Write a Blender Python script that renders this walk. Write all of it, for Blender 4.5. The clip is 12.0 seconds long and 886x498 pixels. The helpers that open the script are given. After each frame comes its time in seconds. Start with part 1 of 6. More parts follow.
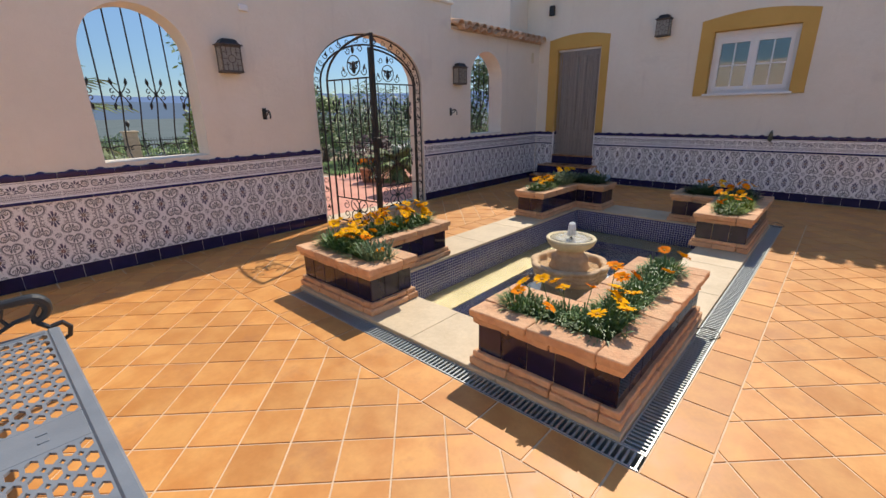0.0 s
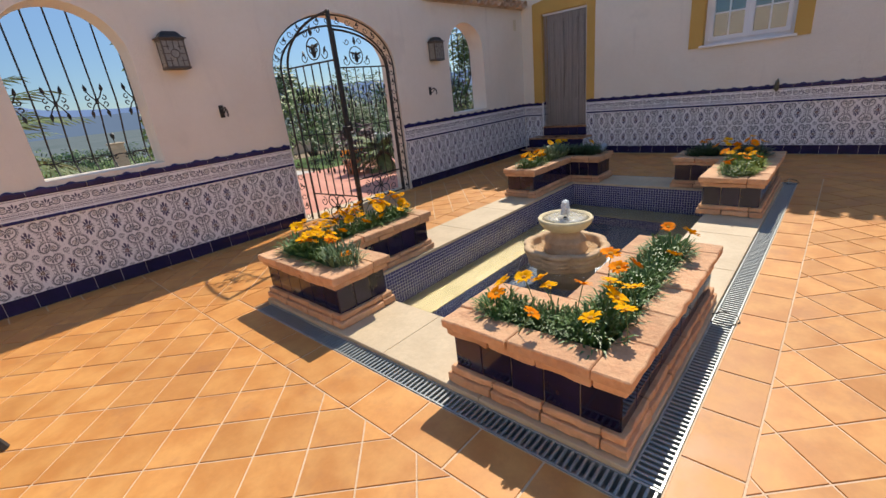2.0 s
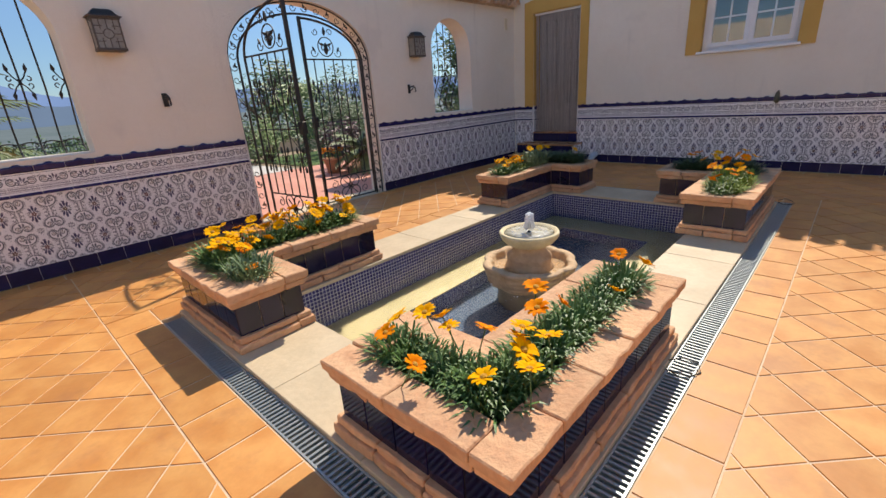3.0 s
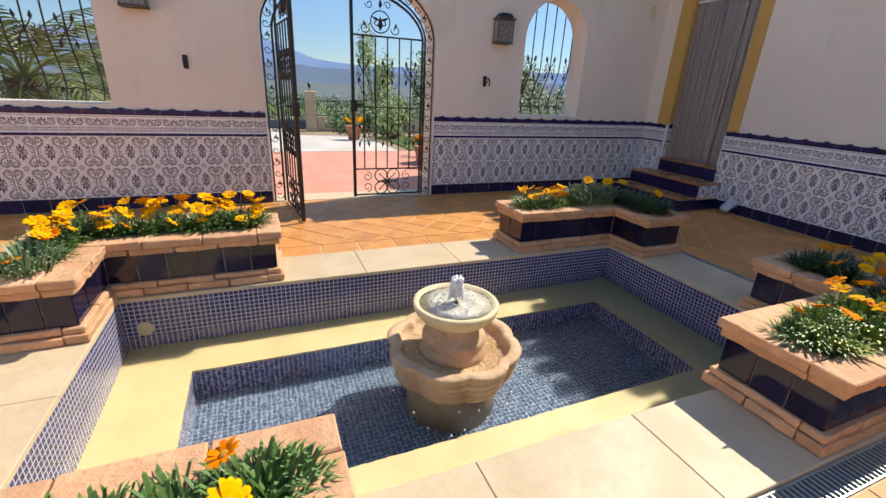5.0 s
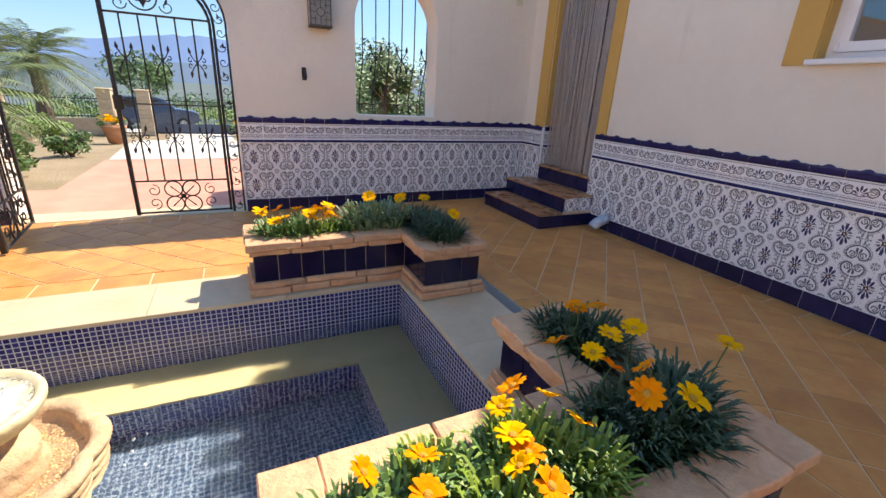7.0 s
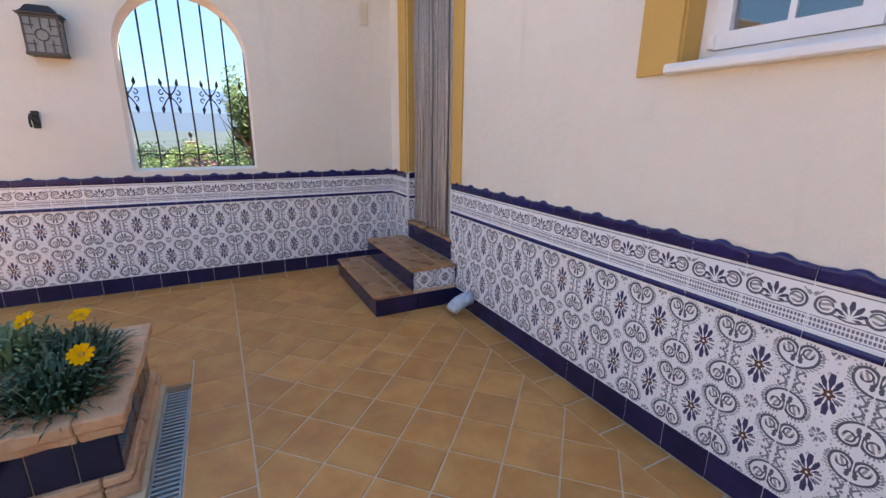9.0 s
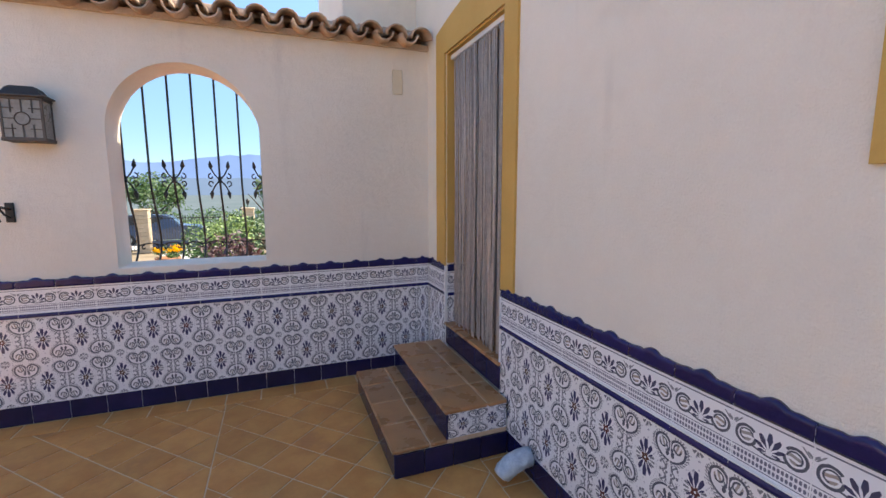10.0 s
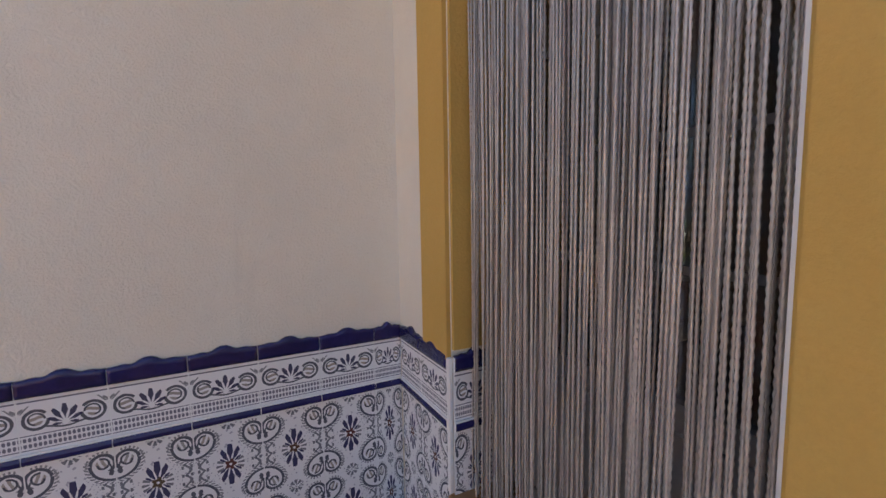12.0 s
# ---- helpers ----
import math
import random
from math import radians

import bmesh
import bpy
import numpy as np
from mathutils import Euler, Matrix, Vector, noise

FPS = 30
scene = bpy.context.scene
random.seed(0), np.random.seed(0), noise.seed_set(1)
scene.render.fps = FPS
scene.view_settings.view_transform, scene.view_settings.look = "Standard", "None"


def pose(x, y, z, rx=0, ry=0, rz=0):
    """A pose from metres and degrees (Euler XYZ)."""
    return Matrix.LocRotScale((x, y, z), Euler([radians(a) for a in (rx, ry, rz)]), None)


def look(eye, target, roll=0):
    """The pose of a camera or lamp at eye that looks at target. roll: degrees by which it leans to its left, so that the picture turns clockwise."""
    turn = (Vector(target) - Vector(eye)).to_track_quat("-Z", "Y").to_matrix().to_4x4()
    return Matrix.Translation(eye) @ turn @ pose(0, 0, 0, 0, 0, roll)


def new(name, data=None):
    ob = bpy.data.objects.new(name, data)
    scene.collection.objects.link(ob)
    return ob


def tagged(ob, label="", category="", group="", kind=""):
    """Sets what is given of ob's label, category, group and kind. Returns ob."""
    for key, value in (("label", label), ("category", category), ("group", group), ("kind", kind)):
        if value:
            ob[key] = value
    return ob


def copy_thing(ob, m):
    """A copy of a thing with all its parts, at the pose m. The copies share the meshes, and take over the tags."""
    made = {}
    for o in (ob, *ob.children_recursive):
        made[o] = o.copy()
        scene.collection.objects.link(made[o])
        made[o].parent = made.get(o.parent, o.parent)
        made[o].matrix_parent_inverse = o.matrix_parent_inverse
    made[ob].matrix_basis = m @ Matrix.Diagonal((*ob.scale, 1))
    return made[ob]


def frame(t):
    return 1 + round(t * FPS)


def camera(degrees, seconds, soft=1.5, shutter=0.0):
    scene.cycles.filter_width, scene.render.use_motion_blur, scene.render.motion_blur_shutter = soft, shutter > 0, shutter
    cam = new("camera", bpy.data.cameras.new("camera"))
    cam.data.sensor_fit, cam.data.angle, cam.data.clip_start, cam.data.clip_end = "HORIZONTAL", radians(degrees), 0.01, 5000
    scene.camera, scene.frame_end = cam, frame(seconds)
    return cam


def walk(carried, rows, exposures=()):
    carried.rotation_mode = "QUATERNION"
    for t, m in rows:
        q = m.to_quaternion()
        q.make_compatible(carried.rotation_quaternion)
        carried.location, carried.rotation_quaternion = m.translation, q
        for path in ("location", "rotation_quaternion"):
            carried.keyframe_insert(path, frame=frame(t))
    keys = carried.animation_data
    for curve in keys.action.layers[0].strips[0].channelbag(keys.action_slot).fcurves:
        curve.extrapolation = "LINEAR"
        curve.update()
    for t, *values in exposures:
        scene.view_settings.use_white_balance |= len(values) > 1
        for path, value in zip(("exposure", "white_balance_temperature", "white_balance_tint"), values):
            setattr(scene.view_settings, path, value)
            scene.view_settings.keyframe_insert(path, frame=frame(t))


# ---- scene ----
cam = camera(91.9, 12.0)
PATH = [
    (0, (-8.238, -4.869, 1.377), (-6.837, -3.579, 0.766), -1.0),
    (0.5, (-8.111, -4.883, 1.363), (-6.718, -3.587, 0.748), -1.1),
    (1, (-8.014, -4.825, 1.35), (-6.629, -3.527, 0.719), -4.0),
    (1.5, (-7.932, -4.772, 1.336), (-6.565, -3.469, 0.675), -6.2),
    (2, (-7.823, -4.772, 1.328), (-6.461, -3.475, 0.646), -6.4),
    (2.5, (-7.607, -4.803, 1.253), (-6.238, -3.51, 0.579), -5.0),
    (3, (-7.244, -4.838, 1.246), (-5.89, -3.529, 0.574), -4.1),
    (3.2, (-7.035, -4.862, 1.245), (-5.682, -3.55, 0.576), -3.1),
    (4.8, (-5.449, -4.949, 1.257), (-4.561, -3.299, 0.558), 2.1),
    (5, (-5.276, -4.973, 1.277), (-4.537, -3.253, 0.572), 3.0),
    (5.5, (-4.836, -4.928, 1.27), (-4.244, -3.154, 0.563), 5.4),
    (6, (-4.38, -4.889, 1.292), (-3.889, -3.084, 0.582), 4.0),
    (6.5, (-3.91, -4.887, 1.291), (-3.496, -3.063, 0.583), 3.8),
    (7, (-3.38, -4.767, 1.248), (-2.559, -3.074, 0.57), 3.1),
    (7.5, (-2.804, -4.73, 1.257), (-1.673, -3.219, 0.595), 1.8),
    (7.7, (-2.605, -4.699, 1.26), (-1.472, -3.187, 0.602), 1.9),
    (9.3, (-1.443, -3.971, 1.354), (-0.606, -2.209, 0.909), 1.1),
    (9.5, (-1.364, -3.801, 1.388), (-0.535, -2.018, 1.025), 1.9),
    (10, (-1.18, -3.411, 1.487), (-0.469, -1.56, 1.226), -0.1),
    (10.5, (-1.012, -2.928, 1.494), (-0.373, -1.048, 1.254), -0.5),
    (11, (-0.853, -2.439, 1.489), (-0.229, -0.551, 1.269), -1.3),
    (11.5, (-0.745, -1.967, 1.457), (-0.074, -0.095, 1.242), -0.5),
    (12, (-0.608, -1.529, 1.39), (0.315, 0.235, 1.198), -0.9),
]
walk(cam, [(t, look(eye, target, roll)) for t, eye, target, roll in PATH],
     [(0.0, 0.25, 6950, 10), (2.5, 0.31, 7000, 10), (5.0, 0.55, 7050, 10), (6.0, 0.72, 7100, 10), (6.5, 0.92, 7150, 10), (7.0, 1.1, 7200, 10), (7.5, 1.5, 7300, 10), (7.7, 1.53, 7300, 10),
      (9.3, 1.62, 7250, 10), (10.5, 1.15, 7150, 10), (11.5, 1.18, 7500, 10), (12.0, 1.35, 7850, 10)])

# ---- world and sun ----
SUN_TO = Vector((0.825, 0.26, 1.0)).normalized()
SUN_EL = math.asin(SUN_TO.z)
world = bpy.data.worlds.new("sky")
scene.world = world
world.use_nodes = True
wn, wl = world.node_tree.nodes, world.node_tree.links
sky = wn.new("ShaderNodeTexSky")
sky.sky_type, sky.sun_disc = "NISHITA", False
sky.sun_elevation, sky.sun_rotation = SUN_EL, math.atan2(SUN_TO.x, SUN_TO.y)
sky.air_density, sky.dust_density, sky.ozone_density = 1.0, 0.0, 5.0
wn["Background"].inputs["Strength"].default_value = 0.15
# sky colour multiplied evenly darker and bluer towards the horizon, where exposure whitens it
up = wn.new("ShaderNodeSeparateXYZ")
wl.new(wn.new("ShaderNodeTexCoord").outputs["Generated"], up.inputs[0])
ramp = wn.new("ShaderNodeValToRGB")
ramp.color_ramp.interpolation = "EASE"
ramp.color_ramp.elements[0].position, ramp.color_ramp.elements[0].color = 0.0, (0.40, 0.47, 0.56, 1)
ramp.color_ramp.elements[1].position, ramp.color_ramp.elements[1].color = 0.55, (1.0, 1.0, 1.0, 1)
wl.new(up.outputs["Z"], ramp.inputs[0])
deep = wn.new("ShaderNodeMix")
deep.data_type, deep.blend_type = "RGBA", "MULTIPLY"
deep.inputs["Factor"].default_value = 1.0
wl.new(sky.outputs["Color"], deep.inputs[6])
wl.new(ramp.outputs["Color"], deep.inputs[7])
wl.new(deep.outputs[2], wn["Background"].inputs["Color"])
sun = new("sun", bpy.data.lights.new("sun", "SUN"))
sun.data.energy, sun.data.angle, sun.data.color = 4.1, radians(0.55), (1.0, 0.94, 0.85)
sun.matrix_world = look((0, 0, 30), Vector((0, 0, 30)) - SUN_TO)

# ---- node helpers ----
class Net:
    """Small helper that writes node materials."""

    def __init__(self, name, rough=0.6, metal=0.0, spec=0.5):
        self.mat = bpy.data.materials.new(name)
        self.mat.use_nodes = True
        self.t = self.mat.node_tree
        self.b = self.t.nodes["Principled BSDF"]
        self.b.inputs["Roughness"].default_value = rough
        self.b.inputs["Metallic"].default_value = metal
        self.b.inputs["Specular IOR Level"].default_value = spec

    def put(self, socket, v):
        if isinstance(v, V):
            v = v.s
        if isinstance(v, bpy.types.NodeSocket):
            self.t.links.new(v, socket)
        elif v is not None:
            socket.default_value = v

    def m(self, op, *a):
        n = self.t.nodes.new("ShaderNodeMath")
        n.operation = op
        for k, v in enumerate(a):
            self.put(n.inputs[k], v)
        return V(self, n.outputs[0])

    def mix(self, f, a, b, blend="MIX"):
        n = self.t.nodes.new("ShaderNodeMix")
        n.data_type, n.blend_type = "RGBA", blend
        self.put(n.inputs["Factor"], f)
        for key, v in ((6, a), (7, b)):
            self.put(n.inputs[key], (*v, 1) if isinstance(v, tuple) and len(v) == 3 else v)
        return n.outputs[2]

    def coord(self, kind="Object"):
        return self.t.nodes.new("ShaderNodeTexCoord").outputs[kind]

    def random(self):
        return V(self, self.t.nodes.new("ShaderNodeObjectInfo").outputs["Random"])

    def island(self):
        return V(self, self.t.nodes.new("ShaderNodeNewGeometry").outputs["Random Per Island"])

    def xyz(self, vec):
        n = self.t.nodes.new("ShaderNodeSeparateXYZ")
        self.put(n.inputs[0], vec)
        return [V(self, o) for o in n.outputs]

    def vec(self, x, y, z):
        n = self.t.nodes.new("ShaderNodeCombineXYZ")
        for k, v in enumerate((x, y, z)):
            self.put(n.inputs[k], v)
        return n.outputs[0]

    def shift(self, vec, amount):
        n = self.t.nodes.new("ShaderNodeVectorMath")
        n.operation = "ADD"
        self.put(n.inputs[0], vec)
        self.put(n.inputs[1], amount)
        return n.outputs[0]

    def noise(self, vec, scale, detail=3.0, rough=0.55):
        n = self.t.nodes.new("ShaderNodeTexNoise")
        self.put(n.inputs["Vector"], vec)
        n.inputs["Scale"].default_value, n.inputs["Detail"].default_value = scale, detail
        n.inputs["Roughness"].default_value = rough
        return V(self, n.outputs["Fac"])

    def voronoi(self, vec, scale, feature="F1"):
        n = self.t.nodes.new("ShaderNodeTexVoronoi")
        n.feature = feature
        self.put(n.inputs["Vector"], vec)
        n.inputs["Scale"].default_value = scale
        return V(self, n.outputs["Distance"])

    def white(self, vec):
        n = self.t.nodes.new("ShaderNodeTexWhiteNoise")
        self.put(n.inputs["Vector"], vec)
        return V(self, n.outputs["Value"])

    def smooth(self, v, lo, hi):
        n = self.t.nodes.new("ShaderNodeMapRange")
        n.interpolation_type = "SMOOTHSTEP"
        self.put(n.inputs["Value"], v)
        n.inputs["From Min"].default_value, n.inputs["From Max"].default_value = lo, hi
        return V(self, n.outputs[0])

    def bump(self, h, strength=0.3, dist=0.01):
        n = self.t.nodes.new("ShaderNodeBump")
        n.inputs["Strength"].default_value, n.inputs["Distance"].default_value = strength, dist
        self.put(n.inputs["Height"], h)
        self.t.links.new(n.outputs[0], self.b.inputs["Normal"])

    def set(self, **k):
        for key, v in k.items():
            self.put(self.b.inputs[key.replace("_", " ")], (*v, 1) if isinstance(v, tuple) and len(v) == 3 else v)
        return self.mat


class V:
    """A float socket with arithmetic."""

    def __init__(self, net, s):
        self.n, self.s = net, s

    def __add__(self, o): return self.n.m("ADD", self, o)
    def __radd__(self, o): return self.n.m("ADD", self, o)
    def __sub__(self, o): return self.n.m("SUBTRACT", self, o)
    def __rsub__(self, o): return self.n.m("SUBTRACT", o, self)
    def __mul__(self, o): return self.n.m("MULTIPLY", self, o)
    def __rmul__(self, o): return self.n.m("MULTIPLY", self, o)
    def __truediv__(self, o): return self.n.m("DIVIDE", self, o)
    def __lt__(self, o): return self.n.m("LESS_THAN", self, o)
    def __gt__(self, o): return self.n.m("GREATER_THAN", self, o)
    def abs(self): return self.n.m("ABSOLUTE", self)
    def fract(self): return self.n.m("FRACT", self)
    def floor(self): return self.n.m("FLOOR", self)
    def sin(self): return self.n.m("SINE", self)
    def cos(self): return self.n.m("COSINE", self)
    def pow(self, k): return self.n.m("POWER", self, k)
    def max(self, o): return self.n.m("MAXIMUM", self, o)
    def min(self, o): return self.n.m("MINIMUM", self, o)


def surf(name, a, b, scale=5.0, rough=0.6, bump=0.25, fine=60.0, dist=0.006, metal=0.0, vary=0.0, spec=0.5, grain=0.25, stain=None, per_island=False):
    """Two-scale mottled surface: broad drift between two colours, fine grain, relief, and a shift from piece to piece."""
    net = Net(name, rough, metal, spec)
    r = net.island() if per_island else net.random()
    c = net.shift(net.coord(), net.vec(r * 37.0, r * 11.0, r * 5.0)) if vary else net.coord()
    broad = net.smooth(net.noise(c, scale, 4), 0.3, 0.7)
    col = net.mix(broad, a, b)
    f = net.noise(c, fine, 4, 0.65)
    g = f * (2 * grain) + (1 - grain)
    if vary:
        g = g * (r * (2 * vary) + (1 - vary))
    if stain:
        s = net.smooth(net.noise(c, scale * 0.35, 5, 0.7), 0.52, 0.72)
        col = net.mix(s * 0.55, col, stain)
    col = net.mix(1.0, col, net.vec(g, g, g), "MULTIPLY")
    net.bump(f + net.noise(c, fine * 0.25, 2) * 0.6, bump, dist)
    net.put(net.b.inputs["Roughness"], broad * 0.12 + (rough - 0.06))
    return net.set(Base_Color=col)


def make_stucco():
    """Rough cream render: sandy relief, broad mottling, faint grey runs and smudges."""
    net = Net("cream_stucco", 0.88)
    c = net.coord()
    col = net.mix(net.smooth(net.noise(c, 1.1, 5, 0.65), 0.3, 0.7), (0.835, 0.765, 0.66), (0.785, 0.715, 0.61))
    x, y, z = net.xyz(c)
    runs = net.smooth(net.noise(net.vec(x * 5.0, y * 5.0, z * 0.7), 1.0, 4, 0.6), 0.58, 0.78)
    smudge = net.smooth(net.noise(net.shift(c, (3.1, 7.7, 1.3)), 1.7, 3), 0.62, 0.74)
    col = net.mix(runs * 0.20, col, (0.45, 0.40, 0.34))
    col = net.mix(smudge * 0.16, col, (0.42, 0.38, 0.34))
    sand = net.noise(c, 120, 3, 0.7)
    trowel = net.noise(c, 16, 3, 0.6)
    g = sand * 0.10 + trowel * 0.05 + 0.925
    col = net.mix(1.0, col, net.vec(g, g, g), "MULTIPLY")
    net.bump(sand + trowel * 1.6, 0.7, 0.007)
    return net.set(Base_Color=col)


STUCCO = make_stucco()
OCHRE = surf("ochre_paint", (0.60, 0.37, 0.10), (0.56, 0.34, 0.088), 2.0, 0.8, 0.4, 110, 0.005, grain=0.08)
TERRACOTTA = surf("terracotta_tile", (0.54, 0.225, 0.060), (0.64, 0.31, 0.095), 6.0, 0.50, 0.10, 45, 0.003, vary=0.10, grain=0.10, stain=(0.40, 0.17, 0.07), spec=0.35)
STEP_TILE = surf("step_tile", (0.36, 0.17, 0.07), (0.44, 0.22, 0.09), 7.0, 0.30, 0.10, 45, 0.003, vary=0.10, grain=0.10)
GROUT = surf("pale_grout", (0.70, 0.52, 0.35), (0.62, 0.45, 0.29), 9, 0.9, 0.3, 120)
BRICK = surf("handmade_brick", (0.60, 0.315, 0.165), (0.69, 0.41, 0.23), 9, 0.85, 0.7, 38, 0.012, vary=0.13, grain=0.22, stain=(0.52, 0.34, 0.2))
MORTAR = surf("lime_mortar", (0.60, 0.46, 0.33), (0.52, 0.39, 0.27), 12, 0.92, 0.6, 70)
LIMESTONE = surf("cream_limestone", (0.62, 0.49, 0.32), (0.54, 0.42, 0.27), 3.2, 0.55, 0.35, 30, 0.006, grain=0.12, stain=(0.46, 0.35, 0.22), vary=0.05)
LEDGE = surf("pool_ledge_stone", (0.50, 0.41, 0.21), (0.44, 0.365, 0.185), 3.0, 0.6, 0.2, 40, grain=0.10)
BOWL_STONE = surf("cream_bowl_stone", (0.64, 0.52, 0.30), (0.72, 0.62, 0.40), 7, 0.7, 0.6, 30, 0.008, grain=0.15, stain=(0.50, 0.40, 0.22))
FOUNT = surf("carved_sandstone", (0.50, 0.32, 0.18), (0.64, 0.46, 0.28), 6, 0.8, 0.8, 26, 0.012, grain=0.2, stain=(0.40, 0.25, 0.14))
NAVY = surf("navy_glaze", (0.012, 0.011, 0.05), (0.018, 0.015, 0.07), 8, 0.09, 0.06, 20, 0.004, vary=0.2, grain=0.2)
NAVY_TRIM = surf("blue_glaze_trim", (0.019, 0.016, 0.105), (0.014, 0.012, 0.08), 14, 0.15, 0.5, 45, 0.006, vary=0.12, grain=0.2)
BLACK_TILE = surf("dark_planter_glaze", (0.010, 0.007, 0.028), (0.016, 0.010, 0.042), 6, 0.07, 0.05, 14, 0.004, vary=0.2, grain=0.2)
IRON = surf("wrought_iron", (0.012, 0.011, 0.010), (0.024, 0.020, 0.017), 12, 0.5, 0.5, 90, 0.002, grain=0.3)
RUST_IRON = surf("brown_iron", (0.075, 0.06, 0.048), (0.11, 0.088, 0.07), 12, 0.6, 0.5, 90, 0.002, grain=0.3)
ALU = surf("grey_painted_aluminium", (0.17, 0.195, 0.225), (0.20, 0.225, 0.255), 8, 0.35, 0.25, 120, 0.0015, grain=0.08)
STEEL = surf("galvanised_steel", (0.42, 0.45, 0.44), (0.34, 0.37, 0.37), 14, 0.42, 0.2, 80, 0.002, metal=0.55, grain=0.15)
WHITE = surf("white_frame", (0.80, 0.80, 0.80), (0.74, 0.74, 0.75), 4, 0.35, 0.05, 60, 0.002, grain=0.04)
GREYDOOR = surf("grey_door_paint", (0.34, 0.33, 0.32), (0.28, 0.27, 0.265), 4, 0.4, 0.05, 60, 0.002, grain=0.05)
SOIL = surf("potting_soil", (0.05, 0.032, 0.02), (0.09, 0.06, 0.038), 20, 0.95, 1.0, 60, 0.02)
ROOFTILE = surf("roof_tile", (0.50, 0.30, 0.18), (0.62, 0.45, 0.32), 8, 0.85, 0.6, 50, 0.01, vary=0.2, grain=0.25, stain=(0.28, 0.22, 0.17))
REDPAVE = surf("red_pavement", (0.60, 0.25, 0.17), (0.66, 0.31, 0.22), 2.5, 0.75, 0.3, 60, 0.004, grain=0.12)
DRIVE = surf("pale_gravel_drive", (0.62, 0.58, 0.52), (0.52, 0.48, 0.42), 1.5, 0.95, 0.6, 70, 0.01, grain=0.2)
EARTH = surf("dry_earth", (0.36, 0.27, 0.17), (0.25, 0.19, 0.11), 0.9, 0.95, 0.8, 25, 0.02, grain=0.2)
PILLAR = surf("sand_block", (0.62, 0.48, 0.32), (0.54, 0.41, 0.27), 6, 0.85, 0.6, 40, 0.01, grain=0.15, vary=0.08)
LEAF = surf("gazania_leaf", (0.06, 0.135, 0.028), (0.125, 0.22, 0.055), 18, 0.5, 0.1, 90, vary=0.2, grain=0.2, per_island=True)
LEAF_DARK = surf("gazania_leaf_dark", (0.028, 0.062, 0.026), (0.055, 0.10, 0.045), 18, 0.45, 0.1, 90, vary=0.2, grain=0.2, per_island=True)
LEAF_PALE = surf("gazania_leaf_silver", (0.13, 0.20, 0.09), (0.21, 0.29, 0.15), 18, 0.5, 0.1, 90, vary=0.2, grain=0.2, per_island=True)
LEAF_FRESH = surf("fresh_yellow_leaf", (0.17, 0.26, 0.03), (0.26, 0.34, 0.05), 18, 0.5, 0.1, 90, vary=0.2, grain=0.2, per_island=True)
SHRUB = surf("shrub_leaf", (0.045, 0.10, 0.022), (0.095, 0.17, 0.04), 6, 0.55, 0.1, 60, vary=0.3, grain=0.25, per_island=True)
SHRUB_LIGHT = surf("light_shrub_leaf", (0.14, 0.24, 0.05), (0.22, 0.30, 0.07), 6, 0.55, 0.1, 60, vary=0.3, grain=0.25, per_island=True)
SHRUB_RED = surf("purple_leaf", (0.07, 0.03, 0.035), (0.12, 0.05, 0.05), 6, 0.55, 0.1, 60, vary=0.3, grain=0.25, per_island=True)
PALM_LEAF = surf("palm_leaf", (0.12, 0.17, 0.055), (0.20, 0.24, 0.09), 4, 0.5, 0.1, 40, vary=0.25, grain=0.2, per_island=True)
BARK = surf("bark", (0.09, 0.065, 0.045), (0.15, 0.11, 0.08), 8, 0.9, 1.0, 25, 0.03)
GRASS = surf("lawn", (0.07, 0.14, 0.025), (0.12, 0.19, 0.045), 2.0, 0.9, 1.0, 80, 0.03, grain=0.35)
# farmland green greyed and blued: haze over the far plain is put into it
HAZY_FIELD = surf("hazy_fields", (0.075, 0.105, 0.095), (0.12, 0.145, 0.14), 0.02, 0.95, 0.3, 0.3, grain=0.3)
PETAL_Y = surf("yellow_petal", (0.84, 0.36, 0.0), (0.86, 0.43, 0.001), 30, 0.8, 0.1, 90, vary=0.06, grain=0.08, spec=0.1)
PETAL_O = surf("orange_petal", (0.80, 0.20, 0.0), (0.84, 0.28, 0.001), 30, 0.8, 0.1, 90, vary=0.06, grain=0.08, spec=0.1)
DISC = surf("flower_disc", (0.45, 0.20, 0.01), (0.6, 0.32, 0.02), 60, 0.8, 0.6, 200)
POT = surf("terracotta_pot", (0.42, 0.19, 0.10), (0.50, 0.25, 0.14), 8, 0.85, 0.3, 50, vary=0.1)
CARPAINT = surf("dark_blue_car_paint", (0.06, 0.085, 0.14), (0.07, 0.095, 0.155), 3, 0.22, 0.0, 60, grain=0.03)
TYRE = surf("tyre_rubber", (0.015, 0.015, 0.015), (0.03, 0.03, 0.03), 10, 0.85, 0.4, 60)
DARK = surf("dim_interior_paint", (0.42, 0.36, 0.28), (0.36, 0.31, 0.24), 2, 0.8, 0.1, 20)
PLASTIC_BAG = surf("pale_blue_wrap", (0.42, 0.50, 0.60), (0.62, 0.68, 0.74), 14, 0.35, 0.9, 30, 0.02, grain=0.2)
GRAVEL = surf("orange_gravel", (0.55, 0.33, 0.14), (0.66, 0.46, 0.24), 9, 0.85, 0.5, 60, per_island=True, vary=0.25)
BRONZE = surf("weathered_bronze", (0.12, 0.11, 0.07), (0.2, 0.18, 0.12), 20, 0.6, 0.5, 80, metal=0.4)


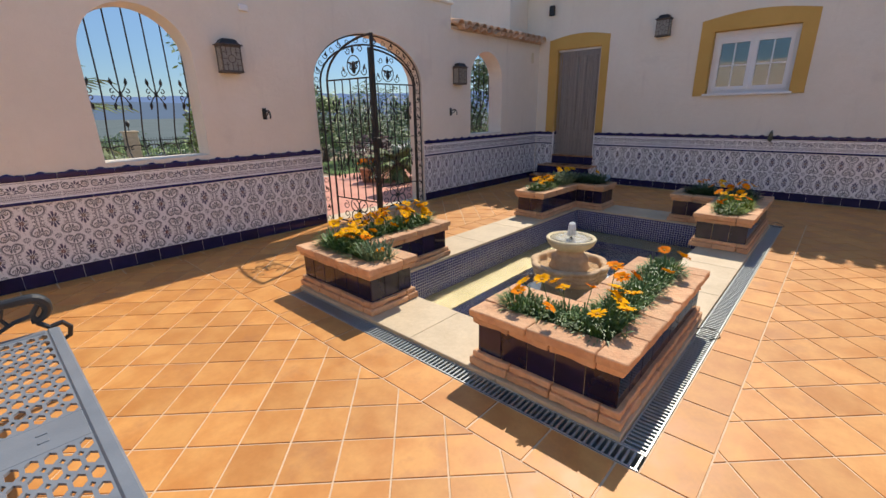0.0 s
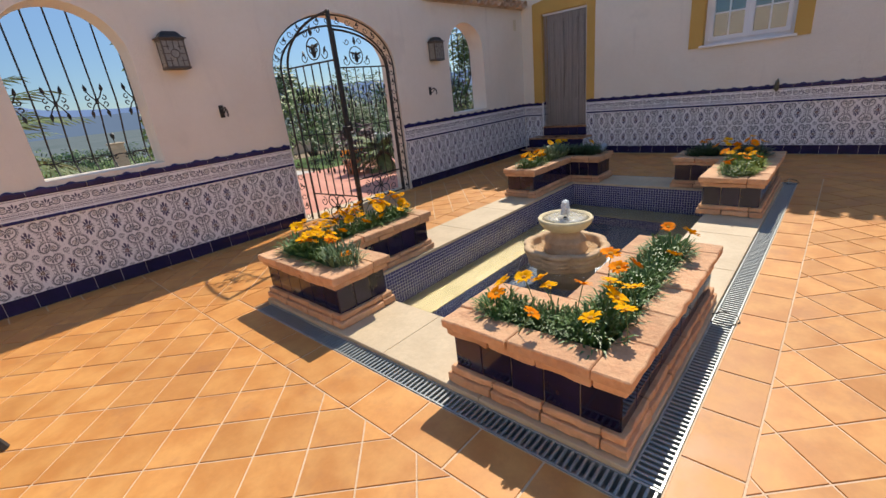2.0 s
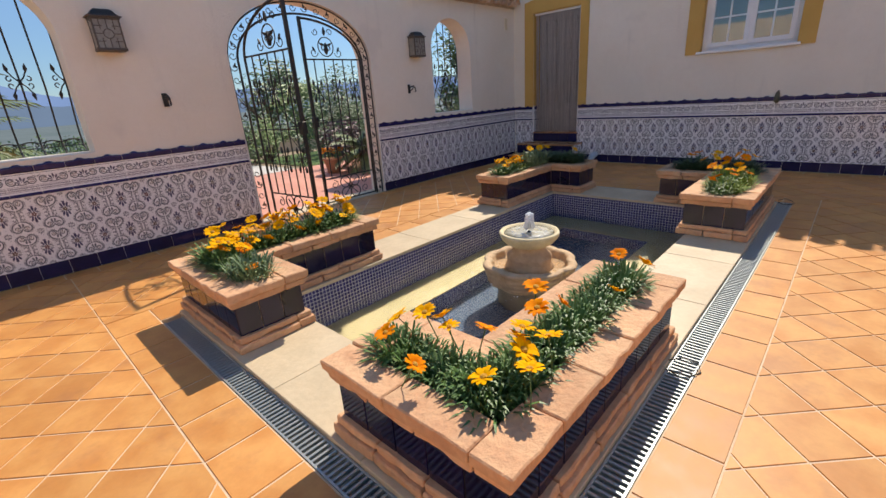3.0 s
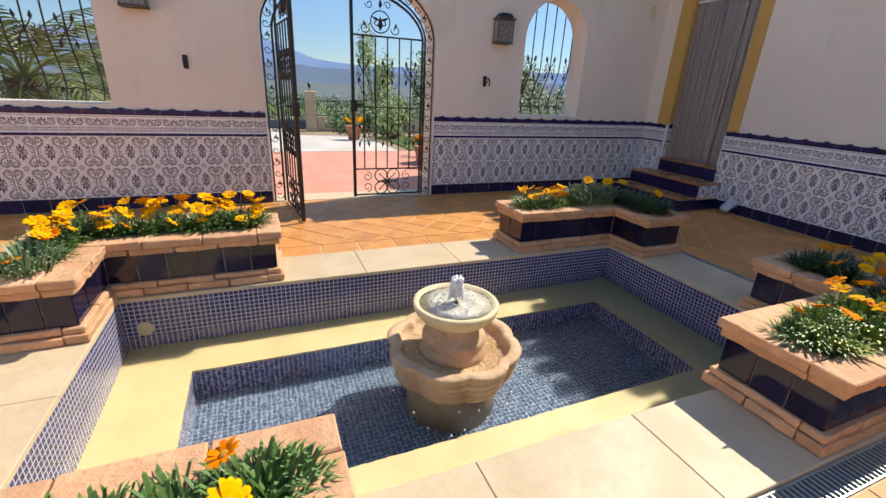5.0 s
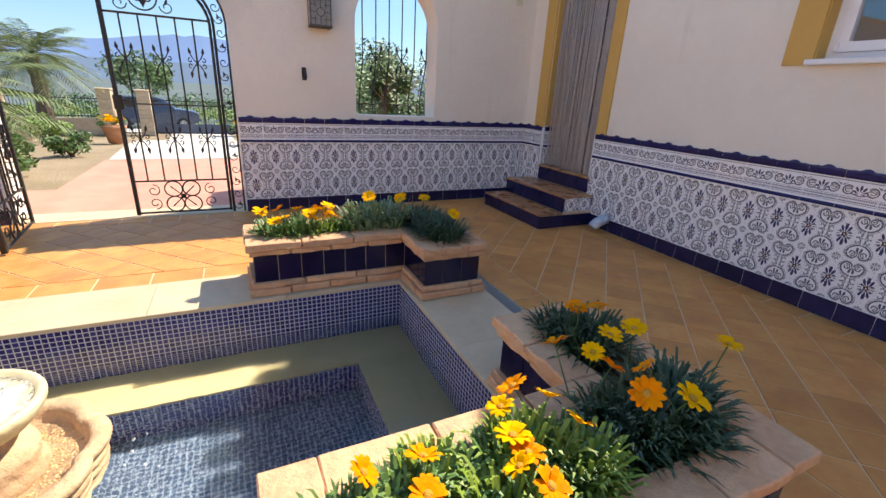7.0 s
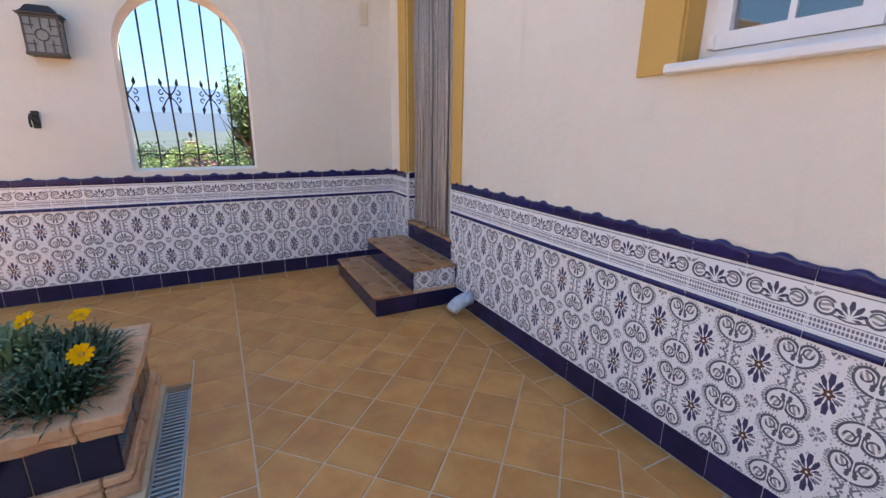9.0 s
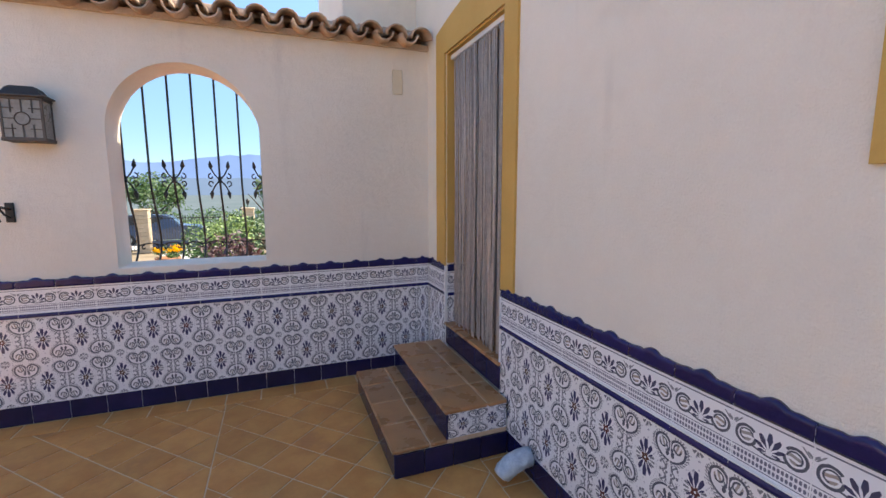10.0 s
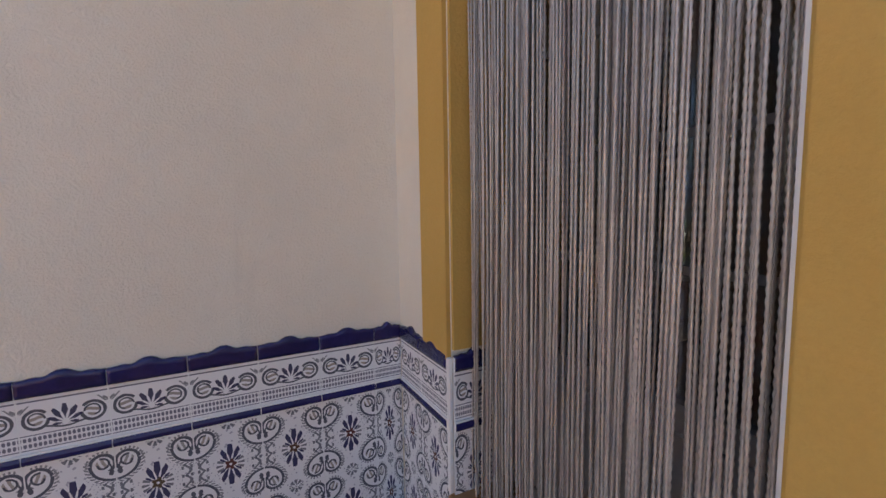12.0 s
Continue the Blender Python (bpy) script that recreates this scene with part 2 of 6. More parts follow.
def make_glass(name, rough=0.0, tint=(0.9, 0.95, 0.95), ior=1.45):
    net = Net(name, rough)
    net.set(Base_Color=tint)
    net.b.inputs["Transmission Weight"].default_value = 1.0
    net.b.inputs["IOR"].default_value = ior
    return net.mat


COATED_GLASS = make_glass("coated_pane_glass", 0.0, (0.8, 0.86, 0.86), 1.9)
LAMP_GLASS = surf("frosted_lamp_glass", (0.30, 0.285, 0.25), (0.22, 0.21, 0.185), 20, 0.3, 0.3, 60)


def make_water():
    net = Net("pool_water", 0.02)
    c = net.coord()
    h = net.noise(c, 9, 3, 0.6) + net.noise(c, 34, 2) * 0.35
    net.bump(h, 0.13, 0.025)
    net.set(Base_Color=(0.93, 0.97, 0.96))
    net.b.inputs["Transmission Weight"].default_value = 1.0
    net.b.inputs["IOR"].default_value = 1.33
    return net.mat


WATER = make_water()


def make_foam():
    net = Net("splashing_water", 0.25)
    net.set(Base_Color=(0.95, 0.97, 1.0))
    net.b.inputs["Transmission Weight"].default_value = 0.12
    net.b.inputs["IOR"].default_value = 1.33
    net.bump(net.noise(net.coord(), 60, 3), 0.8, 0.02)
    return net.mat


FOAM = make_foam()


def make_mosaic(name, axes, glaze_a, glaze_b, pitch=0.0285, grout=(0.50, 0.50, 0.56)):
    """Small square glass tiles with pale joints, laid in the plane of two axes."""
    net = Net(name, 0.14)
    p = net.xyz(net.coord())
    u, v = p[axes[0]] / pitch, p[axes[1]] / pitch
    fu, fv = (u.fract() - 0.5).abs(), (v.fract() - 0.5).abs()
    edge = fu.max(fv)
    joint = net.smooth(edge, 0.385, 0.43)
    r = net.white(net.vec(u.floor(), v.floor(), 0.0))
    col = net.mix(r, glaze_a, glaze_b)
    col = net.mix(joint, col, grout)
    net.put(net.b.inputs["Roughness"], joint * 0.6 + 0.12)
    net.bump(1.0 - joint + r * 0.15, 0.5, 0.003)
    return net.set(Base_Color=col)


MOSAIC_X = make_mosaic("mosaic_on_end_walls", (1, 2), (0.022, 0.02, 0.10), (0.05, 0.045, 0.19))
MOSAIC_Y = make_mosaic("mosaic_on_side_walls", (0, 2), (0.022, 0.02, 0.10), (0.05, 0.045, 0.19))
MOSAIC_Z = make_mosaic("mosaic_on_pool_bottom", (0, 1), (0.035, 0.062, 0.115), (0.065, 0.10, 0.165), 0.0285, (0.22, 0.27, 0.34))


TILE_HALF = 0.1437


def make_pattern():
    """Printed pattern of the large wall tile: a flower with two fans of leaves, and half hearts of scrolls on the joints."""
    net = Net("patterned_wall_tile", 0.10)
    x, y, z = net.xyz(net.coord())
    u, v = x.abs(), z.abs()
    wob = net.noise(net.coord(), 70, 2) * 0.005 - 0.0025
    # flower: fans of pointed leaves up and down, small dashes at the sides
    r = (u * u + v * v).pow(0.5) + wob * 0.5
    th = net.m("ARCTAN2", v, u)
    reach = th.sin().pow(3.0) * 0.040 + 0.030
    star = ((th - 1.5708) * 13.0).cos() > (r / reach - 0.62).abs() * 3.2 - 0.95
    star = star.min(r < reach).min(r > 0.015).min(th > 0.55)
    dash = ((th * 15.0).cos() > 0.0).min((r - 0.032).abs() < 0.010).min(th < 0.55)
    five = (net.m("ARCTAN2", z, x) * 5.0).cos() * 0.0035 + 0.0155
    core = (r < five).min(r > 0.0045)
    # heart: an arc down to its point on the joint, and a curl over the top
    hu, hv = u - 0.1, (v - 0.098) * 1.12
    hr = (hu * hu + hv * hv).pow(0.5) + wob * 0.5
    ha = net.m("ARCTAN2", hv, hu)
    arc = ((hr - 0.059).abs() < 0.0042).min(v < 0.100)
    du, dv = u - 0.0700, v - 0.099
    rr = (du * du + dv * dv).pow(0.5) + wob * 0.5
    tt = net.m("ARCTAN2", dv, du)
    curl = ((rr - 0.0285).abs() < 0.0044).min(v > 0.090 - (u - 0.06) * 0.6)
    turn = ((rr - 0.0115 - (tt + 3.14159) * 0.0013).abs() < 0.0028).min(tt < 1.9)
    fan = (rr < 0.0165).min((du * 420.0 + (dv * 130.0).sin() * 1.6).sin() > -0.1)
    fringe = ((hr - 0.0690).abs() < 0.0048).min((ha * 34.0 + hr * 420.0).sin() > -0.1).min(v < 0.115)
    fringe = fringe.max(((rr - 0.0370).abs() < 0.0035).min((tt * 22.0).sin() > 0.0).min(v > 0.095).min(u < 0.085))
    bud = (((u - 0.089) * (u - 0.089) * 1.6 + (v - 0.068) * (v - 0.068)).pow(0.5) < 0.0078)
    bud = bud.max(((u - 0.093 + (v - 0.075) * 0.25).abs() < 0.0022).min(v > 0.068).min(v < 0.096))
    # S scrolls on the joint at mid height, the small flower between the rows
    ess = ((u - 0.078 - (v * 120.0 - 0.4).sin() * 0.010).abs() < 0.0046).min(v < 0.039)
    ess = ess.max((((u - 0.078).abs() - 0.012).abs() < 0.0035).min((v * 230.0).cos() > 0.35).min(v < 0.040))
    fu, fv = u, v - TILE_HALF
    fr = (fu * fu + fv * fv).pow(0.5)
    ft = net.m("ARCTAN2", fv, fu)
    small = (((ft * 4.0).cos().abs() > 0.55).min(fr < 0.0235).min(fr > 0.008)).max(fr < 0.004)
    specks = (net.voronoi(net.coord(), 75) < 0.27).min(r > 0.064).min(hr > 0.07).max((net.voronoi(net.shift(net.coord(), (0.3, 0.1, 0.7)), 110) < 0.24).min(r > 0.045).min(r < 0.07))
    glaze = net.mix(net.noise(net.coord("Object"), 30, 2), (0.84, 0.83, 0.85), (0.79, 0.78, 0.80))
    grey = net.mix(net.noise(net.coord(), 80, 2), (0.035, 0.042, 0.075), (0.075, 0.082, 0.11))
    brown = net.mix(net.random(), (0.20, 0.19, 0.18), (0.27, 0.20, 0.14))
    col = net.mix(specks * 0.6, glaze, (0.22, 0.22, 0.30))
    col = net.mix(fan * 0.75, col, brown)
    col = net.mix(fringe * 0.72, col, grey)
    col = net.mix(arc.max(curl).max(turn).max(bud) * 0.93, col, grey)
    col = net.mix(ess.max(small).max(dash) * 0.80, col, grey)
    col = net.mix(star * 0.96, col, (0.030, 0.026, 0.095))
    warm = net.mix(net.random(), (0.11, 0.075, 0.045), (0.14, 0.045, 0.045))
    col = net.mix(core, col, warm)
    net.bump(net.noise(net.coord(), 14, 2), 0.05, 0.004)
    return net.set(Base_Color=col)


def make_border():
    """Printed pattern of the border tile: scrolls and a palmette over a band of small diamonds."""
    net = Net("border_wall_tile", 0.10)
    x, y, z = net.xyz(net.coord())
    u = x.abs()
    wob = net.noise(net.coord(), 60, 2) * 0.004 - 0.002
    # scroll between palmette and joint
    du, dv = u - 0.062, z - 0.013
    rr = (du * du + dv * dv).pow(0.5) + wob
    tt = net.m("ARCTAN2", dv, du)
    ring = ((rr - 0.0265).abs() < 0.0040).min(tt < 2.5)
    ring = ring.max(((rr - 0.012 - (tt + 3.1416) * 0.0012).abs() < 0.0024).min(tt > -1.4))
    fan = (rr < 0.0165).min((dv * 380.0 + (du * 120.0).sin()).sin() > -0.1)
    tail = ((z + 0.0135 + (u * 62.0).cos() * 0.0045).abs() < 0.0026).min(u < 0.046)
    # palmette in the middle, plume on the joint
    pr = (u * u + (z + 0.006) * (z + 0.006)).pow(0.5) + wob
    pt = net.m("ARCTAN2", z + 0.006, u)
    palm = ((pt - 1.5708) * 11.0).cos() > (pr / (pt.sin() * 0.022 + 0.031) - 0.62).abs() * 4.2 - 0.85
    palm = palm.min(pr < pt.sin() * 0.022 + 0.031).min(pr > 0.008).min(z > -0.012)
    ku = (u - 0.1).abs()
    plume = ((ku - (z - 0.030).abs() * 0.9 - 0.003).abs() < 0.0026).min(z > 0.034).min(z < 0.055)
    plume = plume.max((ku < 0.0024).min(z > 0.01).min(z < 0.05)).max(((ku * 260.0 - z * 300.0).sin() > 0.3).min(ku < 0.014).min(z > 0.030).min(z < 0.050))
    # diamonds below, fine rules above and below
    band = (z > -0.066).min(z < -0.032)
    cells = ((x * 300.0).sin() * ((z + 0.032) * 185.0).sin()).abs() > 0.42
    cells = cells.min(band)
    rules = ((z + 0.0695).abs() < 0.0014).max((z + 0.0285).abs() < 0.0014).max((z - 0.0665).abs() < 0.0022)
    glaze = net.mix(net.noise(net.coord(), 30, 2), (0.84, 0.83, 0.85), (0.79, 0.78, 0.80))
    ink = net.mix(net.noise(net.coord(), 80, 2), (0.035, 0.04, 0.07), (0.075, 0.08, 0.10))
    brown = net.mix(net.random(), (0.20, 0.19, 0.18), (0.28, 0.19, 0.13))
    col = net.mix(fan * 0.8, glaze, brown)
    col = net.mix(ring.max(tail).max(plume * 0.8) * 0.93, col, ink)
    col = net.mix(palm.max(cells * 0.85).max(rules * 0.85) * 0.95, col, (0.035, 0.032, 0.085))
    net.bump(net.noise(net.coord(), 14, 2), 0.05, 0.004)
    return net.set(Base_Color=col)


PATTERN, BORDER = make_pattern(), make_border()


# ---- mesh helpers ----
def part(name, bm, material, parent=None, label="", smooth=False):
    """Links a bmesh as one mesh object, under a thing if given."""
    me = bpy.data.meshes.new(name)
    bmesh.ops.recalc_face_normals(bm, faces=bm.faces)
    bm.to_mesh(me)
    bm.free()
    for mt in material if isinstance(material, (list, tuple)) else [material]:
        me.materials.append(mt)
    if smooth:
        for p in me.polygons:
            p.use_smooth = True
    ob = new(name, me)
    if parent:
        ob.parent = parent
        ob.matrix_parent_inverse = parent.matrix_world.inverted()
    return tagged(ob, label)


def piece(name, me, m, parent):
    """One more object on a shared mesh."""
    ob = new(name, me)
    ob.parent = parent
    ob.matrix_parent_inverse = parent.matrix_world.inverted()
    ob.matrix_basis = m
    return ob


def mesh_of(bm, name, material, smooth=False):
    me = bpy.data.meshes.new(name)
    bmesh.ops.recalc_face_normals(bm, faces=bm.faces)
    bm.to_mesh(me)
    bm.free()
    for mt in material if isinstance(material, (list, tuple)) else [material]:
        me.materials.append(mt)
    if smooth:
        for p in me.polygons:
            p.use_smooth = True
    return me


def empty(name, x=0, y=0, z=0, rz=0):
    ob = new(name)
    ob.matrix_world = pose(x, y, z, 0, 0, rz)
    return ob


def box(bm, x0, x1, y0, y1, z0, z1, bevel=0.0):
    vs = bmesh.ops.create_cube(bm, size=1.0)["verts"]
    for v in vs:
        v.co = Vector((x0 if v.co.x < 0 else x1, y0 if v.co.y < 0 else y1, z0 if v.co.z < 0 else z1))
    if bevel:
        es = list({e for v in vs for e in v.link_edges})
        bmesh.ops.bevel(bm, geom=es, offset=bevel, segments=1, affect="EDGES")
    return bm


def boxed(*a, bevel=0.0):
    return box(bmesh.new(), *a, bevel=bevel)


def tube(bm, pts, r, sides=6, closed=False):
    """A round bar along a run of points; r may be one radius or one for each point."""
    pts = [Vector(p) for p in pts]
    n = len(pts)
    rings, up = [], None
    for i, p in enumerate(pts):
        a = pts[i - 1] if (i or closed) else p
        b = pts[(i + 1) % n] if (i < n - 1 or closed) else p
        d = (b - a).normalized()
        if up is None:
            up = d.orthogonal().normalized()
        up = (up - d * up.dot(d)).normalized() if (up - d * up.dot(d)).length > 1e-6 else d.orthogonal().normalized()
        w = d.cross(up)
        rad = r[i] if isinstance(r, (list, tuple)) else r
        rings.append([bm.verts.new(p + (up * math.cos(k * 2 * math.pi / sides) + w * math.sin(k * 2 * math.pi / sides)) * rad) for k in range(sides)])
    for i in range(n if closed else n - 1):
        a, b = rings[i], rings[(i + 1) % n]
        for k in range(sides):
            bm.faces.new((a[k], a[(k + 1) % sides], b[(k + 1) % sides], b[k]))
    if not closed:
        bm.faces.new(rings[0][::-1])
        bm.faces.new(rings[-1])
    return bm


def lathe(bm, profile, x=0.0, y=0.0, steps=40, shape=None):
    """Turns a profile of (radius, z) round an axis; shape(angle) scales the radius."""
    rings = []
    for r, z in profile:
        rings.append([bm.verts.new((x + r * (shape(2 * math.pi * k / steps, r) if shape else 1) * math.cos(2 * math.pi * k / steps),
                                    y + r * (shape(2 * math.pi * k / steps, r) if shape else 1) * math.sin(2 * math.pi * k / steps), z)) for k in range(steps)])
    for a, b in zip(rings, rings[1:]):
        for k in range(steps):
            bm.faces.new((a[k], a[(k + 1) % steps], b[(k + 1) % steps], b[k]))
    bm.faces.new(rings[0][::-1])
    bm.faces.new(rings[-1])
    return bm


def plate(outer, holes, depth, to3):
    """A flat wall with openings cut through it. to3(u, v, d) places a point of the plan at depth d."""
    bm = bmesh.new()
    edges = []
    for loop in (outer, *holes):
        vs = [bm.verts.new(to3(u, v, 0.0)) for u, v in loop]
        edges += [bm.edges.new((vs[i], vs[(i + 1) % len(vs)])) for i in range(len(vs))]
    res = bmesh.ops.triangle_fill(bm, use_beauty=True, use_dissolve=False, edges=edges)
    faces = [g for g in res["geom"] if isinstance(g, bmesh.types.BMFace)]
    ext = bmesh.ops.extrude_face_region(bm, geom=faces)
    off = Vector(to3(0, 0, depth)) - Vector(to3(0, 0, 0))
    bmesh.ops.translate(bm, vec=off, verts=[g for g in ext["geom"] if isinstance(g, bmesh.types.BMVert)])
    return bm


def arch(x0, x1, z0, spring, rise, n=20):
    """Outline of an arched opening, from bottom left round to bottom right."""
    c, h = (x0 + x1) / 2, (x1 - x0) / 2
    return [(x0, z0)] + [(c - h * math.cos(math.pi * k / n), spring + rise * math.sin(math.pi * k / n)) for k in range(n + 1)] + [(x1, z0)]


# ---- plan ----
WALL = 0.29                      # thickness of the gate wall, whose inner face is y = 0
GATE = (-5.195, -3.36, 1.74, 0.625)
WIN_A, WIN_B = (-7.40, -6.51), (-2.19, -1.275)
SILL, SPRING = 0.985, 1.89
WEST, SOUTH = -12.2, -9.6
DOOR = (-1.285, -0.408, 0.495, 2.475)
HOUSE_WIN = (-4.13, -3.05, 1.575, 2.48)
DADO, SKIRT = 0.957, 0.125

# ---- floors ----
tagged(part("floor", boxed(WEST, 0, SOUTH, 0, -0.12, -0.0012), GROUT), "pale grout bed under terracotta courtyard tiles", "floor", kind="structure")
floor = bpy.data.objects["floor"]
# the bed is cut where the pool and the gutter lie
bm = bmesh.new()
PX0, PX1, PY0, PY1 = -6.62, -1.96, -4.40, -1.76      # outer edge of the pool surround
for a in ((WEST, PX0 - 0.1145, SOUTH, 0), (PX1 + 0.1145, 0, SOUTH, 0), (PX0 - 0.115, PX1 + 0.115, PY1, 0), (PX0 - 0.115, PX1 + 0.115, SOUTH, PY0 - 0.115)):
    box(bm, a[0], a[1], a[2], a[3], -0.12, -0.004)
bm.to_mesh(floor.data)
bm.free()

# ---- pool ----
IX0, IX1, IY0, IY1 = -6.138, -2.46, -3.95, -2.21      # inner edge
LEDGE_Z, PIT_Z, WATER_Z = -0.395, -0.705, -0.24
TX0, TX1, TY0, TY1 = -5.765, -2.84, -3.50, -2.55      # deeper pit
pool = tagged(empty("pool_basin"), "sunken rectangular courtyard pool lined with blue mosaic", "pool", kind="structure")
part("end_wall", boxed(IX0 - 0.2, IX0, IY0, IY1, PIT_Z, -0.002), MOSAIC_X, pool, "blue mosaic pool wall")
part("end_wall", boxed(IX1, IX1 + 0.2, IY0, IY1, PIT_Z, -0.002), MOSAIC_X, pool)
part("side_wall", boxed(IX0 - 0.2, IX1 + 0.2, IY1, IY1 + 0.2, PIT_Z, -0.002), MOSAIC_Y, pool)
part("side_wall", boxed(IX0 - 0.2, IX1 + 0.2, IY0 - 0.2, IY0, PIT_Z, -0.002), MOSAIC_Y, pool)
bm = bmesh.new()
for a in ((IX0, TX0, IY0, IY1), (TX1, IX1, IY0, IY1), (TX0, TX1, TY1, IY1), (TX0, TX1, IY0, TY0)):
    box(bm, *a, LEDGE_Z - 0.02, LEDGE_Z)
part("ledge", bm, LEDGE, pool, "yellow stone ledge under shallow water")
bm = bmesh.new()
box(bm, TX0 - 0.02, TX0, TY0, TY1, PIT_Z, LEDGE_Z - 0.02), box(bm, TX1, TX1 + 0.02, TY0, TY1, PIT_Z, LEDGE_Z - 0.02)
part("pit_end", bm, MOSAIC_X, pool)
bm = bmesh.new()
box(bm, TX0, TX1, TY1, TY1 + 0.02, PIT_Z, LEDGE_Z - 0.02), box(bm, TX0, TX1, TY0 - 0.02, TY0, PIT_Z, LEDGE_Z - 0.02)
part("pit_side", bm, MOSAIC_Y, pool)
part("pit_bottom", boxed(TX0 - 0.02, TX1 + 0.02, TY0 - 0.02, TY1 + 0.02, PIT_Z - 0.05, PIT_Z), MOSAIC_Z, pool)
bm = bmesh.new()
bmesh.ops.create_grid(bm, x_segments=1, y_segments=1, size=0.5)
for v in bm.verts:
    v.co = Vector(((IX0 + IX1) / 2 + v.co.x * (IX1 - IX0), (IY0 + IY1) / 2 + v.co.y * (IY1 - IY0), WATER_Z))
water = tagged(part("water", bm, WATER), "clear rippled water filling the mosaic pool", "water", kind="structure")
water.visible_shadow = False
if water.data.polygons[0].normal.z < 0:
    water.data.flip_normals()

# limestone surround: slabs laid end to end round the pool
surround = tagged(empty("pool_surround"), "cream limestone coping slabs round the pool", "coping", kind="structure")


def slab_run(x0, x1, y0, y1, count, along):
    for k in range(count):
        a, b = k / count, (k + 1) / count
        if along == "x":
            bm = boxed(x0 + (x1 - x0) * a + 0.0012, x0 + (x1 - x0) * b - 0.0012, y0, y1, -0.06, 0.022, bevel=0.003)
        else:
            bm = boxed(x0, x1, y0 + (y1 - y0) * a + 0.0012, y0 + (y1 - y0) * b - 0.0012, -0.06, 0.022, bevel=0.003)
        part("slab", bm, LIMESTONE, surround)


slab_run(PX0, IX0 - 0.0006, PY0, PY1, 4, "y")
slab_run(IX1 + 0.0006, PX1, PY0, PY1, 4, "y")
slab_run(IX0 - 0.0006, IX1 + 0.0006, IY1 + 0.0006, PY1, 5, "x")
slab_run(IX0 - 0.0006, IX1 + 0.0006, PY0, IY0 - 0.0006, 5, "x")

# ---- walls ----
gate_arch = arch(GATE[0], GATE[1], 0.0, GATE[2], GATE[3], 28)
TALL = 2.93
outer = [(WEST, 0)] + gate_arch + [(-2.68, 0), (-2.68, TALL), (WEST, TALL)]
wall_gate = tagged(part("wall_north", plate(outer, [arch(*WIN_A, SILL, SPRING, 0.445)], WALL, lambda u, v, d: (u, d, v)), STUCCO),
                   "tall cream rendered wall with an arched gateway and window", "wall", kind="structure")
wall_low = tagged(part("wall_north_2", plate([(-2.68, 0), (0, 0), (0, 2.60), (-2.68, 2.60)], [arch(*WIN_B, SILL, SPRING, 0.458)], WALL, lambda u, v, d: (u, d, v)), STUCCO),
                  "lower cream rendered wall with an arched window", "wall", kind="structure")
tagged(part("trim", boxed(WEST, -2.65, -0.035, WALL + 0.035, TALL, TALL + 0.045, bevel=0.012), STUCCO), "cream moulded capping along the tall wall", "wall capping", kind="structure")
for a in (WIN_A, WIN_B):
    tagged(part("window_sill", boxed(a[0] - 0.004, a[1] + 0.004, 0.005, WALL + 0.03, SILL - 0.025, SILL + 0.004, bevel=0.006), STUCCO), "cream sloping sill in the arched window", "window sill", kind="structure")
door_hole = [(DOOR[0], 0.0), (DOOR[0], DOOR[3]), (DOOR[1], DOOR[3]), (DOOR[1], 0.0)]
houter = [(SOUTH, 0)] + door_hole + [(0.30, 0), (0.30, 3.45), (SOUTH, 3.45)]
hwin = [(HOUSE_WIN[0], HOUSE_WIN[2]), (HOUSE_WIN[1], HOUSE_WIN[2]), (HOUSE_WIN[1], HOUSE_WIN[3]), (HOUSE_WIN[0], HOUSE_WIN[3])]
wall_house = tagged(part("wall_east", plate(houter, [hwin], 0.28, lambda u, v, d: (d, u, v)), STUCCO), "cream rendered house wall with an ochre framed door and window", "wall", kind="structure")
tagged(part("wall_west", boxed(WEST - 0.2, WEST, SOUTH, WALL, 0, 3.0), STUCCO), "plain cream rendered closing wall", "wall", kind="structure")
tagged(part("wall_south", boxed(WEST, 0.28, SOUTH - 0.2, SOUTH, 0, 3.0), STUCCO), "plain cream rendered closing wall", "wall", kind="structure")

# house volume behind the wall: rooms, so that the openings look into a dark interior
bm = bmesh.new()
box(bm, 3.4, 3.5, SOUTH, 0.3, 0, 3.2), box(bm, 0.28, 3.4, -2.2, -2.1, 0, 3.2), box(bm, 0.28, 3.4, 0.2, 0.3, 0, 3.2), box(bm, 0.28, 3.4, -6.1, -6.0, 0, 3.2)
tagged(part("wall_inner", bm, DARK), "dim plain walls of the rooms behind", "wall", kind="structure")
tagged(part("floor_inner", boxed(0.28, 3.4, SOUTH, 0.2, 0.2, 0.48), DARK), "dim floor of the rooms behind", "floor", kind="structure")
tagged(part("ceiling", boxed(0.285, 3.4, SOUTH, 0.2, 3.1, 3.2), DARK), "dim ceiling of the rooms behind", "ceiling", kind="structure")

tagged(part("wall_north_3", boxed(0.28, 3.5, 0.30, 0.36, -0.1, 3.45), STUCCO), "plain cream outer wall of the house", "wall", kind="structure")
tagged(part("porch_parapet", boxed(-0.62, 0.25, 0.305, 2.1, 2.80, 3.75, bevel=0.01), STUCCO), "cream rendered porch parapet beyond the low wall", "parapet", kind="structure")

# ---- outside ground ----
def ground_z(x, y):
    if y < 5:
        return -0.03
    f = min(1.0, (y - 5) / 14.0)
    z = -0.03 - 1.32 * (3 * f * f - 2 * f ** 3)
    if y > 24:
        z -= (y - 24) * 0.035 if y < 300 else 276 * 0.035
    return z


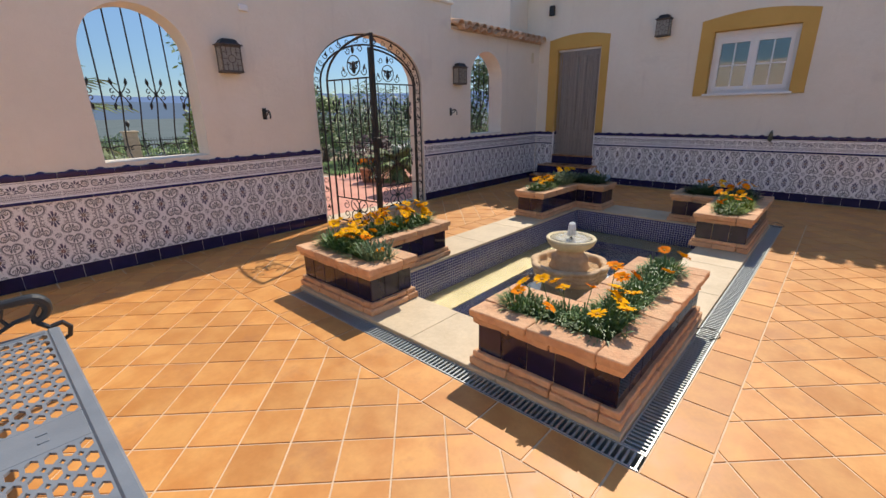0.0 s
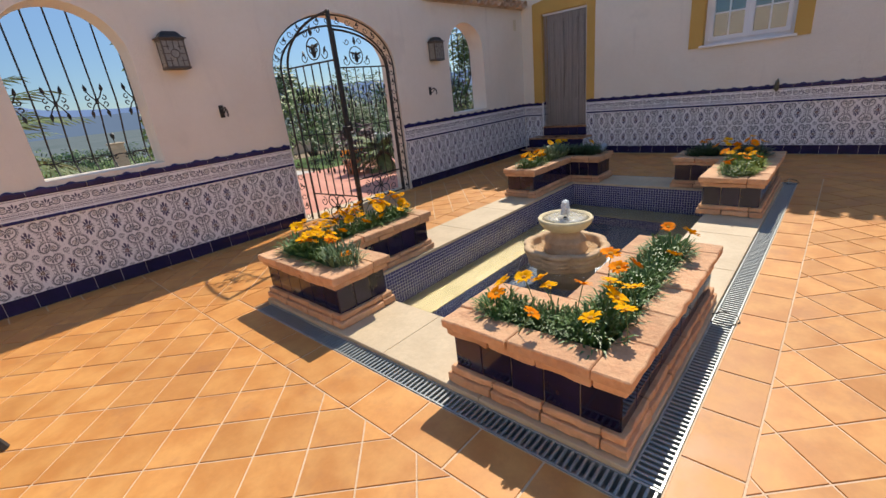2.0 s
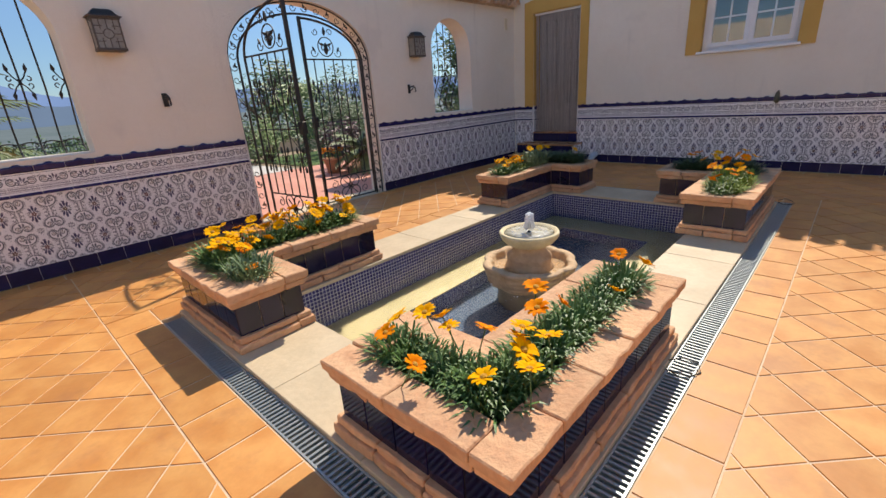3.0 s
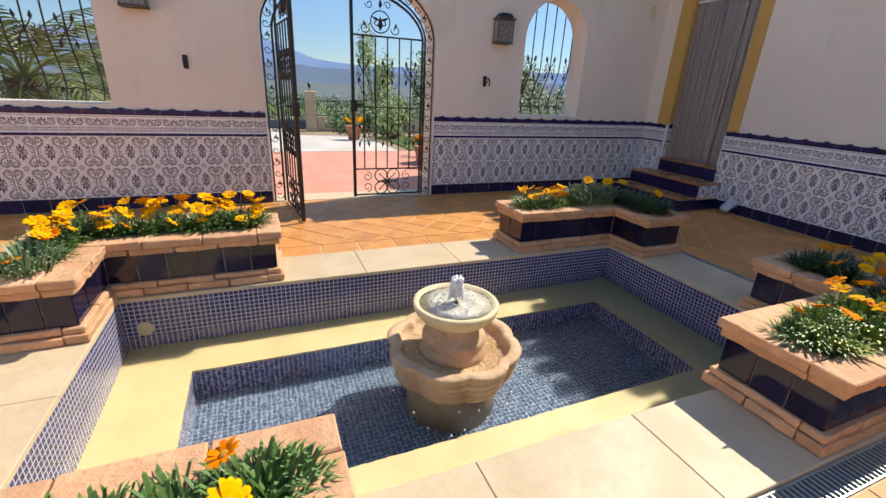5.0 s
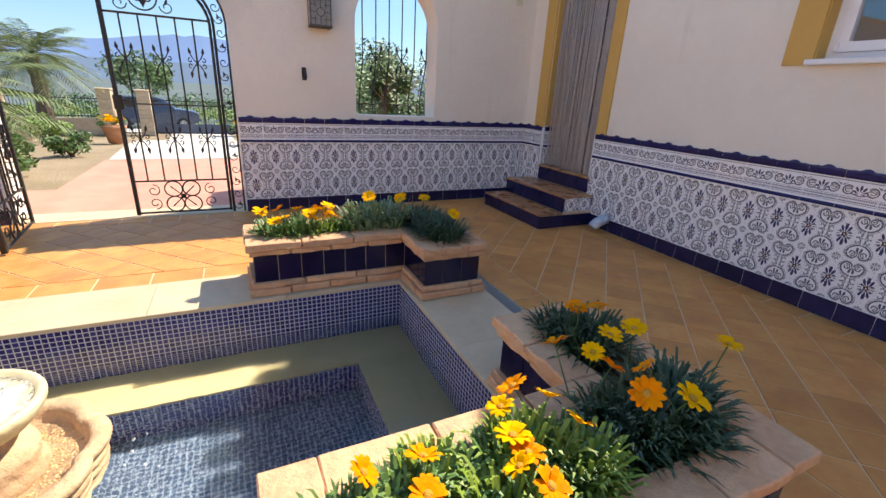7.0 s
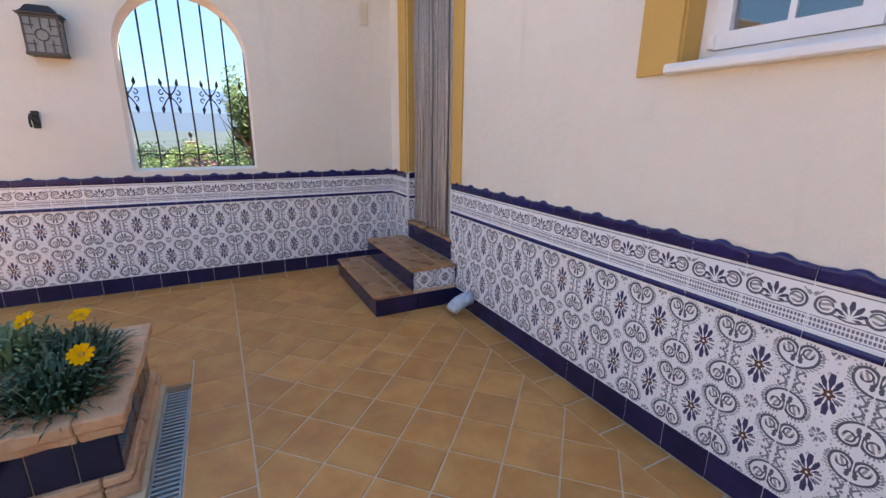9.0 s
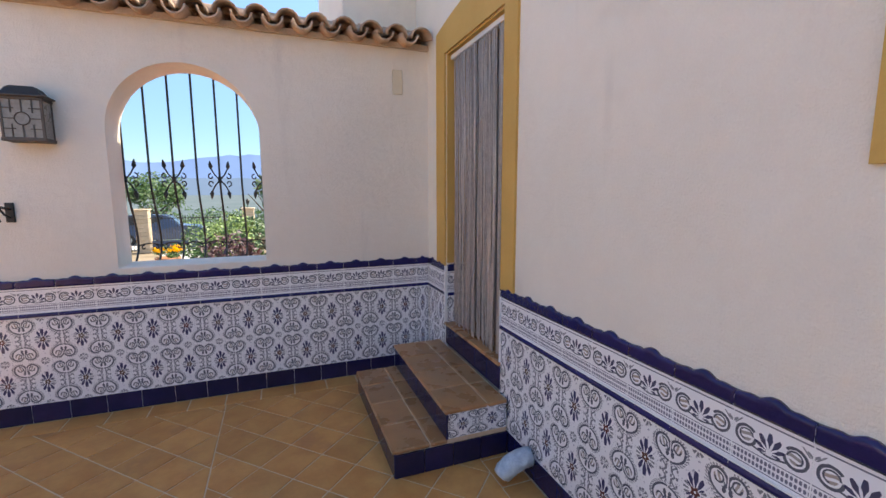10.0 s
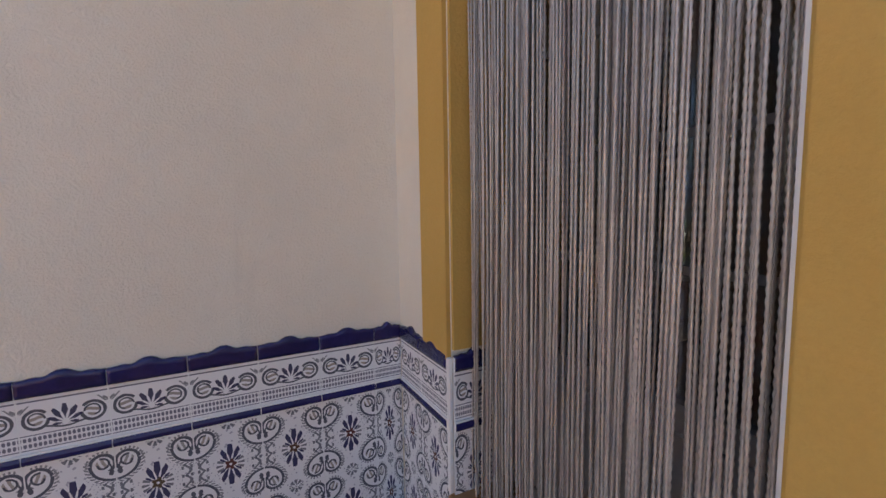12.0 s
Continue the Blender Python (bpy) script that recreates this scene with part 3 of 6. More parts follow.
bm = bmesh.new()
xs = [-4000, -1500, -500, -200, -80] + list(range(-40, 41, 2)) + [80, 200, 500, 1500, 4000]
ys = [WALL] + list(range(1, 31)) + [35, 42, 55, 80, 120, 200, 300, 600, 1500, 4500]
grid = [[bm.verts.new((x, y, ground_z(x, y) - 0.02)) for x in xs] for y in ys]
for j in range(len(ys) - 1):
    for i in range(len(xs) - 1):
        f = bm.faces.new((grid[j][i], grid[j][i + 1], grid[j + 1][i + 1], grid[j + 1][i]))
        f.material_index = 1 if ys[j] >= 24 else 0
tagged(part("ground", bm, [EARTH, HAZY_FIELD], None, smooth=True), "dry garden earth falling away to farmland and a plain", "ground", kind="structure")


def ground_sheet(name, label, material, x0, x1, y0, y1, lift, nx=2, skew=0.0):
    bm = bmesh.new()
    ny = max(2, int((y1 - y0) * 1.0))
    rows = []
    for j in range(ny + 1):
        y = y0 + (y1 - y0) * j / ny
        rows.append([bm.verts.new((x0 + (x1 - x0) * i / nx + skew * (y - y0), y, ground_z(0, y) + lift)) for i in range(nx + 1)])
    for a, b in zip(rows, rows[1:]):
        for i in range(nx):
            bm.faces.new((a[i], a[i + 1], b[i + 1], b[i]))
    return tagged(part(name, bm, material), label, name, kind="structure")


ground_sheet("pavement", "salmon red paved terrace outside the gate", REDPAVE, -5.35, 1.5, WALL, 3.9, 0.0)
ground_sheet("path", "salmon red paved strip along the wall", REDPAVE, -14, -5.35, WALL, 1.6, 0.0)
ground_sheet("road", "pale concrete drive leading to the street gate", DRIVE, -5.3, -2.6, 3.9, 24, 0.004, skew=-0.06)
ground_sheet("street", "pale gravel lane outside the fence", DRIVE, -60, 60, 21.6, 26, 0.006)
ground_sheet("lawn", "small mown lawn beside the terrace", GRASS, -2.3, 6.0, 3.9, 9.0, 0.004)


# ---- door, its ochre surround, curtain ----
def flat_band(outer, hole, x0, x1):
    return plate(outer, [hole] if hole else [], x1 - x0, lambda u, v, d: (x0 + d, u, v))


def surround_outline(y0, y1, z0, z1, rise, n=10):
    return [(y0, z0)] + [(y0 + (y1 - y0) * k / n, z1 + rise * math.sin(math.pi * k / n)) for k in range(n + 1)] + [(y1, z0)]


so = surround_outline(-1.425, -0.235, DADO - 0.03, 2.645, 0.075)
band = [so[0]] + so[1:-1] + [so[-1]] + [(DOOR[1], DADO - 0.03), (DOOR[1], DOOR[3]), (DOOR[0], DOOR[3]), (DOOR[0], DADO - 0.03)]
tagged(part("trim_door", flat_band(band, None, -0.014, 0.0), OCHRE), "ochre painted arched surround of the house door", "door surround", kind="structure")
reveal = tagged(empty("door_reveal"), "ochre painted reveal inside the doorway", "door reveal", kind="structure")
part("side", boxed(0.004, 0.2, DOOR[1] - 0.012, DOOR[1], DADO, DOOR[3]), OCHRE, reveal)
part("side", boxed(0.004, 0.2, DOOR[0], DOOR[0] + 0.012, 0.5, DOOR[3]), OCHRE, reveal)
part("head", boxed(0.004, 0.2, DOOR[0] + 0.012, DOOR[1] - 0.012, DOOR[3] - 0.012, DOOR[3]), OCHRE, reveal)
part("rail", boxed(0.03, 0.075, DOOR[0] + 0.014, DOOR[1] - 0.014, DOOR[3] - 0.045, DOOR[3] - 0.013, bevel=0.004), WHITE, reveal, "white curtain rail")
part("edge_rail", boxed(0.012, 0.03, DOOR[0] + 0.0125, DOOR[0] + 0.021, 0.497, DOOR[3] - 0.05), WHITE, reveal, "thin white rail beside the curtain")

door = tagged(empty("door_1", 0.2, 0, 0), "closed white framed glazed double door behind the chain curtain", "door", kind="structure")
dz0, dz1 = 0.5, DOOR[3]
part("door_frame", plate([(DOOR[0], dz0), (DOOR[1], dz0), (DOOR[1], dz1), (DOOR[0], dz1)], [[(DOOR[0] + 0.05, dz0 + 0.03), (DOOR[1] - 0.05, dz0 + 0.03), (DOOR[1] - 0.05, dz1 - 0.05), (DOOR[0] + 0.05, dz1 - 0.05)]], 0.06, lambda u, v, d: (0.2 + d, u, v)), GREYDOOR, door)
mid = (DOOR[0] + DOOR[1]) / 2
for a, b in ((DOOR[0] + 0.052, mid - 0.002), (mid + 0.002, DOOR[1] - 0.052)):
    leaf = part("door_leaf", plate([(a, dz0 + 0.032), (b, dz0 + 0.032), (b, dz1 - 0.052), (a, dz1 - 0.052)], [[(a + 0.06, 0.98), (b - 0.06, 0.98), (b - 0.06, dz1 - 0.12), (a + 0.06, dz1 - 0.12)]], 0.045, lambda u, v, d: (0.21 + d, u, v)), GREYDOOR, door)
    pane = part("pane", boxed(0.23, 0.236, a + 0.055, b - 0.055, 0.975, dz1 - 0.115), COATED_GLASS, leaf)
    pane.visible_shadow = False
    for k in range(1, 5):
        z = 0.98 + (dz1 - 1.1) * k / 5
        part("glazing_bar", boxed(0.224, 0.242, a + 0.058, b - 0.058, z - 0.009, z + 0.009), GREYDOOR, leaf)
    part("glazing_bar", boxed(0.2235, 0.2425, (a + b) / 2 - 0.008, (a + b) / 2 + 0.008, 0.98, dz1 - 0.12), GREYDOOR, leaf)
    part("panel", boxed(0.204, 0.214, a + 0.055, b - 0.055, 0.60, 0.92, bevel=0.004), GREYDOOR, leaf)

CHAIN = surf("grey_chain", (0.52, 0.47, 0.43), (0.38, 0.34, 0.32), 30, 0.38, 0.3, 160, 0.001, metal=0.2, vary=0.16, grain=0.12)
curtain = tagged(empty("chain_curtain", 0.05, mid, 0), "grey hanging chain fly curtain covering the doorway", "curtain")
rnd = random.Random(4)
chains = []
for k in range(7):
    bm = bmesh.new()
    length, pts, rads = 1.90 + 0.05 * rnd.random(), [], []
    ph, amp = rnd.random() * 6, 0.002 + 0.007 * rnd.random()
    n = 230
    for i in range(n + 1):
        s = i / n
        pts.append((0.004 * math.sin(s * 5 + ph), amp * math.sin(s * 4.5 + ph * 2) * s, -length * s))
        rads.append(0.0042 if i % 2 else 0.0024)
    tube(bm, pts, rads, 5)
    chains.append(mesh_of(bm, "strand", CHAIN, True))
span = DOOR[1] - DOOR[0] - 0.04
count = 150
for k in range(count):
    s = (k + 0.5) / count
    s = s ** 0.86
    y = DOOR[1] - 0.02 - span * s + rnd.uniform(-0.003, 0.003)
    piece("strand", chains[rnd.randrange(7)], pose(rnd.choice((0.040, 0.050, 0.060, 0.070)), y, DOOR[3] - 0.046, 0, 0, rnd.uniform(-40, 40)), curtain)

# ---- house window ----
hy0, hy1, hz0, hz1 = HOUSE_WIN
wo = surround_outline(-4.30, -2.875, 1.545, 2.635, 0.085)
tagged(part("trim_window", plate([wo[0]] + wo[1:-1] + [wo[-1]] + [(hy1, 1.545), (hy1, hz1), (hy0, hz1), (hy0, 1.545)], [], 0.014, lambda u, v, d: (d - 0.014, u, v)), OCHRE), "ochre painted arched surround of the house window", "window surround", kind="structure")
rev = tagged(empty("window_reveal"), "ochre painted reveal of the house window", "window reveal", kind="structure")
part("side", boxed(0.0, 0.1, hy1 - 0.008, hy1, hz0, hz1), OCHRE, rev)
part("side", boxed(0.0, 0.1, hy0, hy0 + 0.008, hz0, hz1), OCHRE, rev)
part("head", boxed(0.0, 0.1, hy0 + 0.008, hy1 - 0.008, hz1 - 0.008, hz1), OCHRE, rev)
win = tagged(empty("window_1", 0.1, 0, 0), "white framed casement window with divided panes", "window", kind="structure")
part("window_sill", boxed(-0.05, 0.1, hy0 - 0.03, hy1 + 0.03, hz0 - 0.035, hz0, bevel=0.006), WHITE, win)
part("shutter_box", boxed(0.085, 0.13, hy0 + 0.009, hy1 - 0.009, hz1 - 0.09, hz1 - 0.009, bevel=0.004), WHITE, win, "white roller shutter box")
fz1 = hz1 - 0.09
part("window_frame", plate([(hy0 + 0.009, hz0), (hy1 - 0.009, hz0), (hy1 - 0.009, fz1), (hy0 + 0.009, fz1)], [[(hy0 + 0.055, hz0 + 0.045), (hy1 - 0.055, hz0 + 0.045), (hy1 - 0.055, fz1 - 0.03), (hy0 + 0.055, fz1 - 0.03)]], 0.07, lambda u, v, d: (0.1 + d, u, v)), WHITE, win)
wm = (hy0 + hy1) / 2
for a, b in ((hy0 + 0.057, wm), (wm + 0.002, hy1 - 0.057)):
    s = part("casement", plate([(a, hz0 + 0.047), (b, hz0 + 0.047), (b, fz1 - 0.032), (a, fz1 - 0.032)], [[(a + 0.055, hz0 + 0.105), (b - 0.055, hz0 + 0.105), (b - 0.055, fz1 - 0.085), (a + 0.055, fz1 - 0.085)]], 0.05, lambda u, v, d: (0.092 + d, u, v)), WHITE, win)
    pane = part("pane", boxed(0.115, 0.121, a + 0.05, b - 0.05, hz0 + 0.10, fz1 - 0.08), COATED_GLASS, s)
    pane.visible_shadow = False
    part("glazing_bar", boxed(0.108, 0.128, (a + b) / 2 - 0.010, (a + b) / 2 + 0.010, hz0 + 0.105, fz1 - 0.085), WHITE, s)
    zc = (hz0 + fz1) / 2
    part("glazing_bar", boxed(0.1075, 0.1285, a + 0.055, b - 0.055, zc - 0.010, zc + 0.010), WHITE, s)
    part("hinge", boxed(0.08, 0.094, (hy1 - 0.07 if b > wm + 0.1 else hy0 + 0.05), (hy1 - 0.045 if b > wm + 0.1 else hy0 + 0.075), hz0 + 0.05, hz0 + 0.10, bevel=0.003), WHITE, win)
tagged(part("ceiling_2", boxed(0.3, 1.2, hy0, hy1, 1.0, 1.04), WHITE), "pale worktop inside behind the window", "worktop", kind="structure")


# ---- steps ----
steps = tagged(empty("entrance_steps", -0.35, -0.88, 0), "terracotta tiled door steps with navy risers", "steps")
SY0, SY1 = -1.395, -0.30


def tread(x0, x1, y0, y1, z, nx, ny):
    for i in range(nx):
        for j in range(ny):
            a, b = x0 + (x1 - x0) * (0 if i == 0 else 0.68), x0 + (x1 - x0) * (0.68 if i == 0 and nx > 1 else 1)
            c, d = y0 + (y1 - y0) * j / ny, y0 + (y1 - y0) * (j + 1) / ny
            part("tread_tile", boxed(a + 0.0028, b - 0.0028, c + 0.0028, d - 0.0028, z - 0.022, z, bevel=0.006), STEP_TILE, steps)


def risers(x, y0, y1, z0, z1, n):
    for j in range(n):
        c, d = y0 + (y1 - y0) * j / n, y0 + (y1 - y0) * (j + 1) / n
        part("riser_tile", boxed(x, x + 0.012, c + 0.0022, d - 0.0022, z0, z1, bevel=0.002), NAVY, steps)


part("core", boxed(-0.665, -0.014, SY0 + 0.014, SY1, 0, 0.150), GROUT, steps)
part("core", boxed(-0.372, -0.014, SY0 + 0.014, SY1, 0.150, 0.319), GROUT, steps)
risers(-0.678, SY0 + 0.001, SY1, 0.0, 0.132, 6)
risers(-0.386, SY0 + 0.001, SY1, 0.155, 0.302, 6)
risers(-0.006, DOOR[0], DOOR[1], 0.325, 0.470, 5)
tread(-0.69, -0.376, SY0, SY1, 0.155, 2, 4)
tread(-0.40, -0.016, SY0 - 0.008, SY1, 0.324, 2, 4)
part("sill_core", boxed(0.008, 0.28, DOOR[0], DOOR[1], 0.0, 0.472), MORTAR, steps)
for j in range(4):
    c = DOOR[0] + (DOOR[1] - DOOR[0]) * j / 4
    part("tread_tile", boxed(-0.02, 0.2, c + 0.0015, c + (DOOR[1] - DOOR[0]) / 4 - 0.0015, 0.473, 0.495, bevel=0.006), STEP_TILE, steps)
for j in range(4):
    part("riser_tile", boxed(-0.675 + 0.166 * j, -0.513 + 0.166 * j if j < 3 else -0.016, SY0 - 0.002, SY0 + 0.012, 0.0, 0.128, bevel=0.002), NAVY, steps)

# drain elbow wrapped in pale plastic at the foot of the wall
bm = bmesh.new()
tube(bm, [(0.0, 0, 0.13), (-0.05, 0.0, 0.125), (-0.10, 0.01, 0.10), (-0.14, 0.02, 0.06), (-0.15, 0.022, 0.045)], [0.048, 0.05, 0.053, 0.05, 0.045], 14)
for v in bm.verts:
    v.co += Vector((0, 1, 1)) * 0.004 * noise.noise(v.co * 40)
ob = part("drain_pipe", bm, PLASTIC_BAG, None, smooth=True)
ob.location = (-0.02, -1.64, 0.0)
tagged(ob, "pale blue wrapped drain pipe elbow leaving the wall", "drain pipe")

# small bronze figure tap on the dado edge
bm = bmesh.new()
tube(bm, [(0, 0, -0.03), (-0.03, 0, 0.0), (-0.045, 0.002, 0.04), (-0.03, 0.0, 0.085), (-0.018, -0.004, 0.12)], [0.02, 0.032, 0.03, 0.022, 0.006], 10)
tube(bm, [(-0.04, 0.0, 0.03), (-0.075, 0.012, 0.01), (-0.085, 0.014, -0.02)], [0.014, 0.012, 0.009], 8)
bmesh.ops.create_uvsphere(bm, u_segments=10, v_segments=8, radius=0.022, matrix=Matrix.Translation((-0.045, 0, 0.075)))
ob = part("wall_tap", bm, BRONZE, None, smooth=True)
ob.location = (-0.012, -4.03, 0.905)
tagged(ob, "small weathered bronze figure tap fixed above the tiles", "wall tap")


# ---- wall lanterns ----
def lantern(m):
    """Wall lantern: frame along -y from the wall, local z from the bottom."""
    base = empty("wall_lantern")
    w, h, d = 0.10, 0.235, 0.125
    bm = bmesh.new()
    for sx in (-1, 1):
        for y in (-0.006, -d + 0.006):
            box(bm, sx * w - 0.011 * (sx > 0), sx * w + 0.011 * (sx < 0), y - 0.008, y + 0.008, 0, h)
    box(bm, -w - 0.006, w + 0.006, -d - 0.004, 0, -0.012, 0.010, 0.003)
    box(bm, -w - 0.006, w + 0.006, -d - 0.004, 0, h - 0.01, h + 0.008, 0.003)
    box(bm, -w - 0.022, w + 0.022, -d - 0.018, 0, h + 0.008, h + 0.018, 0.003)
    part("frame", bm, RUST_IRON, base)
    bm = bmesh.new()
    prof = [(w + 0.01, h + 0.018), (w - 0.012, h + 0.035), (w - 0.028, h + 0.06), (w - 0.045, h + 0.072)]
    rings = [[bm.verts.new(p) for p in ((-r, -d * 0.5 - r * 0.62, z), (r, -d * 0.5 - r * 0.62, z), (r, min(0, -d * 0.5 + r * 0.62), z), (-r, min(0, -d * 0.5 + r * 0.62), z))] for r, z in prof]
    for a, b in zip(rings, rings[1:]):
        for k in range(4):
            bm.faces.new((a[k], a[(k + 1) % 4], b[(k + 1) % 4], b[k]))
    bm.faces.new(rings[0][::-1]), bm.faces.new(rings[-1])
    part("cap", bm, IRON, base, "dark stepped metal cap")
    for nm, args in (("front_glass", (-w + 0.01, w - 0.01, -d + 0.004, -d + 0.008)), ("side_glass", (-w + 0.003, -w + 0.007, -d + 0.012, -0.012)), ("side_glass", (w - 0.007, w - 0.003, -d + 0.012, -0.012))):
        part(nm, boxed(*args, 0.008, h - 0.01), LAMP_GLASS, base)
    bm = bmesh.new()
    for k in range(1, 4):
        x = -w + 2 * w * k / 4
        for z0, z1 in ((0.01, 0.085), (0.15, h - 0.01)):
            box(bm, x - 0.003, x + 0.003, -d - 0.001, -d + 0.005, z0, z1)
        z = h * k / 4
        for x0, x1 in ((-w + 0.008, -0.035), (0.035, w - 0.008)):
            box(bm, x0, x1, -d - 0.001, -d + 0.005, z - 0.003, z + 0.003)
    tube(bm, [(0.036 * math.cos(a * math.pi / 8), -d + 0.001, h / 2 + 0.036 * math.sin(a * math.pi / 8)) for a in range(16)], 0.0035, 5, True)
    part("lattice", bm, RUST_IRON, base)
    base.matrix_world = m
    return tagged(base, "weathered brown metal wall lantern with leaded frosted glass", "wall lantern", group="wall lanterns")


first = lantern(pose(-6.185, -0.004, 1.802))
copy_thing(first, pose(-2.545, -0.004, 1.802))
copy_thing(first, pose(-0.004, -2.32, 2.50, 0, 0, -90))
ob = empty("flood_light")
part("body", boxed(-0.09, -0.03, -0.05, 0.05, 0.03, 0.20, bevel=0.01), IRON, ob)
part("bracket", boxed(-0.03, -0.002, -0.02, 0.02, 0.08, 0.15), IRON, ob)
ob.matrix_world = pose(0, -0.27, 3.05)
tagged(ob, "small dark flood light above the door", "flood light")
tagged(part("cover_plate", boxed(-0.295, -0.215, -0.012, 0.0, 2.255, 2.44, bevel=0.004), surf("cream_plastic", (0.70, 0.62, 0.45), (0.66, 0.58, 0.42), 5, 0.5, 0.1, 60, grain=0.05)), "cream plastic electrical cover plate on the wall", "cover plate")
tagged(part("sensor_box", boxed(-5.99, -5.90, -0.03, 0.0, 2.40, 2.46, bevel=0.006), WHITE), "small white plastic box on the wall", "sensor box")


# ---- gate holders ----
def holder(x, z, flip):
    ob = empty("gate_holder")
    part("back_plate", boxed(-0.022, 0.022, -0.012, 0.0, -0.06, 0.06, bevel=0.003), IRON, ob)
    bm = bmesh.new()
    tube(bm, [(0.0, -0.012, 0.02), (0.0, -0.10, 0.035), (0.0, -0.13, 0.01), (0.0, -0.14, -0.03), (0.0, -0.125, -0.05)], 0.008, 6)
    tube(bm, [(0, -0.012, -0.03), (0, -0.07, -0.01), (0, -0.11, 0.025)], 0.006, 6)
    part("hook", bm, IRON, ob)
    ob.matrix_world = pose(x, 0, z)
    return tagged(ob, "black wrought iron gate hold-back hook on the wall", "gate hook", group="gate hooks")


holder(-5.865, 1.384, 1), holder(-2.71, 1.37, -1)


# ---- ironwork ----
def scroll(bm, cx, cz, r, start, turns, y=0.0, rad=0.006, lean=1, n=14, sx=1.0):
    pts = []
    for k in range(n + 1):
        a = start + lean * turns * 2 * math.pi * k / n
        q = r * (1 - 0.72 * k / n)
        pts.append((cx + q * math.cos(a) * sx, y, cz + q * math.sin(a)))
    return tube(bm, pts, rad, 5)


def leaf_blob(bm, x, z, dx, dz, size, y=0.0):
    d = Vector((dx, 0, dz)).normalized()
    s = Vector((d.z, 0, -d.x))
    o = Vector((x, y, z))
    pts = [o, o + d * size * 0.4 + s * size * 0.20, o + d * size * 0.75 + s * size * 0.10, o + d * size, o + d * size * 0.7 - s * size * 0.12, o + d * size * 0.35 - s * size * 0.18]
    up = Vector((0, size * 0.12, 0))
    top, bot = [bm.verts.new(p + up) for p in pts], [bm.verts.new(p - up) for p in pts]
    bm.faces.new(top), bm.faces.new(bot[::-1])
    for k in range(6):
        bm.faces.new((top[k], bot[k], bot[(k + 1) % 6], top[(k + 1) % 6]))


def bird_knot(bm, x, z, y=0.0, s=1.0, up=None):
    """Four scrolls with leaf ends round a bar."""
    for ax in (-1, 1):
        for az in (-1, 1):
            pts = [(x, y, z), (x + ax * 0.03 * s, y, z + az * 0.035 * s), (x + ax * 0.055 * s, y, z + az * 0.085 * s)]
            tube(bm, pts, 0.005 * s, 5)
            leaf_blob(bm, x + ax * 0.05 * s, z + az * 0.065 * s, ax * 0.10, az * 1.0, 0.066 * s, y)
            scroll(bm, x + ax * 0.052 * s, z + az * 0.022 * s, 0.022 * s, math.pi / 2 * az, 0.8, y, 0.0045 * s, ax * az * -1, 9)
    box(bm, x - 0.011 * s, x + 0.011 * s, y - 0.011 * s, y + 0.011 * s, z - 0.02 * s, z + 0.02 * s)


# window grilles: bars that belly outwards towards the sill
def belly(z):
    t = max(0.0, min(1.0, (1.62 - z) / 0.50))
    out = 0.17 * (t * t * (3 - 2 * t))
    if z < 1.10:
        out *= max(0.0, 1 - ((1.10 - z) / 0.12) ** 2 * 0.55)
    return out


def grille(x0, x1):
    ob = empty("window_grille")
    c = (x0 + x1) / 2
    n = 6
    for k in range(n + 1):
        x = x0 + (x1 - x0) * (k + 0.02) / (n + 0.04)
        top = SPRING + 0.455 * math.sqrt(max(0, 1 - ((x - c) / ((x1 - x0) / 2 + 0.002)) ** 2)) + 0.04
        bm = bmesh.new()
        zs = [SILL - 0.0 + (top - SILL) * i / 26 for i in range(27)]
        tube(bm, [(x - c, 0.006 + belly(z), z - SILL) for z in zs], 0.0075, 6)
        bar = part("bar", bm, IRON, ob)
        if k % 2 == 0:
            bm = bmesh.new()
            bird_knot(bm, x - c, 1.585 - SILL, 0.008 + belly(1.585), 1.12)
            part("ornament", bm, IRON, bar)
        if k < n:
            bm = bmesh.new()
            xm, w = x - c + (x1 - x0) / n / 2, (x1 - x0) / n
            y = 0.006 + belly(1.09)
            tube(bm, [(xm - w / 2 + w * i / 8, y, 1.085 - SILL + 0.018 * math.sin(math.pi * i / 8)) for i in range(9)], 0.0055, 5)
            scroll(bm, xm - w * 0.28, 1.07 - SILL, 0.018, 1.2, 0.9, y, 0.0045, 1, 9)
            scroll(bm, xm + w * 0.28, 1.07 - SILL, 0.018, 1.9, 0.9, y, 0.0045, -1, 9)
            part("scroll", bm, IRON, bar)
    ob.matrix_world = pose(c, WALL, SILL)
    return tagged(ob, "black wrought iron bellied grille in the arched window", "window grille", group="window grilles")


grille(*WIN_A), grille(*WIN_B)

# gateway: fixed scrolled border and two leaves
GC, GY = (GATE[0] + GATE[1]) / 2, 0.035


def on_arch(half, spring, rise, k, n):
    """Point k of n along an arched border, from one foot to the other."""
    arc = 0.5 * math.pi * (half + rise)
    total = 2 * spring + arc
    s = total * k / n
    if s < spring:
        return (-half, s)
    if s > total - spring:
        return (half, total - s)
    a = math.pi * (s - spring) / arc
    return (-half * math.cos(a), spring + rise * math.sin(a))


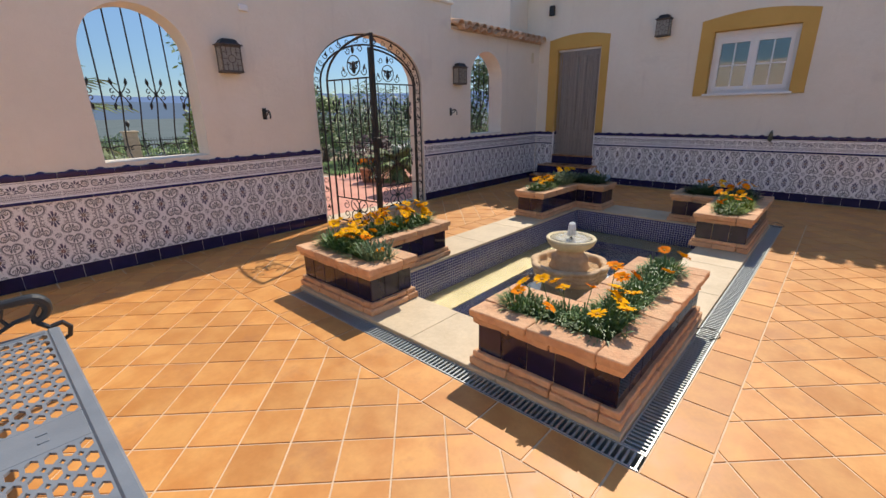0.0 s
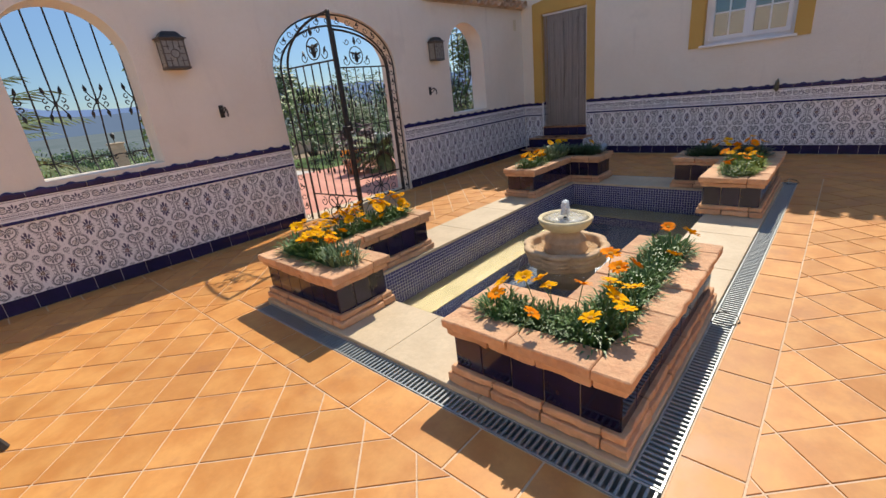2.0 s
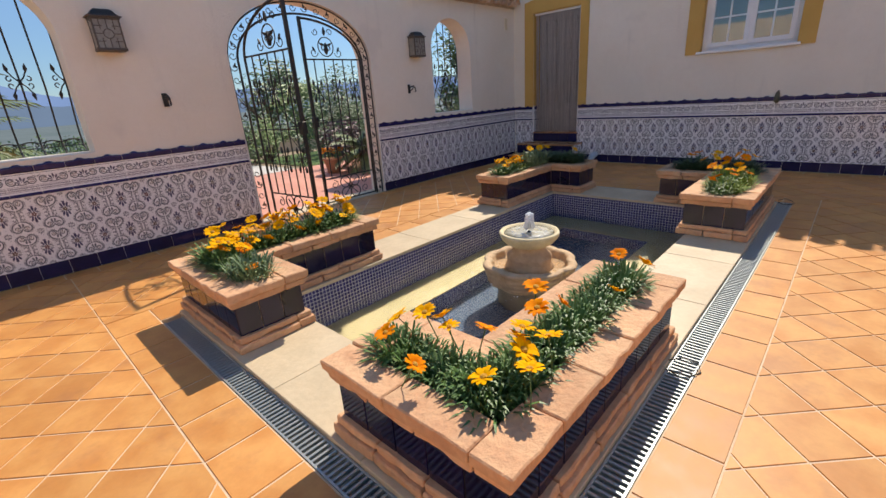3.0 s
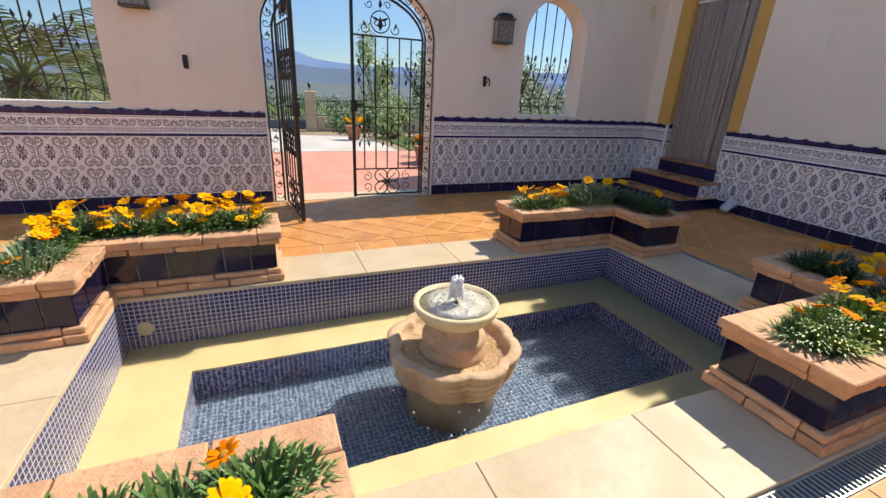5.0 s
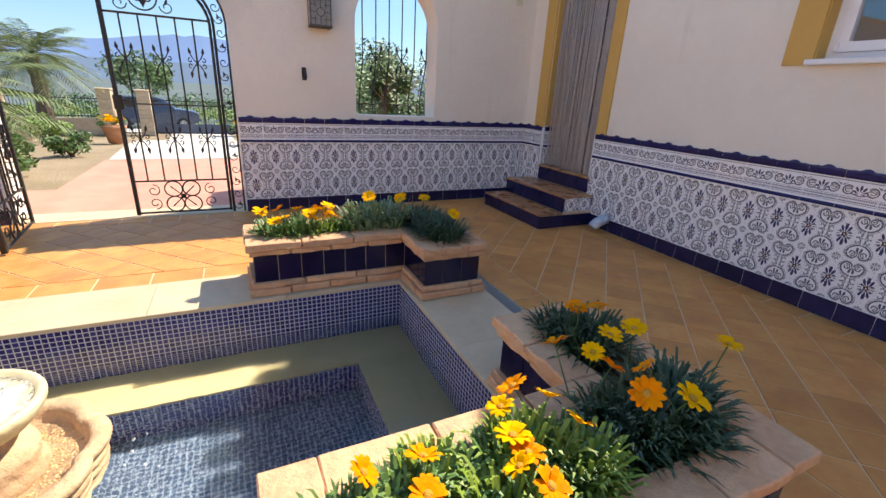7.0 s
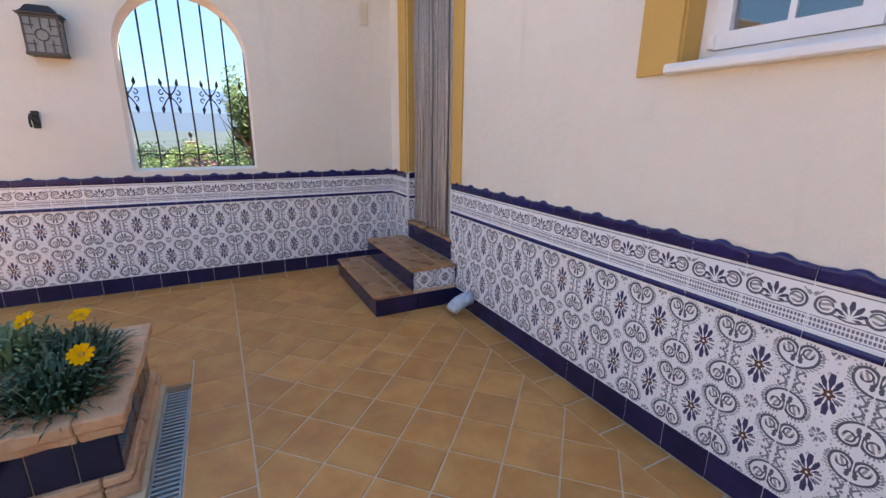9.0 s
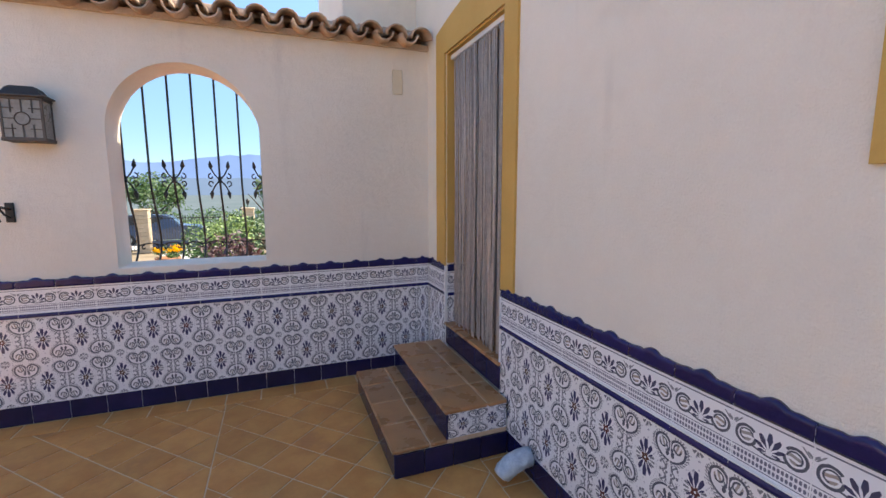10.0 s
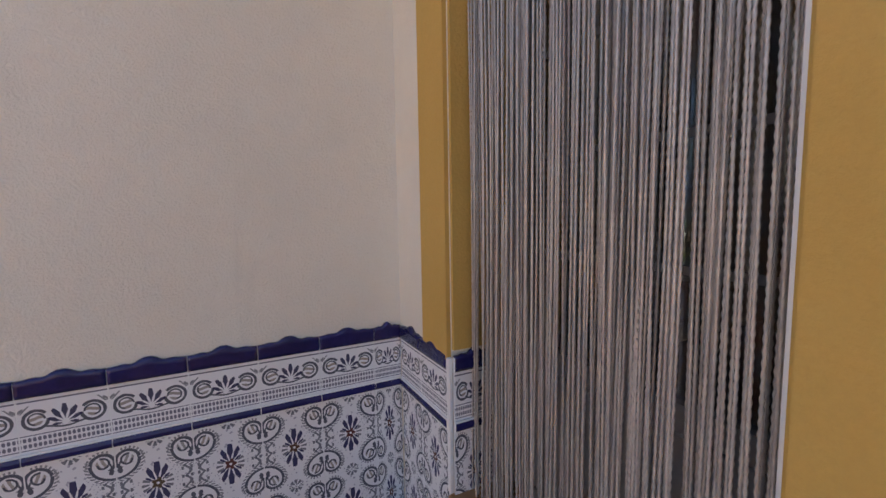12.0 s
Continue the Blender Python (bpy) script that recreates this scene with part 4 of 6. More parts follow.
border = tagged(empty("gate_surround"), "black scrolled wrought iron border fixed in the gateway arch", "gate surround")
for nm, half, spring, rise, r in (("outer_bar", 0.905, 1.74, 0.61, 0.009), ("inner_bar", 0.805, 1.73, 0.50, 0.012)):
    bm = bmesh.new()
    tube(bm, [(p[0], 0, p[1]) for p in (on_arch(half, spring, rise, k, 70) for k in range(71))], r, 6)
    part(nm, bm, IRON, border)
n = 46
for k in range(n):
    px, pz = on_arch(0.856, 1.735, 0.555, k + 0.5, n)
    bm = bmesh.new()
    scroll(bm, px, pz, 0.042, (k % 2) * math.pi, 1.05, 0, 0.0045, 1 if k % 2 else -1, 10)
    if k % 2:
        leaf_blob(bm, px, pz, 0.3 if k % 4 == 1 else -0.3, 1, 0.05)
        leaf_blob(bm, px, pz, 1, 0.3 if k % 4 == 1 else -0.3, 0.04)
    part("scroll", bm, IRON, border)
border.matrix_world = pose(GC, GY, 0)


def gate_leaf(name, label, s, m):
    """One leaf, from its hinge at 0 towards s; s is +1 or -1."""
    ob = empty(name)
    W = 0.81
    top = lambda u: 1.725 + 0.465 * math.sqrt(max(0.0, 1 - ((W - u) / W) ** 2)) if u > 0 else 1.725
    bm = bmesh.new()
    tube(bm, [(0, 0, 0.02)] + [(s * W * (1 - math.cos(k * math.pi / 28)) , 0, 1.725 + 0.465 * math.sin(k * math.pi / 28)) for k in range(15)], 0.013, 6)
    part("hinge_stile", bm, IRON, ob)
    part("meeting_stile", boxed(min(s * W, s * (W - 0.032)), max(s * W, s * (W - 0.032)), -0.018, 0.018, 0.015, 2.205, bevel=0.003), IRON, ob)
    for z, r in ((0.03, 0.011), (0.335, 0.009), (1.03, 0.006), (1.755, 0.009)):
        part("rail", tube(bmesh.new(), [(0, 0, z), (s * W, 0, z)], r, 6), IRON, ob)
    xs = [W * k / 6 for k in range(1, 6)]
    for i, u in enumerate(xs):
        bm = bmesh.new()
        tube(bm, [(s * u, 0, 0.335), (s * u, 0, 1.755)], 0.0075, 6)
        bar = part("bar", bm, IRON, ob)
        if i % 2 == 0:
            for z in (1.40, 0.72):
                bm = bmesh.new()
                bird_knot(bm, s * u, z, 0, 1.0)
                part("ornament", bm, IRON, bar)
    # lower panel: a rosette of four rings with side scrolls
    bm = bmesh.new()
    cx, cz = s * W * 0.5, 0.182
    for ax in (-1, 1):
        for az in (-1, 1):
            tube(bm, [(cx + ax * 0.076 + 0.074 * math.cos(a * math.pi / 10), 0, cz + az * 0.074 + 0.074 * math.sin(a * math.pi / 10)) for a in range(20)], 0.007, 5, True)
            tube(bm, [(cx, 0, cz), (cx + ax * 0.095, 0, cz + az * 0.095)], 0.0055, 5)
            leaf_blob(bm, cx + ax * 0.075, cz + az * 0.075, ax, az, 0.04)
            scroll(bm, cx + ax * 0.24, cz + az * 0.062, 0.058, math.pi * 0.5 * az, 1.2, 0, 0.005, ax * az, 14)
    box(bm, cx - 0.022, cx + 0.022, -0.012, 0.012, cz - 0.022, cz + 0.022, 0.004)
    part("lower_panel", bm, IRON, ob, "wrought iron rosette panel")
    # upper panel: a ring with a fleur and scrolls under the arch
    bm = bmesh.new()
    cx, cz = s * W * 0.60, 1.895
    tube(bm, [(cx + 0.105 * math.cos(a * math.pi / 14), 0, cz + 0.105 * math.sin(a * math.pi / 14)) for a in range(28)], 0.0065, 5, True)
    for ax in (-1, 1):
        scroll(bm, cx + ax * 0.042, cz - 0.01, 0.040, math.pi * 0.5, 1.0, 0, 0.0065, ax, 12)
        leaf_blob(bm, cx + ax * 0.02, cz + 0.01, ax, 0.5, 0.075)
        scroll(bm, cx + ax * 0.17, 1.83, 0.055, 0 if ax < 0 else math.pi, 1.1, 0, 0.005, ax, 12)
        leaf_blob(bm, cx + ax * 0.16, 1.84, ax * 0.4, 1, 0.06)
        scroll(bm, cx + ax * 0.10 + s * 0.02, 2.055, 0.042, math.pi, 1.1, 0, 0.005, -ax, 12)
    leaf_blob(bm, cx, cz - 0.085, 0, 1, 0.13)
    leaf_blob(bm, cx, 2.02, 0, 1, 0.09)
    part("upper_panel", bm, IRON, ob, "wrought iron ring and leaf panel")
    bm = boxed(min(s * (W - 0.06), s * (W + 0.01)), max(s * (W - 0.06), s * (W + 0.01)), -0.028, 0.028, 0.98, 1.10, bevel=0.004)
    tube(bm, [(s * (W - 0.045), -0.028, 1.06), (s * (W - 0.045), -0.065, 1.06), (s * (W - 0.12), -0.068, 1.06)], 0.007, 6)
    part("lock", bm, IRON, ob, "black gate lock and handle")
    ob.matrix_world = m
    return tagged(ob, label, "gate", group="gate leaves")


gate_leaf("iron_gate", "black wrought iron gate leaf swung open into the courtyard", 1, pose(GC - 0.775, GY - 0.10, 0, 0, 0, -84))
gate_leaf("iron_gate", "black wrought iron gate leaf standing closed in the archway", -1, pose(GC + 0.775, GY, 0))
tagged(part("threshold", boxed(GATE[0], GATE[1], 0.0, WALL + 0.02, -0.05, 0.004, bevel=0.003), LIMESTONE), "pale stone threshold under the gateway", "threshold", kind="structure")

# ---- coping tiles on the lower wall and eaves ----
def tile_mesh(r, length):
    bm = bmesh.new()
    n = 8
    rows = []
    for yy, rr in ((0, r), (length, r * 0.8)):
        rows.append([bm.verts.new((rr * math.cos(math.pi * k / n), yy, rr * math.sin(math.pi * k / n))) for k in range(n + 1)] + [bm.verts.new(((rr - 0.012) * math.cos(math.pi * k / n), yy, (rr - 0.012) * math.sin(math.pi * k / n))) for k in range(n, -1, -1)])
    m = len(rows[0])
    for k in range(m):
        bm.faces.new((rows[0][k], rows[0][(k + 1) % m], rows[1][(k + 1) % m], rows[1][k]))
    for row in rows:
        for k in range(n):
            bm.faces.new((row[k], row[k + 1], row[m - 2 - k], row[m - 1 - k]))
    return mesh_of(bm, "roof_tile", ROOFTILE, True)


COVER = tile_mesh(0.085, 0.30)
coping = tagged(empty("tile_coping", -1.34, 0.11, 2.6), "weathered curved clay tiles capping the lower wall", "roof tiles", kind="structure")
part("bed", boxed(-2.68, -0.002, -0.03, WALL + 0.03, 2.6, 2.64), MORTAR, coping)
for k in range(14):
    x = -2.59 + k * 0.192
    piece("roof_tile", COVER, pose(x, -0.14, 2.645, 14, 0, rnd.uniform(-2, 2)), coping)
    piece("roof_tile", COVER, pose(x, WALL + 0.14, 2.645, 14, 0, 180 + rnd.uniform(-2, 2)), coping)
    if k < 13:
        piece("roof_tile", COVER, pose(x + 0.096, 0.13, 2.705, 8, 180, 180), coping)
    piece("roof_tile", COVER, pose(x - 0.15 + 0.096, 0.11, 2.70, 0, 0, -90 + rnd.uniform(-3, 3)), coping)
eaves = tagged(empty("eaves", 0, -4, 3.45), "curved clay tile eaves along the house", "eaves", kind="structure")
part("soffit", boxed(-0.06, 0.3, SOUTH, 0.3, 3.45, 3.50, bevel=0.01), STUCCO, eaves)
for k in range(62):
    y = SOUTH + 0.1 + k * 0.2
    if y < 0.3:
        piece("roof_tile", COVER, pose(-0.15, y, 3.50, 12, 0, -90), eaves)
bm = bmesh.new()
box(bm, 0.0, 3.5, SOUTH, 0.36, 3.50, 3.55)
part("roof", bm, ROOFTILE, eaves)


# ---- planters ----
def clip_len(total, unit):
    n = max(1, round(total / unit))
    return [total * k / n for k in range(n + 1)]


def brick_mesh(l, w, h, seed):
    bm = boxed(-l / 2, l / 2, -w / 2, w / 2, -h / 2, h / 2)
    bmesh.ops.subdivide_edges(bm, edges=[e for e in bm.edges if abs((e.verts[0].co - e.verts[1].co).x) > l * 0.9], cuts=3)
    bmesh.ops.bevel(bm, geom=[e for e in bm.edges if len(e.link_faces) == 2 and e.calc_face_angle(0) > 0.5], offset=0.005, segments=1, affect="EDGES")
    for v in bm.verts:
        v.co += Vector((0, 1, 0.8)) * 0.0065 * noise.noise(v.co * 26 + Vector((seed * 7.3, seed, 0)))
    return bm


def planter(label, poly):
    """An L-shaped brick planter on the given outline, run anticlockwise."""
    cx, cy = sum(p[0] for p in poly) / 6, sum(p[1] for p in poly) / 6
    ob = empty("brick_planter", cx, cy, 0.022)
    inset = lambda d: inset_poly(poly, d)
    core_o, core_i = inset(0.045), inset(0.13)
    part("core", plate(core_o, [core_i], 0.30, lambda u, v, d: (u, v, 0.024 + d)), MORTAR, ob)
    part("soil", plate(core_i, [], 0.27, lambda u, v, d: (u, v, 0.024 + d)), SOIL, ob, "dark potting soil")
    seed = random.Random(round(cx * 10))
    n = len(poly)
    for layer, (z, h, w, off) in enumerate(((0.047, 0.044, 0.10, -0.002), (0.088, 0.034, 0.09, 0.012), (0.296, 0.036, 0.125, 0.012), (0.340, 0.046, 0.142, -0.004))):
        q = inset(off)
        for i in range(n):
            p0, p1, p2, pm = Vector(q[i]), Vector(q[(i + 1) % n]), Vector(q[(i + 2) % n]), Vector(q[i - 1])
            d = (p1 - p0).normalized()
            nrm = Vector((-d.y, d.x))
            L = (p1 - p0).length
            turn_s = (p0 - pm).x * (p1 - p0).y - (p0 - pm).y * (p1 - p0).x
            turn_e = (p1 - p0).x * (p2 - p1).y - (p1 - p0).y * (p2 - p1).x
            a = 0.0 if turn_s > 0 else -w
            b = L - w if turn_e > 0 else L
            cuts = clip_len(b - a, 0.285 if layer % 2 else 0.26)
            for c0, c1 in zip(cuts, cuts[1:]):
                l = c1 - c0 - 0.007
                mid_p = p0 + d * (a + (c0 + c1) / 2) + nrm * (w / 2)
                bk = part("brick", brick_mesh(l, w, h, seed.random() * 50), BRICK, ob)
                bk.matrix_basis = Matrix.Translation((mid_p.x, mid_p.y, z + seed.uniform(-0.002, 0.002))) @ Euler((0, 0, math.atan2(d.y, d.x) + seed.uniform(-0.006, 0.006))).to_matrix().to_4x4()
    q = inset(0.037)
    for i in range(n):
        p0, p1 = Vector(q[i]), Vector(q[(i + 1) % n])
        d = (p1 - p0).normalized()
        nrm = Vector((-d.y, d.x))
        cuts = clip_len((p1 - p0).length, 0.146)
        for c0, c1 in zip(cuts, cuts[1:]):
            mp = p0 + d * (c0 + c1) / 2 + nrm * 0.004
            l = (c1 - c0 - 0.006) / 2
            t = part("glazed_tile", boxed(-l, l, -0.005, 0.005, 0.1055, 0.2775, bevel=0.0015), BLACK_TILE, ob)
            t.matrix_basis = Matrix.Translation((mp.x, mp.y, 0)) @ Euler((seed.uniform(-0.004, 0.004), 0, math.atan2(d.y, d.x))).to_matrix().to_4x4()
    return tagged(ob, label, "planter", group="corner planters")


def inset_poly(poly, d):
    out, n = [], len(poly)
    for i in range(n):
        a, b, c = Vector(poly[i - 1]), Vector(poly[i]), Vector(poly[(i + 1) % n])
        n1 = Vector((-(b - a).y, (b - a).x)).normalized()
        n2 = Vector((-(c - b).y, (c - b).x)).normalized()
        out.append(tuple(b + (n1 + n2) * d))
    return out


W = 0.455
QX0, QX1, QY0, QY1 = -6.595, -1.98, -4.385, -1.735
L_A = [(QX0, QY0), (-5.15, QY0), (-5.15, QY0 + W), (QX0 + W, QY0 + W), (QX0 + W, -3.54), (QX0, -3.54)]
L_B = [(QX0, QY1), (QX0, -2.672), (QX0 + W, -2.672), (QX0 + W, QY1 - W), (-5.215, QY1 - W), (-5.215, QY1)]
L_C = [(QX1, QY1), (-3.40, QY1), (-3.40, QY1 - W + 0.02), (QX1 - W, QY1 - W + 0.02), (QX1 - W, -2.545), (QX1, -2.545)]
L_D = [(QX1, QY0), (QX1, -3.39), (-2.455, -3.39), (-2.455, -3.875), (-3.415, -3.875), (-3.415, QY0)]
planter("L-shaped brick and dark tile planter with orange and yellow flowers", L_A)
planter("L-shaped brick and dark tile planter full of yellow flowers", L_B)
planter("L-shaped brick and dark tile planter with pale tufts and few flowers", L_C)
planter("L-shaped brick and dark tile planter with tall dark leaf tufts", L_D)


# ---- gazania plants ----
def blade(bm, base, az, length, rise, width, mat_index=0):
    """A narrow leaf in three segments that arches over."""
    d, s = Vector((math.cos(az), math.sin(az), 0)), Vector((-math.sin(az), math.cos(az), 0))
    prof = ((0.0, 0.0, 0.35), (0.40, 0.62, 0.9), (0.78, 0.95, 0.8), (1.0, 0.92, 0.06))
    rows = []
    for f, h, w in prof:
        c = base + d * length * f * math.cos(rise) + Vector((0, 0, length * h * math.sin(rise)))
        rows.append((bm.verts.new(c - s * width * w / 2 + Vector((0, 0, width * 0.15))), bm.verts.new(c + s * width * w / 2 + Vector((0, 0, width * 0.15)))))
    for a, b in zip(rows, rows[1:]):
        bm.faces.new((a[0], a[1], b[1], b[0])).material_index = mat_index


def foliage_mesh(seed, n, spread, height, material, low=0.25, high=1.25):
    r = random.Random(seed)
    bm = bmesh.new()
    for _ in range(n):
        q = math.sqrt(r.random()) * spread
        az0 = r.random() * 6.283
        base = Vector((q * math.cos(az0) * 0.6, q * math.sin(az0) * 0.6, r.uniform(0, height * 0.35)))
        blade(bm, base, az0 + r.uniform(-0.9, 0.9), r.uniform(0.5, 1.05) * (spread * 0.95 + 0.03), r.uniform(low, high), r.uniform(0.007, 0.013))
    return mesh_of(bm, "foliage", material)


def flower_mesh(material, seed):
    r = random.Random(seed)
    bm = bmesh.new()
    R = 0.036
    for k in range(13):
        a = 2 * math.pi * k / 13 + r.uniform(-0.06, 0.06)
        d, s = Vector((math.cos(a), math.sin(a), 0)), Vector((-math.sin(a), math.cos(a), 0))
        lift = r.uniform(0.004, 0.014)
        rows = []
        for f, w, h in ((0.12, 0.004, 0), (0.5, 0.0072, lift * 0.7), (0.8, 0.0068, lift), (0.94, 0.0042, lift * 0.9), (1.02, 0.0008, lift * 0.75)):
            c = d * R * f + Vector((0, 0, h))
            rows.append((bm.verts.new(c - s * w), bm.verts.new(c + s * w)))
        for p, q in zip(rows, rows[1:]):
            bm.faces.new((p[0], p[1], q[1], q[0]))
    k0 = len(bm.faces)
    bmesh.ops.create_uvsphere(bm, u_segments=8, v_segments=5, radius=0.0095, matrix=Matrix.Translation((0, 0, 0.003)) @ Matrix.Diagonal((1, 1, 0.55, 1)))
    bm.faces.ensure_lookup_table()
    for f in list(bm.faces)[k0:]:
        f.material_index = 1
    k1 = len(bm.faces)
    tube(bm, [(0, 0, 0), (0.003, 0.002, -0.05), (0, 0, -0.13)], 0.0018, 4)
    bm.faces.ensure_lookup_table()
    for f in list(bm.faces)[k1:]:
        f.material_index = 2
    return mesh_of(bm, "flower", [material, DISC, LEAF])


GREEN = [foliage_mesh(k, 300, 0.115, 0.085, LEAF) for k in range(4)]
TUFT = [foliage_mesh(20 + k, 420, 0.15, 0.13, LEAF_DARK) for k in range(3)]
SILVER = [foliage_mesh(40 + k, 260, 0.13, 0.12, LEAF_PALE, 0.7, 1.45) for k in range(2)]
FRESH = [foliage_mesh(60 + k, 330, 0.085, 0.10, LEAF_FRESH, 0.5, 1.4) for k in range(2)]
YEL = [flower_mesh(PETAL_Y, k) for k in range(3)]
ORA = [flower_mesh(PETAL_O, k + 9) for k in range(3)]
rnd = random.Random(12)


def plant(x, y, leaves, label, flowers=(), s=1.0):
    """One bushy plant; flowers are (dx, dy, height, 'y' or 'o', size)."""
    ob = empty("gazania_plant", x, y, 0.293)
    f = new("foliage", leaves)
    f.parent = ob
    f.matrix_basis = pose(0, 0, 0, 0, 0, rnd.uniform(0, 360)) @ Matrix.Scale(s, 4)
    for dx, dy, h, kind, sz in flowers:
        fl = new("flower", rnd.choice(YEL if kind == "y" else ORA))
        fl.parent = ob
        fl.matrix_basis = pose(dx, dy, h, rnd.uniform(-28, 28) + 12, rnd.uniform(-28, 28) - 8, rnd.uniform(0, 360)) @ Matrix.Scale(sz, 4)
    return tagged(ob, label, "flowering plant", group="gazania plants")


h = W / 2
yellow, mixed = "green gazania plant with open yellow flowers in the planter", "green gazania plant with orange and yellow flowers in the planter"
dark_tuft = "tall dark leafy gazania tuft with orange flowers"


def bed(plants, blooms, s=1.0):
    """Plants (x, y, leaves, label, size) with each bloom (x, y, z, kind) given to the nearest of them."""
    own = {k: [] for k in range(len(plants))}
    for x, y, z, kind in blooms:
        k = min(own, key=lambda i: math.hypot(plants[i][0] - x, plants[i][1] - y))
        own[k].append((x - plants[k][0], y - plants[k][1], z - 0.293, kind, rnd.uniform(0.95, 1.25) * s))
    for k, (x, y, leaves, label, size) in enumerate(plants):
        plant(x, y, rnd.choice(leaves), label, own[k], size * rnd.uniform(0.92, 1.08))


A_BLOOMS = ((-6.36, -3.73, 0.49, "y"), (-6.29, -3.80, 0.50, "y"), (-6.27, -3.87, 0.50, "y"), (-6.30, -3.93, 0.49, "y"), (-6.50, -3.96, 0.46, "o"), (-6.44, -3.75, 0.47, "o"),
            (-6.24, -4.17, 0.51, "y"), (-6.27, -4.21, 0.49, "y"), (-6.17, -4.24, 0.50, "y"), (-6.20, -4.16, 0.52, "y"), (-6.33, -4.27, 0.48, "y"), (-6.42, -4.17, 0.46, "y"),
            (-6.29, -4.08, 0.53, "o"), (-6.09, -4.15, 0.54, "o"), (-5.97, -4.18, 0.52, "o"), (-5.95, -4.06, 0.54, "o"), (-5.71, -4.27, 0.49, "y"), (-5.40, -4.27, 0.50, "y"), (-5.41, -4.16, 0.52, "o"))
bed([(QX0 + h, y, GREEN, mixed, 0.95) for y in (-3.72, -3.85, -3.98, -4.10)] + [(x, QY0 + h, GREEN, mixed, 1.0) for x in (-6.36, -6.22, -6.08, -5.94, -5.80, -5.66, -5.52, -5.38, -5.32)]
    + [(QX0 + h + 0.02, QY0 + h + 0.05, GREEN, mixed, 0.8)], A_BLOOMS, 1.12)
B_BLOOMS = ((-6.35, -1.93, 0.52, "y"), (-6.22, -1.98, 0.45, "y"), (-6.18, -1.90, 0.50, "y"), (-6.14, -1.95, 0.49, "y"), (-6.07, -1.97, 0.48, "y"), (-6.16, -2.05, 0.43, "y"), (-6.06, -2.06, 0.42, "y"), (-5.98, -1.92, 0.53, "y"),
            (-5.89, -1.92, 0.53, "y"), (-6.08, -1.90, 0.53, "y"), (-5.77, -1.91, 0.54, "y"), (-5.82, -2.05, 0.42, "y"), (-5.66, -2.05, 0.42, "y"), (-5.64, -1.92, 0.54, "y"), (-5.58, -1.95, 0.50, "y"), (-5.53, -1.92, 0.51, "y"),
            (-5.53, -1.99, 0.48, "y"), (-5.44, -2.05, 0.42, "y"), (-5.35, -2.03, 0.43, "y"), (-5.34, -1.97, 0.46, "y"), (-5.39, -1.91, 0.55, "y"))
bed([(QX0 + h, y, GREEN[:2], yellow, 1.12) for y in (-2.34, -2.20, -2.06, -1.94)] + [(x, QY1 - h, GREEN, yellow, 1.15) for x in (-6.24, -6.10, -5.96, -5.82, -5.68, -5.54, -5.42)]
    + [(QX0 + h, -2.50, SILVER[:1], "pale green gazania tuft with one orange flower", 1.15)],
    B_BLOOMS + tuple((-6.3 + 1.0 * rnd.random(), -1.96 + rnd.uniform(-0.1, 0.1), rnd.uniform(0.45, 0.55), "y") for _ in range(22)) + tuple((QX0 + h + rnd.uniform(-0.09, 0.09), -2.02 - 0.36 * rnd.random(), rnd.uniform(0.44, 0.53), "y") for _ in range(17)) + ((QX0 + h - 0.02, -2.55, 0.43, "o"), (QX0 + h + 0.05, -2.30, 0.47, "o")), 1.12)
C_BLOOMS = ((-3.30, -1.96, 0.50, "y"), (-3.19, -1.95, 0.51, "y"), (-3.22, -2.03, 0.45, "y"), (-3.01, -1.97, 0.47, "y"), (-2.94, -1.95, 0.50, "y"), (-2.88, -1.94, 0.51, "y"), (-2.97, -2.02, 0.45, "y"), (-3.07, -1.90, 0.49, "y"), (-2.60, -1.95, 0.56, "y"), (-2.37, -1.95, 0.54, "y"), (-2.19, -1.95, 0.53, "y"), (-2.12, -2.30, 0.50, "y"))
bed([(x, QY1 - h, GREEN + FRESH, yellow, 1.15) for x in (-3.22, -3.06, -2.90, -2.75)] + [(x, QY1 - h, SILVER, "pale silvery gazania tuft in the planter", 1.5) for x in (-2.62, -2.46)]
    + [(x, y, TUFT[:1], "dark leafy gazania tuft with few flowers", 1.1) for x, y in ((-2.27, QY1 - h), (QX1 - h, -2.04), (QX1 - h, -2.20), (QX1 - h, -2.34))], C_BLOOMS + tuple((-3.3 + 0.5 * rnd.random(), -1.96 + rnd.uniform(-0.1, 0.1), rnd.uniform(0.44, 0.52), "y") for _ in range(8)), 1.1)
